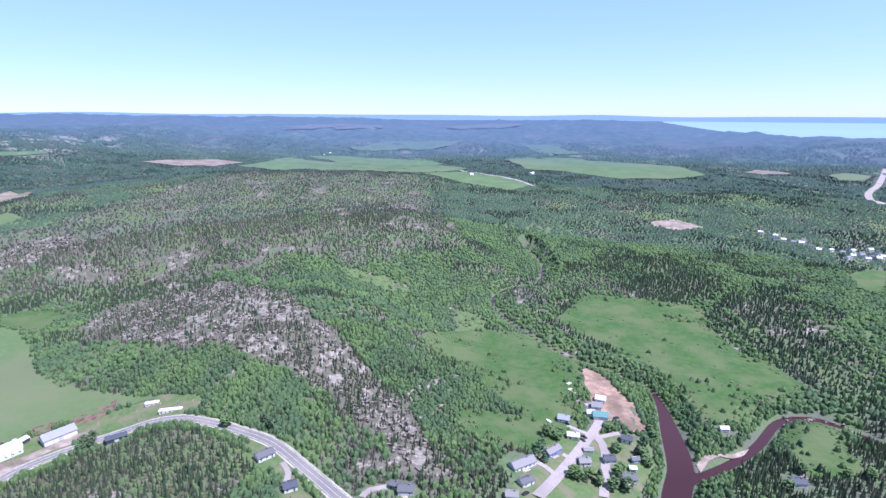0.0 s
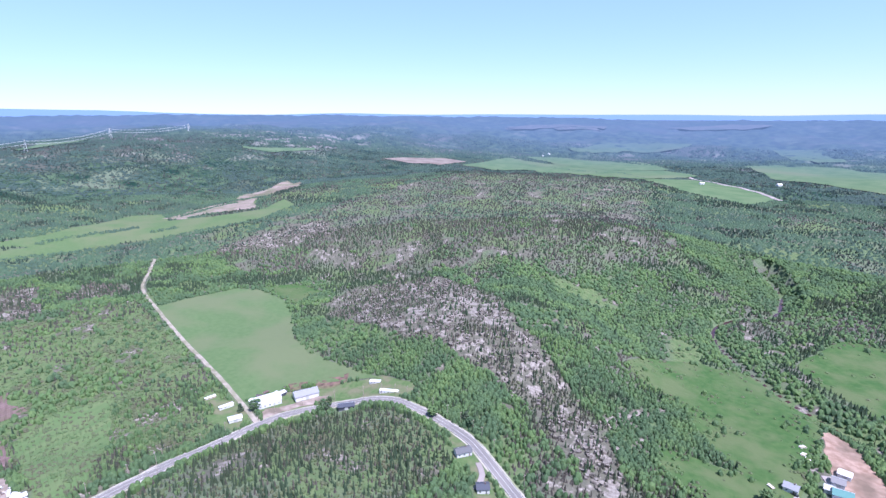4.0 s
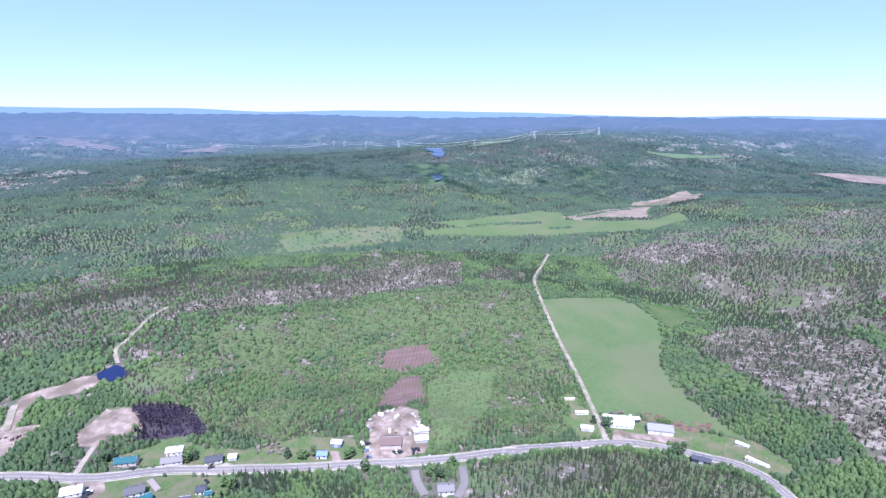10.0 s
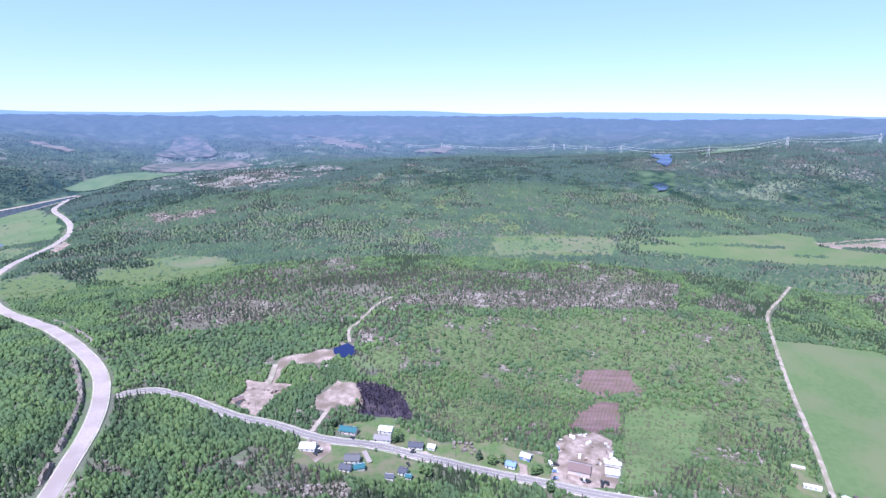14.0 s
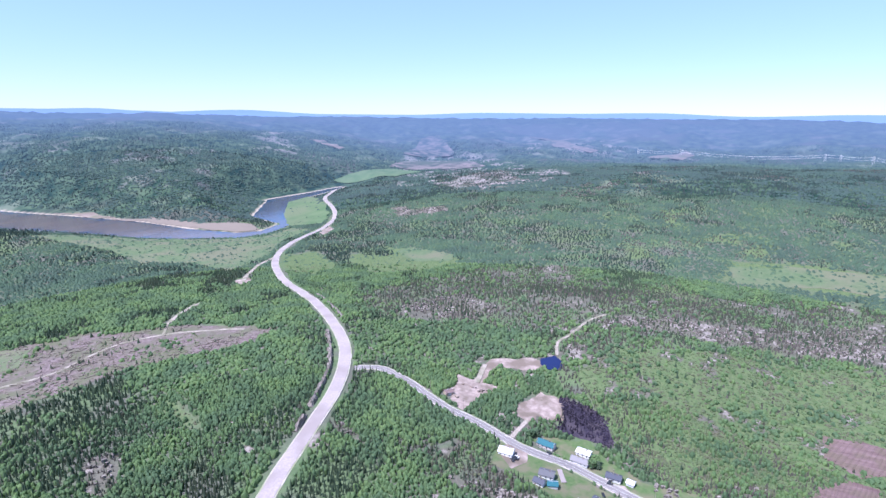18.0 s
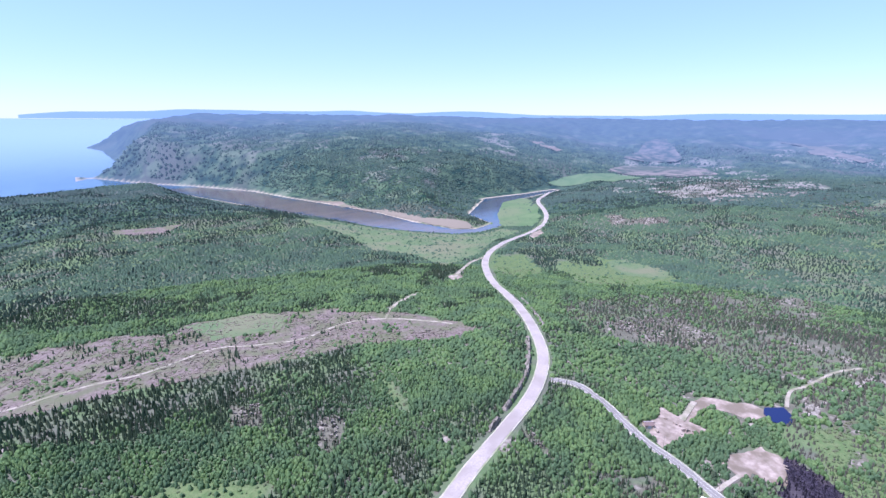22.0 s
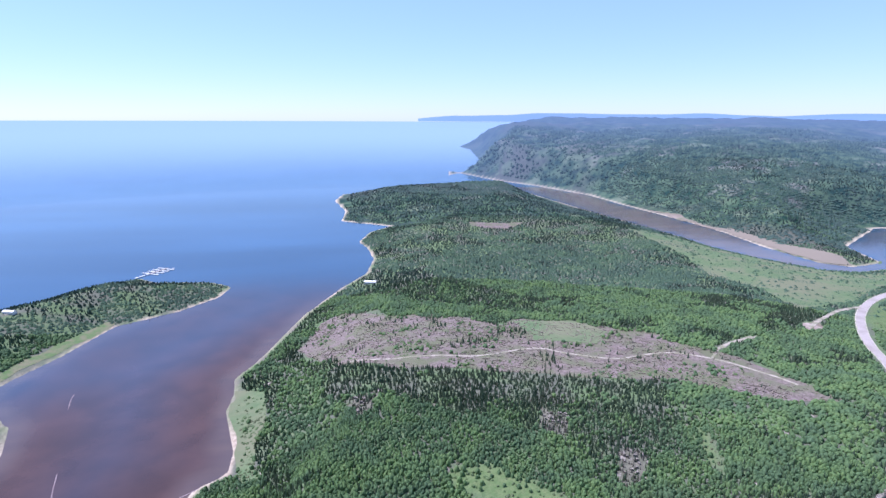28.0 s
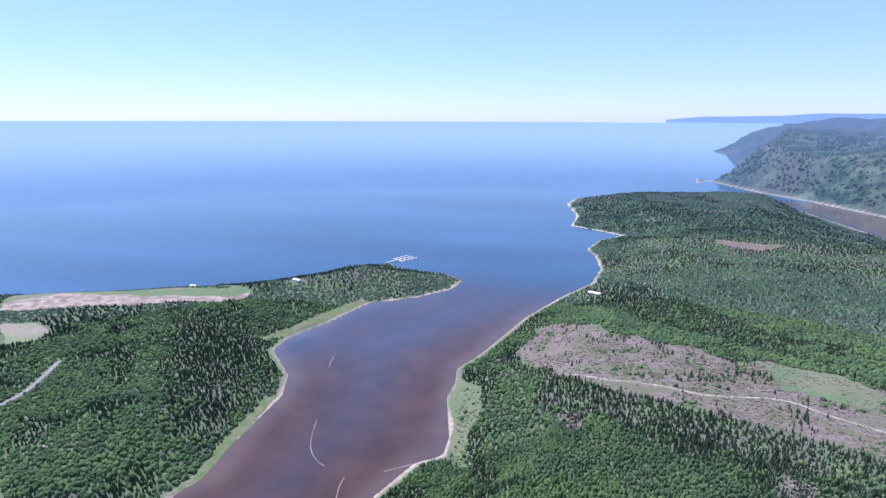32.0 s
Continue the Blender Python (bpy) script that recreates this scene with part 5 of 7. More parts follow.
FIELDS = [("field", FARM_FIELD, M_GRASS, "mown green hay field beside the farm"), ("field", HILL_MEADOW, M_MEADOW, "small green clearing on the hill"),
          ("field", RIVER_MEADOW, M_MEADOW, "green meadow sloping to the river"), ("field", NORTH_MEADOW, M_MEADOW, "wide green meadow beyond the river"),
          ("field", BROOK_MEADOW, M_MEADOW, "green meadow beside the brook"), ("field", PASTURE, M_GRASS, "far pale green pasture among woods"),
          ("field", PASTURE_2, M_GRASS, "far narrow green pasture"), ("field", PASTURE_3, M_GRASS, "far green pasture along a road"),
          ("field", VALLEY_FIELD, M_GRASS, "long green field on the valley floor"), ("field", VALLEY_FIELD_2, M_MARSH, "overgrown pale field in the valley"),
          ("bare_earth", VALLEY_EARTH, M_TAN, "bare sandy earth in the valley"), ("sand_lot", SAND_LOT, M_RED_SAND, "cleared lot of reddish sand"),
          ("gravel_yard", GRAVEL_YARD, M_SAND, "pale gravel yard beside the road"), ("gravel_bank", GRAVEL_BANK, M_SAND, "bank of pale gravel above the yard"),
          ("gravel_pit", GRAVEL_PIT, M_SAND, "shallow gravel pit of tan sand"), ("burnt_ground", BURN, M_BURN, "blackened burnt scrub beside the pit"),
          ("ploughed_plot", RED_EARTH, M_EARTH, "ploughed plot of reddish earth"), ("ploughed_plot", RED_EARTH_2, M_EARTH, "two small plots of reddish earth"),
          ("yard", SALVAGE_YARD, M_SAND, "pinkish gravel yard full of scrap"), ("field", CROP_STRIP, M_CROP, "overgrown field with pale rows"),
          ("bare_earth", FARM_EARTH, M_MANURE, "dark churned earth behind the barns"), ("clearcut", CLEARCUT, M_SLASH, "brown clearcut strewn with felled slash"),
          ("salt_meadow", SALT_MEADOW, M_MARSH, "pale green wet meadow by the estuary"), ("shore_meadow", SHORE_MEADOW, M_MARSH, "grassy strip along the bay shore"),
          ("mud_flat", MUD_FLAT, M_MUD, "tan tidal flat along the estuary"), ("salt_meadow", ESTUARY_MEADOW, M_MARSH, "green marsh inside the river bend"),
          ("lawn", POINT_LAWN, M_MARSH, "open grassy ground near the point"),
          ("sand_lot", TOWN_SAND, M_SAND, "far bare sand lot at the town's edge"), ("field", TOWN_FIELD, M_MEADOW, "green field at the town's edge"),
          ("field", TAN_FIELD, M_TAN, "far fallow tan field"), ("field", FAR_FIELD, M_GRASS, "far pale green field"), ("field", BEND_FIELD, M_GRASS, "green field beyond the river bend"),
          ("fen", FEN, M_MARSH, "light green fen in the woods"), ("field", HILL_FIELD, M_MARSH, "pale overgrown field below the hill"), ("field", FAR_GREEN_1, M_GRASS, "far pale field near the skyline"), ("field", FAR_GREEN_2, M_GRASS, "far pale field near the skyline"), ("field", FAR_GREEN_3, M_TAN, "far tan field near the skyline"), ("field", FAR_GREEN_4, M_TAN, "far tan field near the skyline"), ("field", FAR_GREEN_5, M_GRASS, "far pale field among dark woods"), ("field", FAR_GREEN_6, M_TAN, "far tan strip near the skyline"), ("bog", BOG, M_MUD, "brown bog among spruces"), ("bog", WET_BOG, M_SLASH, "brown wet bog among dark spruces"), ("gravel_yard", PULL_OFF, M_SAND, "gravel pull-off beside the highway"), ("gravel_yard", GRAVEL_SPOT, M_SAND, "small gravel turning place"),
          ("field", FAR_PALE_1, M_GRASS, "far pale field among woods"), ("field", FAR_PALE_2, M_GRASS, "far green field above the pasture"), ("field", FAR_PALE_3, M_GRASS, "far green field among dark woods"),
          ("field", FAR_PALE_4, M_GRASS, "long far green field behind the ridge"), ("field", FAR_PALE_5, M_GRASS, "far green field behind the ridge"), ("field", FAR_PALE_6, M_GRASS, "far green field behind the ridge"),
          ("field", FAR_TAN_1, M_TAN, "far tan stubble near the skyline"), ("field", FAR_TAN_2, M_TAN, "far tan stubble near the skyline"), ("field", FAR_TAN_3, M_TAN, "far pinkish stubble near the skyline"),
          ("clearing", CORRIDOR, M_GRASS, "pale clearing under the power line"), ("clearing", CORRIDOR_2, M_GRASS, "pale cleared strip below the cliffs"), ("bare_earth", FAR_BARE, M_TAN, "bare sandy clearing near the far lake"),
          ("bare_earth", BARE_STRIP, M_TAN, "bare strip on the far hillside"), ("bare_earth", ROCKY_VALE, M_ROCK, "bare rocky ground below the knob"), ("bare_earth", CROOK_EARTH, M_TAN, "second strip of bare reddish earth"),
          ("quarry", QUARRY, M_SAND, "pale gravel quarry on the far hill"), ("rock_knob", KNOB, M_ROCK, "bare pinkish granite knob"),
          ("shore_meadow", LEFT_SHORE, M_LAWN, "grassy strip along the point's shore"), ("shore_meadow", LEFT_SHORE_2, M_LAWN, "grassy shore of the bay")]
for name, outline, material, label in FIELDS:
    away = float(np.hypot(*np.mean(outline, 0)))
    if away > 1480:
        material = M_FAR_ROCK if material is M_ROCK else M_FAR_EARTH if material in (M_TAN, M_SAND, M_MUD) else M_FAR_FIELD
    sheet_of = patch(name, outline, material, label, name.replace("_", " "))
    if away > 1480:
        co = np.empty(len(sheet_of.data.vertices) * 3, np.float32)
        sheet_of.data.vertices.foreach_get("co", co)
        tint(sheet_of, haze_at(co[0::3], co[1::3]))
for outline, label in ((PAD_WEST, "gravel parking pad beside a house"), (PAD_EAST, "gravel pad before a house"), (PAD_MID, "gravel drive to a garage"), (FARM_GRAVEL, "worn gravel apron before the barns"), (PAD_SOUTH, "gravel drive with parked cars before a house")):
    patch("gravel_yard", outline, M_SAND, label, "gravel yard", lift=0.35, cell=3.0)
for lawn in YARDS:
    patch("lawn", lawn, M_LAWN, "green mown lawn round the houses", "lawn", lift=0.18)
patch("meadow", CUT_GRASS, M_MARSH, "green grass patch in the clearcut", "meadow", lift=0.6)
patch("beach", POINT_SAND, M_SAND, "long sandy strip across the point", "beach", lift=0.6)
patch("beach", RIVER_SAND, M_SAND, "sand bar in the river mouth", "beach", lift=0.9)
patch("pond", POND, M_POND, "small dark pond beside the gravel", "pond", lift=0.8)
patch("lake", LAKE_2, M_POND, "far blue lake behind the hill", "lake", level=LAKES[1][3] + 1.0)
patch("lake", LAKE_3, M_POND, "narrow far lake on the hilltop", "lake", lift=3.0)
patch("lake", LAKE_1, M_POND, "small blue lake on the wooded hill", "lake", level=LAKES[0][3] + 0.6)


def stream(name, line, half, label, drop=0.2):
    c = np.array(line, float)
    d = np.gradient(c, axis=0)
    d /= np.hypot(d[:, 0], d[:, 1])[:, None] + 1e-9
    nrm, n = np.column_stack([-d[:, 1], d[:, 0]]), len(c)
    v = np.concatenate([np.column_stack([c + nrm * k * half, np.full(n, RIVER_LEVEL - drop)]) for k in (-1, 0, 1)])
    f = [(k * n + i, (k + 1) * n + i, (k + 1) * n + i + 1, k * n + i + 1) for k in range(2) for i in range(n - 1)]
    tagged(sheet(name, v, np.array(f)[:, ::-1], M_RIVER, shade=True), label, name, kind="structure")


stream("river", RIVER, 12.0, "dark brown peaty river winding through meadows")
stream("brook", BROOK, 8.0, "brown rocky brook joining the river", 0.35)
ROADS = [("highway", HIGHWAY, 5.3, M_PALE, "broad pale new highway through the woods"), ("road", OLD_ROAD, 3.8, M_ROAD, "grey paved country road with painted lines"),
         ("track", FARM_TRACK, 1.9, M_TRACK, "sandy farm track along the field"), ("track", CUT_TRACK, 1.7, M_TRACK, "sandy logging track through the clearcut"),
         ("track", SPUR, 3.0, M_TRACK, "short gravel spur off the highway"), ("track", CUT_TRACK_2, 1.4, M_TRACK, "sandy side track climbing from the clearcut"), ("track", SPUR_2, 2.0, M_TRACK, "short sandy spur in the woods"),
         ("track", PIT_DRIVE, 1.8, M_TRACK, "short sandy drive into the gravel pit"), ("track", BANK_RAMP, 2.4, M_TRACK, "sandy ramp up to the gravel bank"), ("track", PIT_TRACK, 1.6, M_TRACK, "narrow sandy track behind the pond"), ("village_road", VILLAGE_ROAD, 3.2, M_PALE, "pale gravel street between houses"),
         ("village_road", VILLAGE_ROAD_2, 2.8, M_PALE, "pale gravel side street"), ("driveway", LOOP_ROAD, 2.6, M_ROAD, "paved drive off the road"),
         ("driveway", LOOP_ROAD_2, 2.6, M_ROAD, "paved drive looping to the house"), ("road", TOWN_ROAD, 8.0, M_PALE, "broad pale highway far off beyond the town"), ("road", FAR_ROAD, 6.0, M_PALE, "pale far country road past a farm"), ("road", SHORE_ROAD, 3.0, M_ROAD, "narrow paved road through the woods")]
for line, half, bed in ((HIGHWAY, 6.5, 5.3), (OLD_ROAD, 5.0, 3.8)):
    ribbon("road_shoulder", line, half, bed=bed, material=M_SHOULDER, label="gravel shoulder along the road", lift=0.3)
ROADS += [("driveway", line, 1.7, M_PALE, "narrow gravel drive to a house") for line in DRIVES]
for name, line, half, material, label in ROADS:
    ribbon(name, line, half, material, label, "road" if "track" not in name else "track")

# ---- woods ----
OPEN = [f[1] for f in FIELDS if f[1] is not CROP_STRIP and f[0] not in ("clearcut", "burnt_ground", "salt_meadow", "shore_meadow")] + [CUT_GRASS, RIVER_SAND, POND, LAKE_1, LAKE_3, POINT_SAND, LEFT_SHORE, LEFT_SHORE_2]
BUILT = [b for group in (VILLAGE_HOUSES, VILLAGE_SHEDS, BEND_HOUSES, FARM_BARNS, FARM_SHEDS, TRAILERS, ROAD_HOUSES, ROAD_SHEDS, SALVAGE_SHOP, YARD_SHOP, SHORE_CABINS, TOWN_HOUSES, TOWN_EDGE) for b in group]
woods_rng = np.random.default_rng(5)


def candidates(lo, hi, gap):
    n = int(hi / gap) + 1
    i, j = np.meshgrid(np.arange(-n, n + 1), np.arange(-n, n + 1))
    x = (i + woods_rng.uniform(-0.75, 0.75, i.shape)).ravel() * gap
    y = (j + woods_rng.uniform(-0.75, 0.75, i.shape)).ravel() * gap
    r, b = np.hypot(x, y), (np.degrees(np.arctan2(-x, y)) + 60) % 360 - 60
    keep = (r >= lo) & (r < hi) & (b > -46) & (b < 238)
    return x[keep], y[keep]


def stand_of(x, y):
    """Which trees grow where: 0 none, 1 spruce, 2 broadleaf, 3 grey spruce, 4 scrub."""
    dice = woods_rng.uniform(0, 1, x.shape)
    wx, wy = ragged(x, y)
    r = np.hypot(x, y)
    mix = fractal(wx, wy, 125, 61) * 0.75 + fractal(wx, wy, 36, 62) * 0.7
    kind = np.where(dice < smooth(mix, -0.5, 0.2), 2, 1)
    thin = smooth(fractal(x, y, 75, 64), 0.12, 0.5)
    kind = np.where(dice < 0.6 * smooth(fractal(wx, wy, 140, 65), 0.08, 0.4) * smooth(y, -330, -150), 3, kind)
    kind = np.where((fractal(x, y, 24, 67) > 0.48 + 0.2 * (y < -260) + smooth(r, 650, 1000)) & (dice > 0.35), 0, kind)
    kind = np.where(dice > 0.95 - 0.4 * thin * smooth(y, -300, 100), 0, kind)
    for p in SPRUCE_STANDS:
        k = soft_inside(wx, wy, p, 10)
        kind = np.where(dice < k * 0.56, 1, np.where((dice < k * 0.62) & (x < 200), 3, kind))
    for p in LEAF_STANDS:
        kind = np.where(dice < soft_inside(wx, wy, p, 10) * 0.9, np.where(dice < 0.1, 1, 2), kind)
    for p in GREYS:
        k = soft_inside(wx, wy, p, 25)
        kind = np.where(dice < k * 0.66, np.where((dice < 0.1) & (r < 1000), 1, 3), kind)
        kind = np.where((dice > 1 - 0.24 * k), np.where(dice > 1 - 0.1 * k, 4, 0), kind)
        kind = np.where((k > 0.5) & (fractal(x, y, 34, 68) > 0.36) & (dice > 0.2), 0, kind)
    for p in ROCKS:
        k = soft_inside(wx, wy, p, 12)
        bare = fractal(x, y, 17, 92) > 0.05
        kind = np.where(k > 0.5, np.where(bare, np.where(dice < 0.08, 1, np.where(dice < 0.22, 3, 0)), np.where(dice < 0.2, 1, np.where(dice < 0.72, 3, np.where(dice < 0.86, 4, 0)))), kind)
    for p in CLIFFS:
        kind = np.where(inside(x, y, p) & (fractal(x, y, 75, 96, 4) > 0.06) & (dice > 0.3), 0, kind)
    for p in GLADES:
        k = soft_inside(wx, wy, p, 6)
        kind = np.where(dice < k, np.where(dice < 0.16 * k, 4, np.where(dice < 0.2 * k, 2, 0)), kind)
    kind = np.where(inside(x, y, FRONT_SPRUCE), np.where(dice < 0.3, 1, np.where(dice < 0.48, 3, np.where(dice < 0.84, 4, 0))), kind)
    kind = np.where(inside(x, y, FRONT_ROCK), np.where(dice < 0.12, 1, np.where(dice < 0.2, 4, 0)), kind)

    kind = np.where(inside(x, y, SCRUB_LAND), np.where(dice < 0.72 + 0.5 * fractal(x, y, 22, 66), np.where(dice < 0.4 * smooth(fractal(x, y, 60, 73), 0.0, 0.4), 3, 4), np.where(dice > 0.93 - 0.3 * smooth(fractal(x, y, 50, 72), 0.1, 0.4), 2, np.where(dice > 0.9, 1, 0))), kind)
    clump = smooth(fractal(x, y, 40, 94), 0.16, 0.5)
    kind = np.where(inside(wx, wy, CLEARCUT), np.where(dice < 0.008 + 0.25 * smooth(fractal(x, y, 30, 76), 0.34, 0.55), 1, np.where(dice < 0.05 + 0.4 * clump, 4, np.where(dice < 0.05 + 0.5 * clump, 2, 0))), kind)
    kind = np.where(inside(x, y, BURN), np.where(dice < 0.5, 5, 0), kind)
    kind = np.where(inside(x, y, DEAD_STAND), np.where(dice < 0.6, 3, 0), kind)
    kind = np.where(inside(x, y, CROP_STRIP), np.where(dice < 0.36, 4, 0), kind)
    wet = inside(x, y, SALT_MEADOW) | inside(x, y, SHORE_MEADOW) | inside(x, y, ESTUARY_MEADOW)
    kind = np.where(wet, np.where(dice < 0.16 + 0.5 * (fractal(x, y, 60, 63) > 0.05), np.where(dice < 0.06, 2, 4), 0), kind)
    for p in OPEN:
        near = inside(x, y, p)
        kind = np.where(near, 0, kind)
    for p in (RIVER_MEADOW, NORTH_MEADOW, BROOK_MEADOW, HILL_MEADOW, FEN, HILL_FIELD):
        edge = from_line(x, y, p + p[:1])
        clump = smooth(fractal(x, y, 26, 93), 0.2, 0.55) + smooth(-edge, -16, -3) * 0.5
        kind = np.where(inside(x, y, p) & (dice < 0.012 + 0.45 * clump), np.where(dice < 0.1 * clump, 2, 4), kind)
    kind = np.where(inside(x, y, VALLEY_FIELD_2) & (dice < 0.12), 2, kind)
    kind = np.where(from_line(x, y, LAKE_1 + LAKE_1[:1]) < 26, 0, kind)
    for line in HEDGEROWS:
        kind = np.where(from_line(x, y, line) < 3 + 0.005 * r, 2, kind)
    kind = np.where((from_line(x, y, RIVER) < 30) & (kind == 1) & (dice < 0.8), 2, kind)
    for p in (RIVER_TREES, RIVER_TREES_2):
        kind = np.where(inside(x, y, p), np.where(dice < 0.9, 2, 1), kind)
    for name, line, half, *_ in ROADS:
        kind = np.where(from_line(x, y, line) < half * (1.75 if half > 4 else 1.2) + 1.5, 0, kind)
    for p in YARDS:
        kind = np.where(inside(x, y, p), 0, kind)
    kind = np.where(inside(x, y, HEDGE), np.where(dice < 0.45, 1, 2), kind)
    kind = np.where(np.minimum(from_line(x, y, RIVER) - 4 - 7.0 * smooth(-y, -430, -320), from_line(x, y, BROOK) - 7) < 0, 0, kind)
    for b in BUILT:
        kind = np.where(np.hypot(x - b[0], y - b[1]) < 0.55 * max(b[3], b[4]) + 4, 0, kind)
    shore = from_line(x, y, SEA + SEA[:1])
    kind = np.where(inside(x, y, SEA) | (shore < np.where(r > 2000, 45, 9)), 0, kind)
    return kind


def spruce(seed, tiers, sides):
    g = np.random.default_rng(seed)
    v, f = [], []
    for k in range(tiers):
        base, top = 0.06 + 0.36 * k * (2 / max(tiers, 2)) * 0.8, 0.6 + 0.4 * (k + 1) / tiers if tiers > 1 else 1.0
        top = 1.0 if k == tiers - 1 else top * 0.8
        rad = 1.0 - 0.42 * k
        s = len(v)
        a0 = g.uniform(0, 6)
        for i in range(sides):
            a = a0 + i * 2 * math.pi / sides
            q = rad * g.uniform(0.75, 1.2)
            v.append((q * math.cos(a), q * math.sin(a), base + g.uniform(-0.04, 0.05)))
        v.append((g.uniform(-0.05, 0.05), g.uniform(-0.05, 0.05), top))
        f += [(s + i, s + (i + 1) % sides, s + sides) for i in range(sides)]
    return np.array(v), np.array(f)


def dome(seed, sides, rings):
    """A plain rounded crown for far trees."""
    g = np.random.default_rng(seed)
    v = []
    for k in range(rings):
        for i in range(sides):
            a = (i + 0.5 * k) * 2 * math.pi / sides
            q = (1.0, 0.72)[k] * g.uniform(0.75, 1.25)
            v.append((q * math.cos(a), q * math.sin(a), (0.12, 0.68)[k] * g.uniform(0.8, 1.2)))
    v.append((0.1, 0.05, 1.0))
    f = []
    for k in range(rings - 1):
        for i in range(sides):
            j = (i + 1) % sides
            f += [(k * sides + i, k * sides + j, (k + 1) * sides + i), (k * sides + j, (k + 1) * sides + j, (k + 1) * sides + i)]
    s = (rings - 1) * sides
    f += [(s + i, s + (i + 1) % sides, s + sides) for i in range(sides)]
    return np.array(v), np.array(f)


def crown(seed, ico):
    g = np.random.default_rng(seed)
    bm = bmesh.new()
    if ico:
        bmesh.ops.create_icosphere(bm, subdivisions=ico, radius=1.0)
    else:
        bmesh.ops.create_cone(bm, segments=5, radius1=0.95, radius2=0.45, depth=1.0, cap_ends=True, cap_tris=True)
    bm.verts.ensure_lookup_table()
    v = np.array([p.co[:] for p in bm.verts])
    bmesh.ops.triangulate(bm, faces=bm.faces)
    f = np.array([[p.index for p in q.verts] for q in bm.faces])
    bm.free()
    v = v * g.uniform(0.68, 1.25, (len(v), 1))
    v[:, 2] = np.clip(v[:, 2] * 0.5 + 0.5, 0.05, None)
    keep = v[f][:, :, 2].mean(1) > 0.12
    return v, f[keep]


def wood(name, x, y, shapes, tall, wide, material, label):
    """All trees of one kind as one mesh."""
    n = len(x)
    if n == 0:
        return None
    size = woods_rng.uniform(0.65, 1.25, n) * (1 + 0.25 * fractal(x, y, 60, 71))
    turn = woods_rng.uniform(0, 6.283, n)
    girth = woods_rng.uniform(0.8, 1.2, n) * wide
    z = height(x, y) - 0.25
    pick = woods_rng.integers(0, len(shapes), n)
    vs, fs, base = [], [], 0
    for k, (v, f) in enumerate(shapes):
        s = pick == k
        c, d = np.cos(turn[s])[:, None], np.sin(turn[s])[:, None]
        g, h = (girth[s] * size[s])[:, None], (tall * size[s])[:, None]
        px, py = (v[:, 0] * c - v[:, 1] * d) * g + x[s][:, None], (v[:, 0] * d + v[:, 1] * c) * g + y[s][:, None]
        pz = v[None, :, 2] * h + z[s][:, None]
        vs.append(np.stack([px, py, pz], -1).reshape(-1, 3))
        fs.append((f[None] + (np.arange(s.sum()) * len(v))[:, None, None] + base).reshape(-1, 3))
        base += int(s.sum()) * len(v)
    return tagged(sheet(name, np.concatenate(vs), np.concatenate(fs), material), label, "forest", kind="stuff")


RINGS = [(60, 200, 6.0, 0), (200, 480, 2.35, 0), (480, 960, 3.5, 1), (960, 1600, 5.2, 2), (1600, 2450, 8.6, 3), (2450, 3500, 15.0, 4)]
SPRUCES = [[spruce(i, 2, 5) for i in range(5)], [spruce(i, 1, 4) for i in range(4)], [spruce(i, 1, 3) for i in range(4)], [spruce(i, 1, 3) for i in range(4)]]
CROWNS = [[dome(i, 5, 2) for i in range(9)], [dome(i, 4, 2) for i in range(6)], [dome(i, 4, 1) for i in range(5)], [dome(i, 4, 1) for i in range(5)]]
# three materials a kind: near, then two with haze painted into the colour
KINDS = ((1, "spruce_wood", SPRUCES, 6.4, 0.95, (M_CONIFER, M_SLOPE_SPRUCE_HAZED, M_HILL_SPRUCE_HAZED), "dense dark green spruce wood"), (2, "birch_wood", CROWNS, 4.2, 1.8, (M_BROADLEAF, M_SLOPE_LEAF_HAZED, M_HILL_LEAF_HAZED), "leafy bright green birch and aspen wood"),
         (3, "grey_spruce_wood", SPRUCES, 4.0, 0.9, (M_GREY, M_SLOPE_GREY_HAZED, M_HILL_GREY_HAZED), "thin grey-brown spruces on rocky ground"), (4, "scrub", CROWNS, 1.6, 1.25, (M_SHRUB, M_SLOPE_LEAF_HAZED, M_HILL_LEAF_HAZED), "low light green birch scrub"), (5, "burnt_wood", SPRUCES, 4.5, 0.9, (M_CHARRED, M_CHARRED, M_CHARRED), "charred standing trees"))
for (lo, hi, gap, detail), grow_up, grow_out in zip(RINGS, (1.1, 1.0, 0.95, 0.8, 0.85, 1.2), (1.6, 1.0, 1.4, 2.0, 3.2, 3.4)):
    x, y = candidates(lo, hi, gap)
    kind = stand_of(x, y)
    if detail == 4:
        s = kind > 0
        far_wood = wood("backdrop_wood", x[s], y[s], CROWNS[3], 8.0, 8.0, M_FAR_WOOD, "distant mixed forest, haze painted in")
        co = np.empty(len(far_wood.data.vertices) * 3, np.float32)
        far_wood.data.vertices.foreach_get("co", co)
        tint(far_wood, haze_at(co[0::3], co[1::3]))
        continue
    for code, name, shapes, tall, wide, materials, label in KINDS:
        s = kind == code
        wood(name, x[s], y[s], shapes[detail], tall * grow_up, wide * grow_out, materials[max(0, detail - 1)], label)

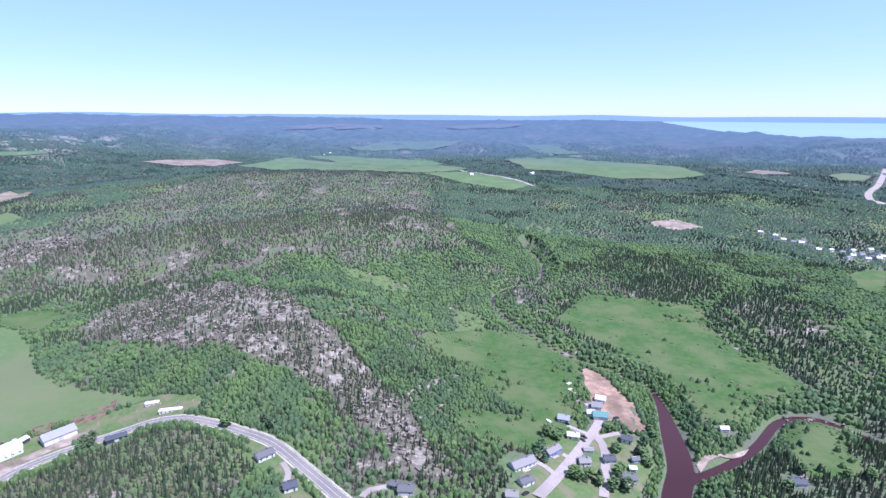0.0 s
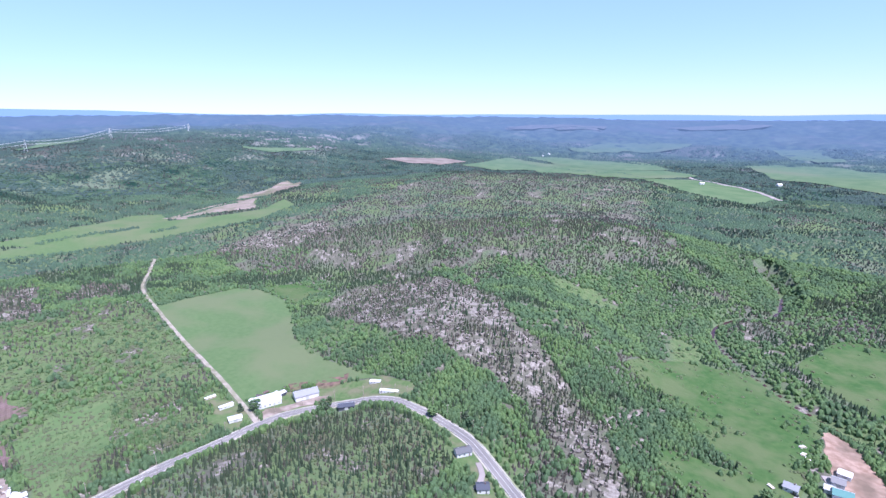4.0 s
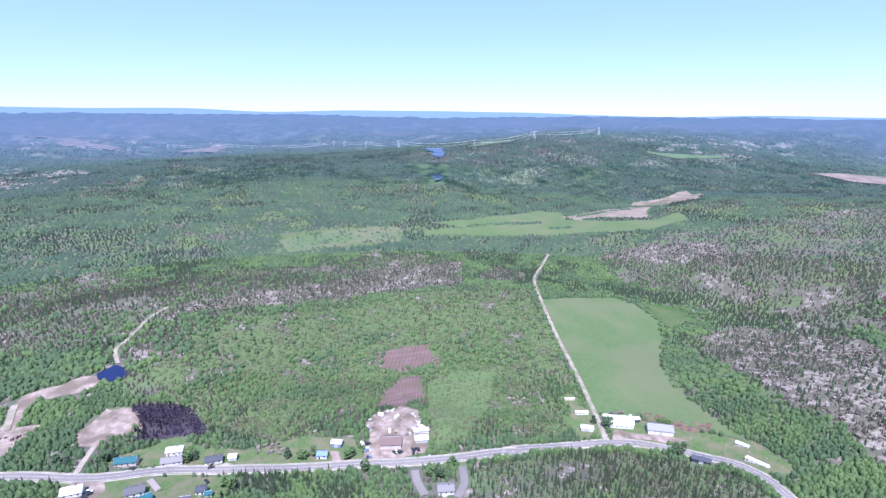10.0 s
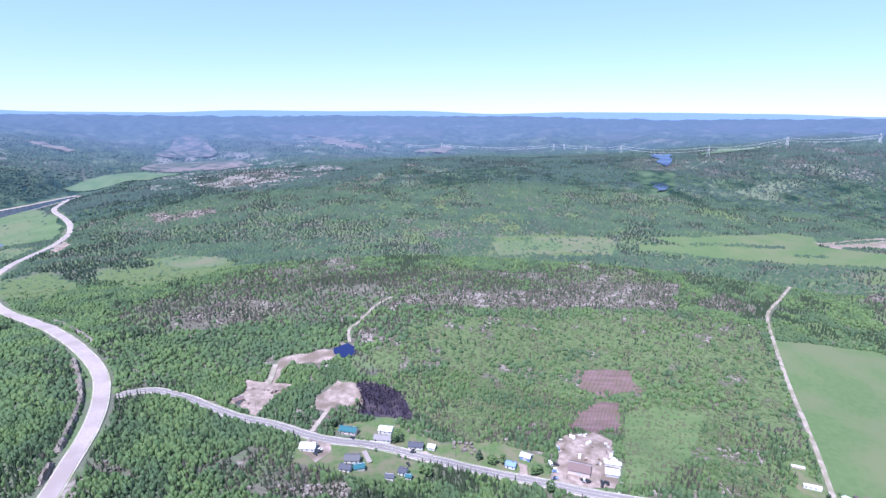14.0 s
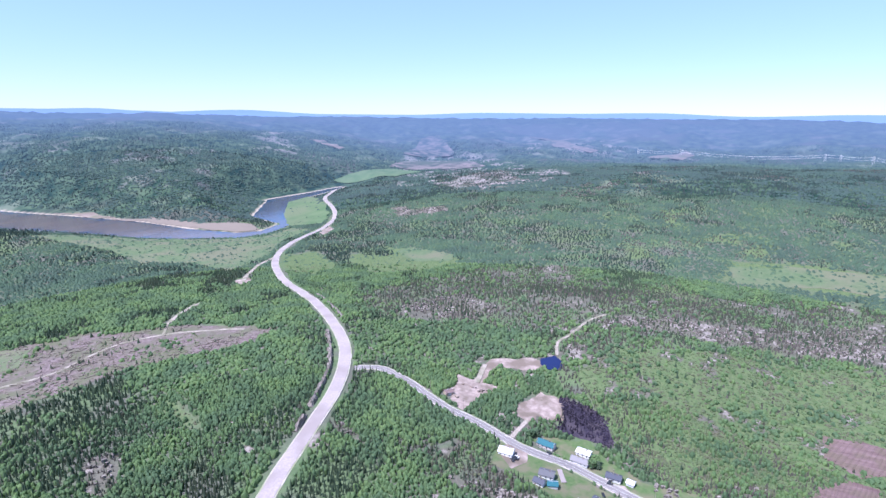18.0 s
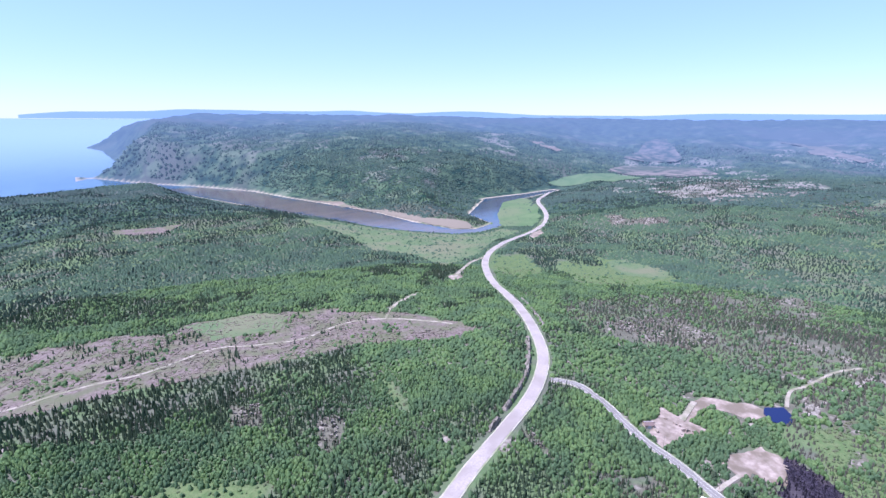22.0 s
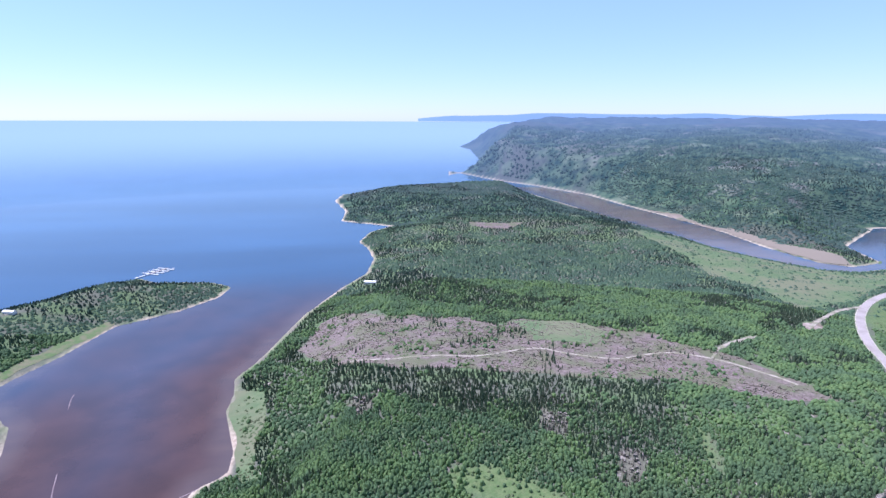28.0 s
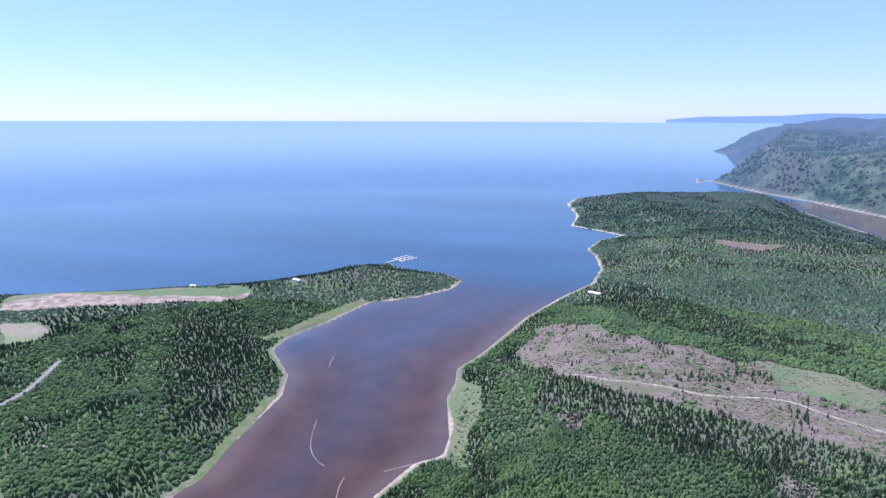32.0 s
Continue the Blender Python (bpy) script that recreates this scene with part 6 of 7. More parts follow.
# rows in the sown strip, running away from the road
row_out, row_side = np.meshgrid(np.arange(200, 520, 1.3), np.arange(-70, 80, 3.4))
row_out, row_side = row_out.ravel(), row_side.ravel()
bear = radians(63)
x = -row_out * math.sin(bear) + row_side * math.cos(bear) + 0.3 * rough(row_out, row_side, 5, 95)
y = row_out * math.cos(bear) + row_side * math.sin(bear) + 0.3 * rough(row_out, row_side, 5, 96)
keep = inside(x, y, CROP_STRIP) & (rough(x, y, 18, 97) > -0.5)
wood("crop_rows", x[keep], y[keep], CROWNS[2], 0.9, 0.8, M_SHRUB, "pale green rows of young crop")


# ridges thrown up by the plough
def furrows(outline, label, turn, gap=3.0):
    o = np.array(outline)
    mid = o.mean(0)
    u, w = np.array([math.cos(turn), math.sin(turn)]), np.array([-math.sin(turn), math.cos(turn)])
    vs, fs = [], []
    for k in np.arange(-45, 45, gap):
        t = np.arange(-60, 60, 2.5)
        c = mid + np.outer(t, u) + np.outer(k + 0.5 * rough(t, t * 0 + k, 9, 77), w)
        keep = inside(c[:, 0], c[:, 1], outline)
        lie = height(c[:, 0], c[:, 1]) + 0.3 if keep.any() else None
        for i in range(len(t) - 1):
            if keep[i] and keep[i + 1]:
                b = len(vs)
                for q, z in ((c[i], lie[i]), (c[i + 1], lie[i + 1])):
                    for side, up in ((-0.9, 0.02), (0.0, 0.55), (0.9, 0.02)):
                        p = q + w * side
                        vs.append((p[0], p[1], z + up))
                fs += [(b, b + 1, b + 4, b + 3), (b + 1, b + 2, b + 5, b + 4)]
    tagged(sheet("furrows", vs, fs, M_EARTH), label, "furrows", kind="stuff")


furrows(RED_EARTH, "reddish furrow ridges of ploughed earth", radians(155))
furrows(RED_EARTH_2, "reddish furrow ridges of ploughed earth", radians(150), 4.0)


# ---- things ----
def part(name, bm, material, parent=None, label=""):
    """Links a bmesh as one mesh object."""
    me = bpy.data.meshes.new(name)
    bm.to_mesh(me)
    bm.free()
    me.materials.append(material)
    ob = new(name, me)
    ob.parent = parent
    return tagged(ob, label)


def box(bm, x0, y0, z0, x1, y1, z1):
    m = Matrix.Translation(((x0 + x1) / 2, (y0 + y1) / 2, (z0 + z1) / 2)) @ Matrix.Diagonal((x1 - x0, y1 - y0, z1 - z0, 1))
    bmesh.ops.create_cube(bm, size=1.0, matrix=m)
    return bm


def block(*sizes):
    return box(bmesh.new(), *sizes)


def rod(bm, a, b, r, sides=6, r2=None):
    a, b = Vector(a), Vector(b)
    m = Matrix.Translation((a + b) / 2) @ (b - a).to_track_quat("Z", "Y").to_matrix().to_4x4()
    bmesh.ops.create_cone(bm, cap_ends=True, segments=sides, radius1=r, radius2=r if r2 is None else r2, depth=(b - a).length, matrix=m)
    return bm


def prism(points, length):
    """A profile in y and z drawn out along x."""
    bm = bmesh.new()
    a = [bm.verts.new((-length / 2, y, z)) for y, z in points]
    b = [bm.verts.new((length / 2, y, z)) for y, z in points]
    bm.faces.new(a[::-1])
    bm.faces.new(b)
    for i in range(len(a)):
        j = (i + 1) % len(a)
        bm.faces.new((a[i], a[j], b[j], b[i]))
    return bm


def empty_at(name, x, y, turn, z=None):
    ob = new(name)
    ob.empty_display_size = 0.5
    ob.matrix_world = pose(x, y, float(height(x, y)) if z is None else z, 0, 0, turn)
    return ob


def lowest(x, y, reach):
    a = np.linspace(0, 6.283, 9)
    return float(np.min(height(x + reach * np.cos(a), y + reach * np.sin(a)))) - 0.2


WORDS = {"white": "white", "pale": "pale grey", "pink": "pinkish", "blue": "blue", "grey": "grey", "lilac": "bluish grey", "slate": "slate blue", "dark": "dark", "teal": "teal", "green": "green", "brown": "brown", "tan": "tan"}


def window(thing, x, y, z, wide, tall, facing):
    """A framed window on the wall that faces -1 or 1 along y."""
    d = 0.06 * facing
    frame_ = part("window", block(x - wide / 2, y, z, x + wide / 2, y + d, z + tall), PAINT["white"], thing, "white window frame")
    part("pane", block(x - wide / 2 + 0.08, y, z + 0.08, x + wide / 2 - 0.08, y + d * 1.3, z + tall - 0.08), M_GLASS, frame_)
    part("sill", block(x - wide / 2 - 0.08, y, z - 0.08, x + wide / 2 + 0.08, y + d * 2.5, z), PAINT["white"], frame_)


def gable_roof(length, depth, wall, rise, over=0.5, thick=0.22):
    h, w = wall + rise, depth / 2 + over
    drop = rise * over / (depth / 2)
    return prism([(-w, wall - drop), (-w, wall - drop + thick), (0, h + thick), (w, wall - drop + thick), (w, wall - drop), (0, h)], length + 2 * over)


def house(x, y, turn, length, depth, wall, roof, paint, group, seed, name="house"):
    g = random.Random(seed)
    rise = depth * g.choice((0.2, 0.25, 0.3))
    z0 = lowest(x, y, max(length, depth) / 2)
    thing = tagged(empty_at(name, x, y, turn, z0), f"{WORDS[paint]}-walled {name.replace('_', ' ')} with a {WORDS[roof]} gable roof on a grassy lot", name.replace("_", " "), group)
    base = float(height(x, y)) - z0 + 0.35
    part("foundation", block(-length / 2 + 0.05, -depth / 2 + 0.05, -0.6, length / 2 - 0.05, depth / 2 - 0.05, base), PAINT["grey"], thing, "grey concrete base")
    top = base + wall
    part("wall", prism([(-depth / 2, base), (depth / 2, base), (depth / 2, top), (0, top + rise), (-depth / 2, top)], length), PAINT[paint], thing)
    part("roof", gable_roof(length, depth, top, rise), PAINT[roof], thing, f"{WORDS[roof]} roof")
    if name == "house":
        spots = max(2, int(length / 3.2))
        for side in (-1, 1):
            door_at = g.randrange(spots)
            for k in range(spots):
                wx = -length / 2 + length * (k + 0.5) / spots
                if k == door_at:
                    door = part("door", block(wx - 0.48, side * depth / 2, base, wx + 0.48, side * (depth / 2 + 0.07), base + 2.05), PAINT[g.choice(("dark", "white", "brown"))], thing, "entrance door")
                    part("handle", block(wx + 0.3, side * (depth / 2 + 0.07), base + 0.95, wx + 0.4, side * (depth / 2 + 0.12), base + 1.05), M_STEEL, door)
                else:
                    window(thing, wx, side * depth / 2, base + 0.95, 1.25, 1.15, side)
        part("chimney", block(length * 0.2 - 0.4, -0.4, top + rise * 0.6, length * 0.2 + 0.4, 0.4, top + rise + 0.9), PAINT["brown"], thing, "brick chimney")
        side = g.choice((-1, 1))
        deck = part("porch", block(-length * 0.3, side * depth / 2, base - 0.25, length * 0.15, side * (depth / 2 + 2.2), base - 0.1), M_TIMBER, thing, "timber porch")
        for px in (-length * 0.3 + 0.1, length * 0.15 - 0.1):
            part("post", block(px - 0.07, side * (depth / 2 + 2.1) - 0.07, base - 0.9, px + 0.07, side * (depth / 2 + 2.1) + 0.07, base + 0.9), PAINT["white"], deck)
        part("railing", block(-length * 0.3, side * (depth / 2 + 2.1) - 0.04, base + 0.8, length * 0.15, side * (depth / 2 + 2.1) + 0.04, base + 0.9), PAINT["white"], deck)
        for k in (0.25, -0.25):
            part("roof_vent", block(length * k - 0.25, depth * 0.2, top + rise * 0.5, length * k + 0.25, depth * 0.2 + 0.4, top + rise * 0.75), M_STEEL, thing)
    else:
        part("door", block(-min(1.4, length * 0.3), -depth / 2 - 0.07, base, min(1.4, length * 0.3), -depth / 2, base + wall * 0.85), PAINT["pale"], thing, "wide shed door")
        part("door", block(-min(1.2, length * 0.3), depth / 2, base, min(1.2, length * 0.3), depth / 2 + 0.07, base + wall * 0.85), PAINT["dark"], thing, "dark opening")
        part("ridge_cap", block(-length / 2 - 0.5, -0.15, top + rise + 0.2, length / 2 + 0.5, 0.15, top + rise + 0.3), M_STEEL, thing)
    return thing


def trailer(x, y, turn, length, depth, wall, roof, paint, group, seed):
    z0 = lowest(x, y, length / 2)
    thing = tagged(empty_at("mobile_home", x, y, turn, z0), f"long {WORDS[paint]} mobile home with a low {WORDS[roof]} roof", "mobile home", group)
    part("body", block(-length / 2, -depth / 2, 0.5, length / 2, depth / 2, 0.5 + wall), PAINT[paint], thing)
    part("roof", prism([(-depth / 2 - 0.15, 0.5 + wall), (depth / 2 + 0.15, 0.5 + wall), (depth / 2 + 0.15, 0.62 + wall), (0, 0.95 + wall), (-depth / 2 - 0.15, 0.62 + wall)], length + 0.3), PAINT[roof], thing)
    part("skirt", block(-length / 2 + 0.2, -depth / 2 + 0.2, -0.5, length / 2 - 0.2, depth / 2 - 0.2, 0.5), PAINT["grey"], thing)
    for side in (-1, 1):
        for k in range(int(length / 3)):
            window(thing, -length / 2 + 1.5 + 3 * k, side * depth / 2, 0.5 + wall * 0.4, 1.1, wall * 0.4, side)
    return thing


def quonset(x, y, turn, length, depth, wall, roof, paint, group, seed):
    """A barn with a rounded roof."""
    z0 = lowest(x, y, length / 2)
    thing = tagged(empty_at("barn", x, y, turn, z0), f"large {WORDS[paint]} barn with a rounded {WORDS[roof]} metal roof", "barn", group)
    base = float(height(x, y)) - z0 + 0.2
    n = 12
    arch = [(depth / 2 * math.cos(math.pi * i / n), base + wall + depth * 0.22 * math.sin(math.pi * i / n)) for i in range(n + 1)]
    part("wall", prism([(-depth / 2, -0.5), (depth / 2, -0.5)] + arch, length), PAINT[paint], thing)
    shell = [(q * 1.03, z + 0.15) for q, z in arch]
    part("roof", prism(shell + arch[::-1], length + 0.8), PAINT[roof], thing)
    for k in range(int(length / 2.4)):
        rib = -length / 2 + 1.2 + 2.4 * k
        bm = prism([(q * 1.04, z + 0.22) for q, z in arch] + shell[::-1], 0.12)
        bmesh.ops.translate(bm, verts=bm.verts, vec=(rib, 0, 0))
        part("roof_rib", bm, M_STEEL, thing)
    for side in (-1, 1):
        part("door", block(side * length / 2, -2, -0.3, side * (length / 2 + 0.1), 2, base + wall * 0.9), PAINT["dark"], thing, "dark sliding door")
        for k in range(5):
            window(thing, -length / 2 + length * (k + 0.5) / 5, side * depth / 2, base + 1.5, 1.4, 0.9, side)
    return thing


def car(x, y, turn, colour, seed):
    z = float(height(x, y)) + 0.35
    word = {"black": "dark", "blue": "blue", "white": "white", "red": "red"}[colour]
    thing = tagged(empty_at("car", x, y, turn, z), f"{word} parked car on a gravel drive", "car", "parked cars")
    part("body", prism([(-0.9, 0.35), (0.9, 0.35), (0.93, 0.7), (0.85, 0.95), (-0.85, 0.95), (-0.93, 0.7)], 4.5), PAINT[colour], thing)
    bm = block(-1.5, -0.75, 0.95, 1.0, 0.75, 1.5)
    for v in bm.verts:
        if v.co.z > 1.2:
            v.co.x *= 0.72
            v.co.y *= 0.85
    part("cabin", bm, M_GLASS, thing, "tinted glass cabin")
    part("roof", block(-1.1, -0.63, 1.48, 0.72, 0.63, 1.54), PAINT[colour], thing)
    for wx in (-1.4, 1.4):
        for wy in (-0.85, 0.85):
            wheel = part("wheel", rod(bmesh.new(), (wx, wy - 0.1, 0.33), (wx, wy + 0.1, 0.33), 0.33, 10), M_TYRE, thing)
            part("rim", rod(bmesh.new(), (wx, wy - 0.11, 0.33), (wx, wy + 0.11, 0.33), 0.18, 8), M_STEEL, wheel)
    for wy in (-0.6, 0.6):
        part("headlight", block(2.24, wy - 0.18, 0.65, 2.28, wy + 0.18, 0.8), PAINT["pale"], thing)
        part("tail_light", block(-2.28, wy - 0.18, 0.7, -2.24, wy + 0.18, 0.85), PAINT["red"], thing)
    return thing


def tree(x, y, tall, wide, spruce_like, seed):
    g = np.random.default_rng(seed)
    z = float(height(x, y))
    kind = "spruce" if spruce_like else "leafy"
    thing = tagged(empty_at("tree", x, y, float(g.uniform(0, 360)), z), f"{kind} yard tree with a full green crown", "tree", "yard trees")
    part("trunk", rod(bmesh.new(), (0, 0, -0.3), (0, 0, tall * 0.55), 0.2, 7, 0.08), M_BARK, thing, "grey-brown trunk")
    bm = bmesh.new()
    for i in range(4):
        a = g.uniform(0, 6.28)
        rod(bm, (0, 0, tall * 0.25 + 0.1 * i * tall), (math.cos(a) * wide * 0.6, math.sin(a) * wide * 0.6, tall * (0.45 + 0.1 * i)), 0.09, 5, 0.03)
    part("limbs", bm, M_BARK, thing)
    vs, fs, base = [], [], 0
    for i in range(70):
        if spruce_like:
            h = g.uniform(0.08, 1.0)
            rr = wide * (1 - h) * math.sqrt(g.uniform(0.3, 1))
        else:
            h = g.uniform(0.28, 1.0)
            rr = wide * math.sqrt(max(0.0, 1 - ((h - 0.6) / 0.42) ** 2)) * math.sqrt(g.uniform(0.15, 1))
        a, s = g.uniform(0, 6.28), wide * g.uniform(0.16, 0.34)
        v, f = crown(int(g.integers(0, 40)), 1)
        vs.append(v * s * (1, 1, 0.9) + (rr * math.cos(a), rr * math.sin(a), h * tall - s * 0.5))
        fs.append(f + base)
        base += len(v)
    sheet("crown", np.concatenate(vs), np.concatenate(fs), M_CONIFER if spruce_like else M_BROADLEAF, thing)
    return thing


seed = 100
for group, items in (("village houses", VILLAGE_HOUSES), ("houses at the bend", BEND_HOUSES), ("houses along the road", ROAD_HOUSES), ("far town houses", TOWN_HOUSES + TOWN_EDGE), ("cabins by the shore", SHORE_CABINS)):
    for b in items:
        seed += 1
        house(*b[:3], *(v * (0.86 if group == "village houses" else 0.94) for v in b[3:5]), *b[5:], group, seed)
for group, items, name in (("village sheds", VILLAGE_SHEDS, "shed"), ("farm sheds", FARM_SHEDS, "shed"), ("sheds along the road", ROAD_SHEDS, "shed"), ("workshops", SALVAGE_SHOP + YARD_SHOP, "workshop")):
    for b in items:
        seed += 1
        house(*b, group, seed, name)
for b in TRAILERS:
    seed += 1
    trailer(*b, "mobile homes at the farm", seed)
quonset(*FARM_BARNS[0], "farm barns", 1)
house(*FARM_BARNS[1], "farm barns", 77, "barn")
for k, c in enumerate(CARS + CARS_2):
    car(*c[:3], "black" if c[3] == "red" else c[3], k)
for k, (tx, ty) in enumerate(YARD_TREES + ROAD_TREES):
    gk = random.Random(k)
    tree(tx, ty, gk.uniform(6, 10), gk.uniform(2.4, 4.0), k % 4 == 3, k)

for k, (cx, cy) in enumerate(SALVAGE_CARS + PAD_CARS):
    car(cx, cy, (60, 75, 150, 160)[k % 4], ("black", "blue", "black", "white", "black", "black")[k % 6], 40 + k)

# sawn timber beside the sand lot
for k, (cx, cy) in enumerate(LUMBER):
    thing = tagged(empty_at("lumber_pile", cx, cy, 30 + 25 * k, float(height(cx, cy)) + 0.3), "low pile of pale sawn boards on the grass", "lumber", "lumber piles")
    for row in range(3):
        for q in range(5):
            part("board", block(-2.4 + 0.1 * row, -1.2 + 0.48 * q, 0.12 + 0.3 * row, 2.4 - 0.12 * q, -0.78 + 0.48 * q, 0.36 + 0.3 * row), PAINT["tan" if (row + q) % 3 else "white"], thing)
    for q in (-1.6, 1.6):
        part("bearer", block(q - 0.1, -1.3, -0.3, q + 0.1, 1.3, 0.12), M_TIMBER, thing)


# ---- rock blasted away beside the highway ----
def rock_cut(line, tall, label, seed):
    """A broken rock face along the road, sloping back into the land behind."""
    c = np.array(curve(line, 1.6))
    d = np.gradient(c, axis=0)
    d /= np.hypot(d[:, 0], d[:, 1])[:, None] + 1e-9
    nrm = np.column_stack([-d[:, 1], d[:, 0]])
    road = np.array(curve(HIGHWAY, 6.0))
    mid = c[len(c) // 2]
    near = road[np.argmin(np.hypot(*(road - mid).T))]
    side = -1.0 if np.dot(nrm[len(c) // 2], near - mid) > 0 else 1.0
    gap = from_line(c[:, 0], c[:, 1], HIGHWAY)
    c = c + nrm * side * np.maximum(7.6 - gap, 0)[:, None]
    g, n = np.random.default_rng(seed), len(c)
    fade = np.minimum(1, np.minimum(np.arange(n), np.arange(n)[::-1]) / 4 + 0.15)
    rows = []
    for out, up in ((0, -0.08), (0.4, 0.45), (0.7, 0.6), (1.1, 1.0), (2.6, 1.08), (6.5, -0.05)):
        q = c + nrm * side * (out + g.uniform(-0.4, 0.4, n) * (up > 0))[:, None]
        rows.append(np.column_stack([q, height(q[:, 0], q[:, 1]) + tall * fade * up * g.uniform(0.75, 1.25, n)]))
    f = [(k * n + i, (k + 1) * n + i, (k + 1) * n + i + 1, k * n + i + 1) for k in range(len(rows) - 1) for i in range(n - 1)]
    tagged(sheet("rock_cut", np.concatenate(rows), f if side > 0 else [q[::-1] for q in f], M_ROCK), label, "rock", "rock cuts")


rock_cut(CUT_EAST, 4.0, "broken granite face blasted beside the highway", 1)
rock_cut(CUT_EAST_2, 4.5, "broken granite face blasted beside the highway", 2)
rock_cut(CUT_WEST, 3.0, "pale granite bank above the highway", 3)

# scrap in the yard
SCRAP_KINDS = [("crate", "weathered timber crate among scrap", 1.6, 1.2, 1.1, "tan"), ("pallet", "white pallet of sheet metal among scrap", 3.2, 1.5, 0.6, "white"), ("tank", "pale rusty storage tank", 2.6, 1.3, 1.3, "pale"), ("wrecked_van", "white wrecked van without wheels", 4.6, 2.0, 2.1, "white"), ("scrap_pile", "brown heap of scrap metal", 3.0, 2.6, 1.2, "brown")]
for k, (sx, sy) in enumerate(SCRAP + SALVAGE_SCRAP):
    name, label, a, b, c, colour = SCRAP_KINDS[k % 5]
    gk = random.Random(900 + k)
    thing = tagged(empty_at(name, sx, sy, gk.uniform(0, 180), float(height(sx, sy)) + 0.3), label, name.replace("_", " "), "scrap in the yard")
    if name == "tank":
        part("shell", rod(bmesh.new(), (-a / 2, 0, b / 2 + 0.2), (a / 2, 0, b / 2 + 0.2), b / 2, 12), PAINT[colour], thing)
        for s in (-0.8, 0.8):
            part("cradle", block(s - 0.1, -0.5, 0, s + 0.1, 0.5, 0.4), M_STEEL, thing)
    elif name == "wrecked_van":
        part("body", prism([(-b / 2, 0.25), (b / 2, 0.25), (b / 2, 1.4), (b / 2 - 0.15, c), (-b / 2 + 0.15, c), (-b / 2, 1.4)], a), PAINT[colour], thing)
        part("windscreen", block(a / 2, -0.8, 1.2, a / 2 + 0.03, 0.8, 1.8), M_GLASS, thing)
        part("bumper", block(a / 2, -0.95, 0.3, a / 2 + 0.15, 0.95, 0.5), M_STEEL, thing)
    elif name == "scrap_pile":
        for i in range(7):
            q, w = gk.uniform(-1.1, 1.1), gk.uniform(-0.9, 0.9)
            part("plate", block(q - 0.7, w - 0.3, 0.0, q + 0.7, w + 0.3, 0.25 + gk.uniform(0.1, c)), PAINT[gk.choice(("brown", "tan", "grey", "white"))], thing)
    else:
        part("frame", block(-a / 2, -b / 2, 0, a / 2, b / 2, c * 0.85), PAINT[colour], thing)
        for i in range(4):
            q = -a / 2 + a * (i + 0.5) / 4
            part("slat", block(q - a * 0.1, -b / 2 - 0.03, c * 0.85, q + a * 0.1, b / 2 + 0.03, c * 0.85 + 0.05), PAINT["pale"], thing)

# wagons and machines beside the barns
for k, (wx_, wy_) in enumerate(WAGONS):
    thing = tagged(empty_at("farm_wagon", wx_, wy_, 25 + 50 * k, float(height(wx_, wy_)) + 0.25), "dark weathered farm wagon parked on gravel", "wagon", "wagons beside the barns")
    part("bed", block(-2.6, -1.1, 0.85, 2.6, 1.1, 1.05), M_TIMBER, thing)
    for side in (-1, 1):
        part("side_board", block(-2.6, side * 1.1 - 0.05, 1.05, 2.6, side * 1.1 + 0.05, 1.7), PAINT["brown" if k % 2 else "dark"], thing)
        for ax in (-1.7, 1.7):
            part("wheel", rod(bmesh.new(), (ax, side * 1.0 - 0.12, 0.45), (ax, side * 1.0 + 0.12, 0.45), 0.45, 12), M_TYRE, thing)
    part("load", block(-2.2, -0.9, 1.05, 2.0, 0.9, 1.5), PAINT["white" if k == 2 else "brown"], thing)
    part("drawbar", rod(bmesh.new(), (2.6, 0, 0.8), (4.2, 0, 0.4), 0.07, 6), M_STEEL, thing)
for k, (lx_, ly_) in enumerate(YARD_LOGS):
    thing = tagged(empty_at("log_pile", lx_, ly_, 40 + 20 * k, float(height(lx_, ly_)) + 0.3), "pile of pale peeled logs on gravel", "logs", "log piles in the yard")
    for row in range(3):
        for q in range(5 - row):
            part("log", rod(bmesh.new(), (-3.5, -1.2 + 0.55 * q + 0.27 * row, 0.28 + 0.46 * row), (3.4 - 0.2 * q, -1.2 + 0.55 * q + 0.27 * row, 0.28 + 0.46 * row), 0.27, 8, 0.22), M_LOG if (q + row) % 2 else M_TIMBER, thing)

# ---- poles and the power line ----
c = np.array(curve(OLD_ROAD, 44.0))
for k in range(1, len(c) - 1):
    d = c[k + 1] - c[k - 1]
    d /= np.hypot(*d)
    px, py = c[k] + np.array([-d[1], d[0]]) * 8.5
    thing = tagged(empty_at("utility_pole", px, py, math.degrees(math.atan2(d[1], d[0]))), "grey wooden utility pole beside the road", "utility pole", "poles along the road")
    part("pole", rod(bmesh.new(), (0, 0, -0.5), (0, 0, 9.5), 0.17, 8, 0.12), M_TIMBER, thing)
    part("crossarm", block(-0.08, -1.1, 8.7, 0.08, 1.1, 8.88), M_TIMBER, thing)
    for q in (-1.0, 0.0, 1.0):
        part("insulator", rod(bmesh.new(), (0, q, 8.88), (0, q, 9.1), 0.07, 6), PAINT["pale"], thing)


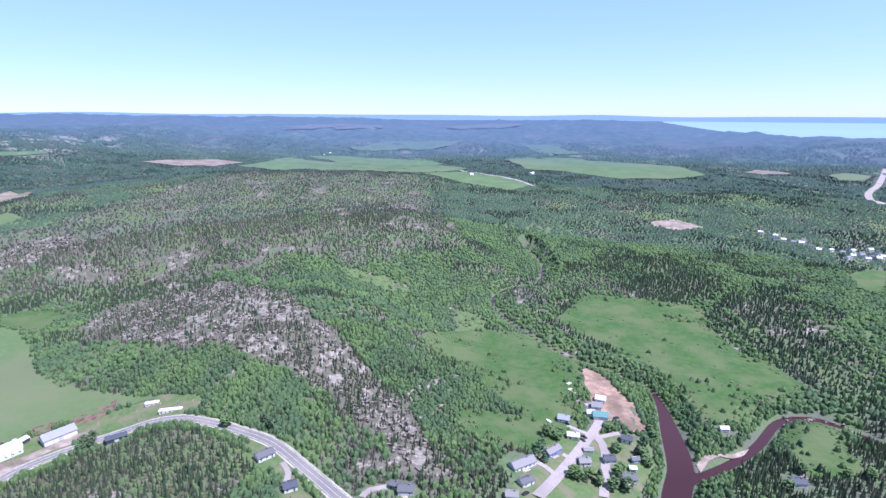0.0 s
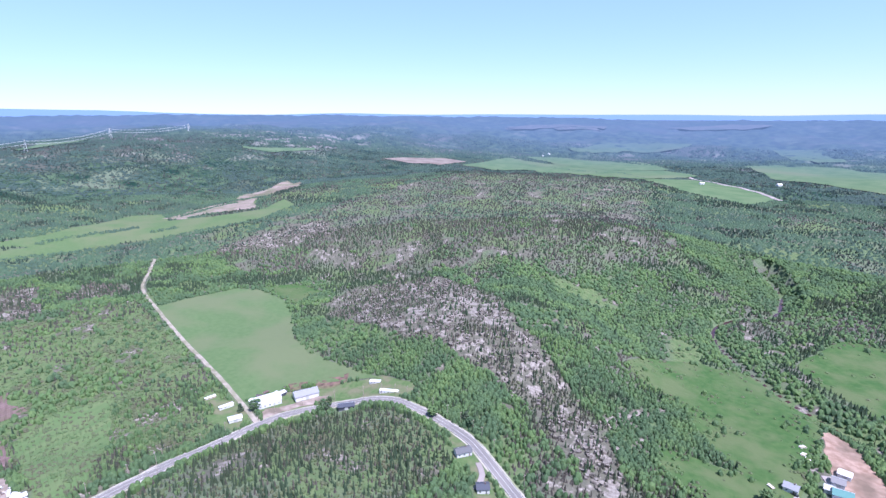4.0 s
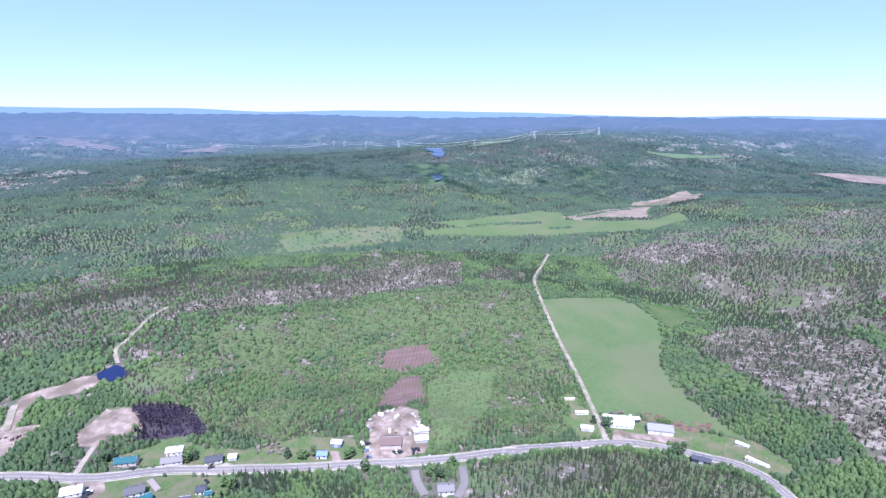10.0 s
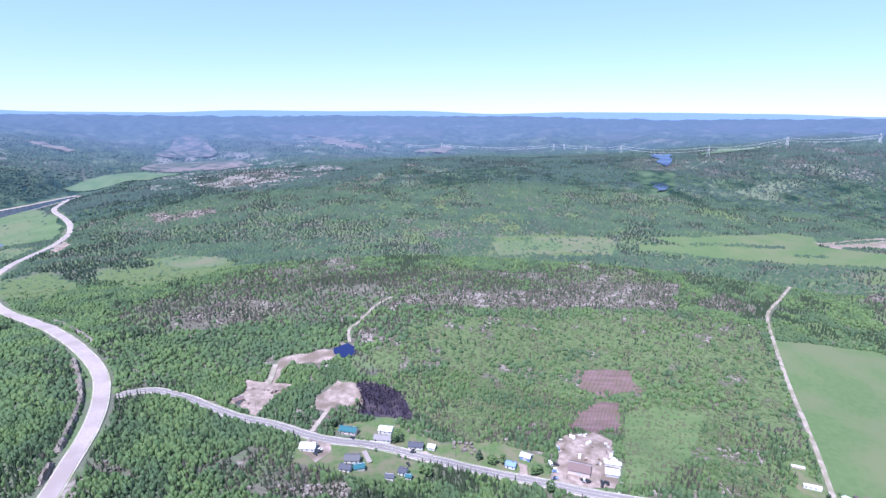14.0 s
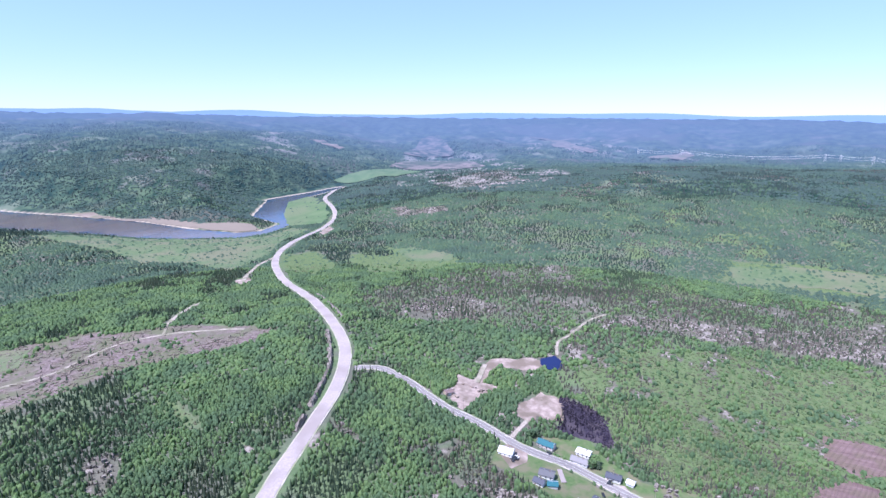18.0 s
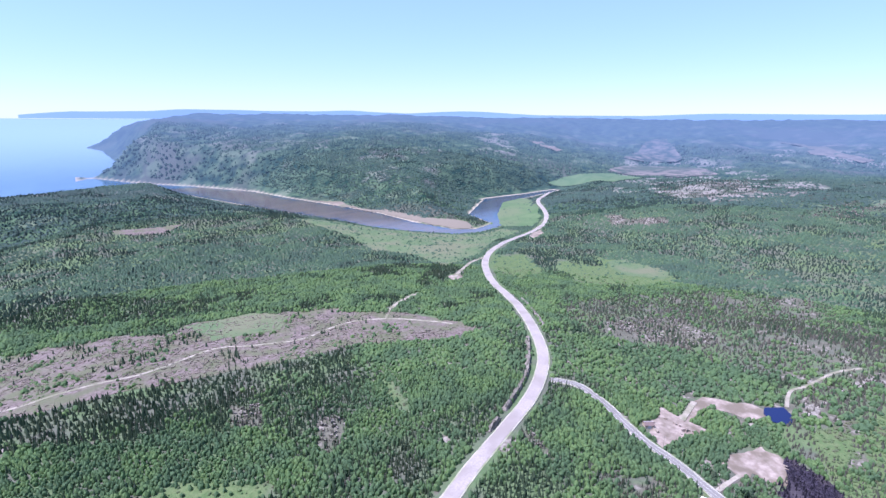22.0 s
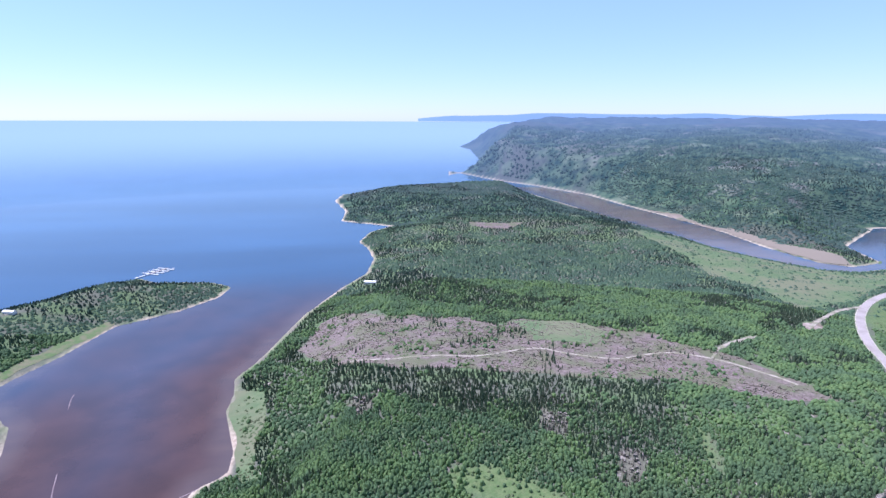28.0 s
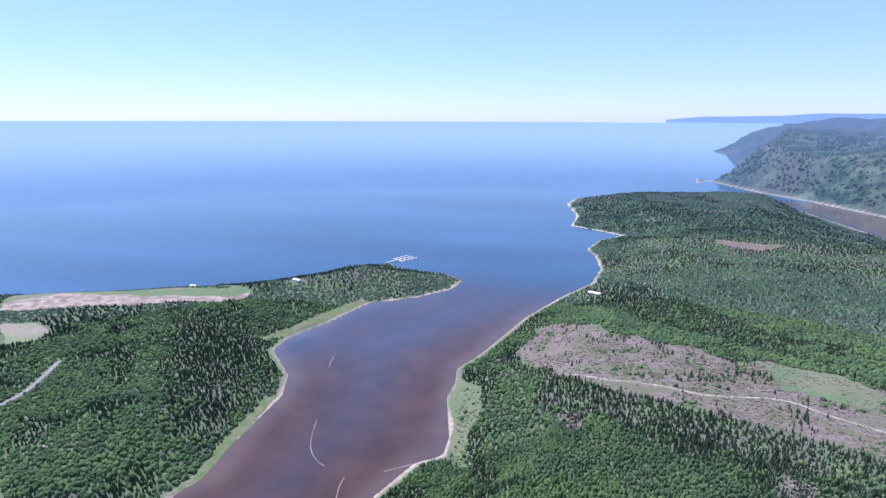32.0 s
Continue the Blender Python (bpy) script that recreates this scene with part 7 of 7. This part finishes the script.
def pylon():
    """A lattice pylon with three arms."""
    thing = tagged(new("transmission_tower"), "grey steel lattice pylon carrying power lines", "pylon", "power line pylons")
    for sx in (-1, 1):
        for sy in (-1, 1):
            part("leg", rod(bmesh.new(), (sx * 4.5, sy * 4.5, -1), (sx * 0.9, sy * 0.9, 38), 0.5, 5, 0.35), M_STEEL, thing)
    for k in range(4):
        z0, z1 = 6 + 8 * k, 14 + 8 * k
        w0, w1 = 4.5 - 3.6 * z0 / 38, 4.5 - 3.6 * z1 / 38
        bm = bmesh.new()
        for s in (-1, 1):
            rod(bm, (-w0, s * w0, z0), (w1, s * w1, z1), 0.22, 4)
            rod(bm, (s * w0, -w0, z0), (s * w1, w1, z1), 0.22, 4)
        part("brace", bm, M_STEEL, thing)
    for z, w in ((26, 9.5), (31, 8), (36, 6.5)):
        arm = part("arm", rod(rod(bmesh.new(), (0, -w, z), (0, w, z), 0.4, 5), (0, 0, z + 1.6), (0, w, z), 0.25, 4), M_STEEL, thing)
        for s in (-1, 1):
            part("insulator", rod(bmesh.new(), (0, s * w, z - 2.2), (0, s * w, z), 0.2, 6), PAINT["pale"], arm)
    return thing


first = pylon()
lines = sorted(TOWERS, key=lambda q: math.atan2(q[0], q[1]))
feet = []
for k, (px, py) in enumerate(lines):
    a, b = lines[max(k - 1, 0)], lines[min(k + 1, len(lines) - 1)]
    turn = math.degrees(math.atan2(b[1] - a[1], b[0] - a[0]))
    m = pose(px, py, float(height(px, py)), 0, 0, turn)
    feet.append(m)
    if k == 0:
        first.matrix_world = m
    else:
        copy_thing(first, m)
for side, z in ((-9.5, 23.8), (9.5, 23.8), (-6.5, 33.8), (6.5, 33.8)):
    bm = bmesh.new()
    for a, b in zip(feet, feet[1:]):
        p, q = a @ Vector((0, side, z)), b @ Vector((0, side, z))
        sag = (q - p).length * 0.03
        dots = [p.lerp(q, i / 12) - Vector((0, 0, sag * 4 * (i / 12) * (1 - i / 12))) for i in range(13)]
        for s, e in zip(dots, dots[1:]):
            rod(bm, s, e, 0.3, 4)
    tagged(part("power_cable", bm, M_STEEL), "slack silvery power cable between pylons", "cable", "power cables")

# ---- the landing at the point ----
DOCK = (411, -1207, -122)
thing = tagged(empty_at("dock", DOCK[0], DOCK[1], DOCK[2], 0.0), "pale floating dock with boats off the wooded point", "dock")
part("gangway", block(-30, -2, 1.2, 6, 2, 1.6), PAINT["pale"], thing)
for k in range(4):
    arm = part("float", block(6 + 14 * k, -22, 0.1, 10 + 14 * k, 22, 0.9), PAINT["pale"], thing, "pale floating pontoon")
    for s in (-20, 0, 20):
        part("pile", rod(bmesh.new(), (8 + 14 * k, s, -3), (8 + 14 * k, s, 2.6), 0.3, 8), M_TIMBER, arm)
part("walkway", block(6, -1.8, 0.9, 56, 1.8, 1.2), M_TIMBER, thing)
for k in range(7):
    bx, by = 13 + 14 * (k // 2), (-15, 14)[k % 2]
    w = thing.matrix_world @ Vector((bx, by, 0))
    boat = tagged(empty_at("boat", w.x, w.y, DOCK[2] + 90, 0.0), "small white motor boat moored at the dock", "boat", "moored boats")
    bm = prism([(-1.2, 0.9), (-0.7, -0.2), (0.7, -0.2), (1.2, 0.9)], 7.0)
    for v in bm.verts:
        if v.co.x > 3:
            v.co.y *= 0.1
            v.co.z += 0.25
    part("hull", bm, PAINT["white"], boat)
    part("cabin", block(-1.2, -0.8, 0.9, 1.2, 0.8, 2.0), PAINT["pale"], boat)
    part("windscreen", block(1.2, -0.7, 1.3, 1.26, 0.7, 1.9), M_GLASS, boat)

# ---- foam lines on the bay ----
for foam in FOAM:
    c = np.array(curve(foam, 8.0))
    d = np.gradient(c, axis=0)
    d /= np.hypot(d[:, 0], d[:, 1])[:, None]
    nrm, n = np.column_stack([-d[:, 1], d[:, 0]]), len(c)
    w = (0.5 + 0.5 * rough(c[:, 0], c[:, 1], 14, 91))[:, None] * 0.9 + 0.15
    v = np.concatenate([np.column_stack([c + nrm * k * w, np.full(n, 0.06)]) for k in (-0.5, 0.5)])
    tagged(sheet("foam_line", v, [(i, i + 1, n + i + 1, n + i) for i in range(n - 1)], M_FOAM), "thin pale foam line on brown water", "foam", kind="structure")

# ---- paint on the road ----
for side, label in ((-3.2, ""), (3.2, ""), (0.0, "")):
    ribbon("lane_marking", OLD_ROAD, 0.1, M_LINE, "worn painted line on the country road", "road marking", lift=0.54, side=side, bed=3.8)

# ---- slash on the clearcut, boulders on the rock ----
def litter(name, outline, count, long_, thick, material, label, category, seed, keep=1.0, most=1.0):
    g = np.random.default_rng(seed)
    o = np.array(outline)
    lo, hi = o.min(0), o.max(0)
    count = min(count, int(float(np.prod(hi - lo)) * most))
    x, y = g.uniform(lo[0], hi[0], count), g.uniform(lo[1], hi[1], count)
    s = inside(x, y, outline) & (fractal(x, y, 45, seed) + g.uniform(-0.4, 0.4, count) > keep - 1)
    x, y = x[s], y[s]
    n = len(x)
    a, tip = g.uniform(0, 6.283, n), g.uniform(-0.25, 0.25, n)
    ln, th = long_ * g.uniform(0.4, 1.3, n), thick * g.uniform(0.6, 1.6, n)
    unit = np.array([(i, j, k) for i in (-0.5, 0.5) for j in (-0.5, 0.5) for k in (-0.5, 0.5)], float)
    faces = np.array([(0, 1, 3, 2), (4, 6, 7, 5), (0, 4, 5, 1), (2, 3, 7, 6), (1, 5, 7, 3), (0, 2, 6, 4)])
    jit = 1 + g.uniform(-0.3, 0.3, (n, 8, 3))
    v = unit[None] * jit
    vx, vy, vz = v[..., 0] * ln[:, None], v[..., 1] * th[:, None], v[..., 2] * th[:, None] + v[..., 0] * ln[:, None] * tip[:, None]
    px = vx * np.cos(a)[:, None] - vy * np.sin(a)[:, None] + x[:, None]
    py = vx * np.sin(a)[:, None] + vy * np.cos(a)[:, None] + y[:, None]
    pz = vz + (height(x, y) + 0.45 + th * 0.3)[:, None]
    tagged(sheet(name, np.stack([px, py, pz], -1).reshape(-1, 3), (faces[None] + 8 * np.arange(n)[:, None, None]).reshape(-1, 4), material), label, category, kind="stuff")


litter("felled_logs", CLEARCUT, 16000, 5.0, 0.5, M_LOG, "grey felled trunks and slash lying about", "logs", 5)
litter("charred_logs", BURN, 1500, 3.0, 0.4, M_BURN, "charred trunks on burnt ground", "logs", 6)
for k, rock_land in enumerate([ROCK_HILL, ROCK_BARE, ROCK_WEST, ROCK_WEST_2, ROCK_TRACK, KNOB] + LEDGES):
    litter("boulders", rock_land, 5200 if k == 0 else 1500, 3.2 if k < 6 else 2.6, 1.5, M_ROCK, "pale granite boulders and ledges", "rocks", 20 + k, most=0.03)
litter("gravel_heaps", SALVAGE_YARD, 160, 1.8, 1.0, M_SAND, "small heaps of rubble in the yard", "rubble", 31)
litter("gravel_heaps", GRAVEL_YARD, 120, 2.6, 1.6, M_SAND, "small heaps of gravel", "rubble", 32)
litter("boulders", LAWN_ROCK, 260, 2.8, 1.6, M_ROCK, "pale heap of rock on a lawn", "rocks", 33, most=0.2)
litter("boulders", HEATH_ROCK, 900, 2.4, 1.3, M_ROCK, "pale rock showing through thin scrub", "rocks", 34, most=0.05)
litter("river_stones", BROOK_STONES, 260, 1.8, 1.1, M_ROCK, "wet stones in the brook", "rocks", 35, most=0.05)
litter("river_stones", RIVER_STONES, 500, 1.8, 1.0, M_ROCK, "wet stones in the upper river", "rocks", 36, most=0.03)
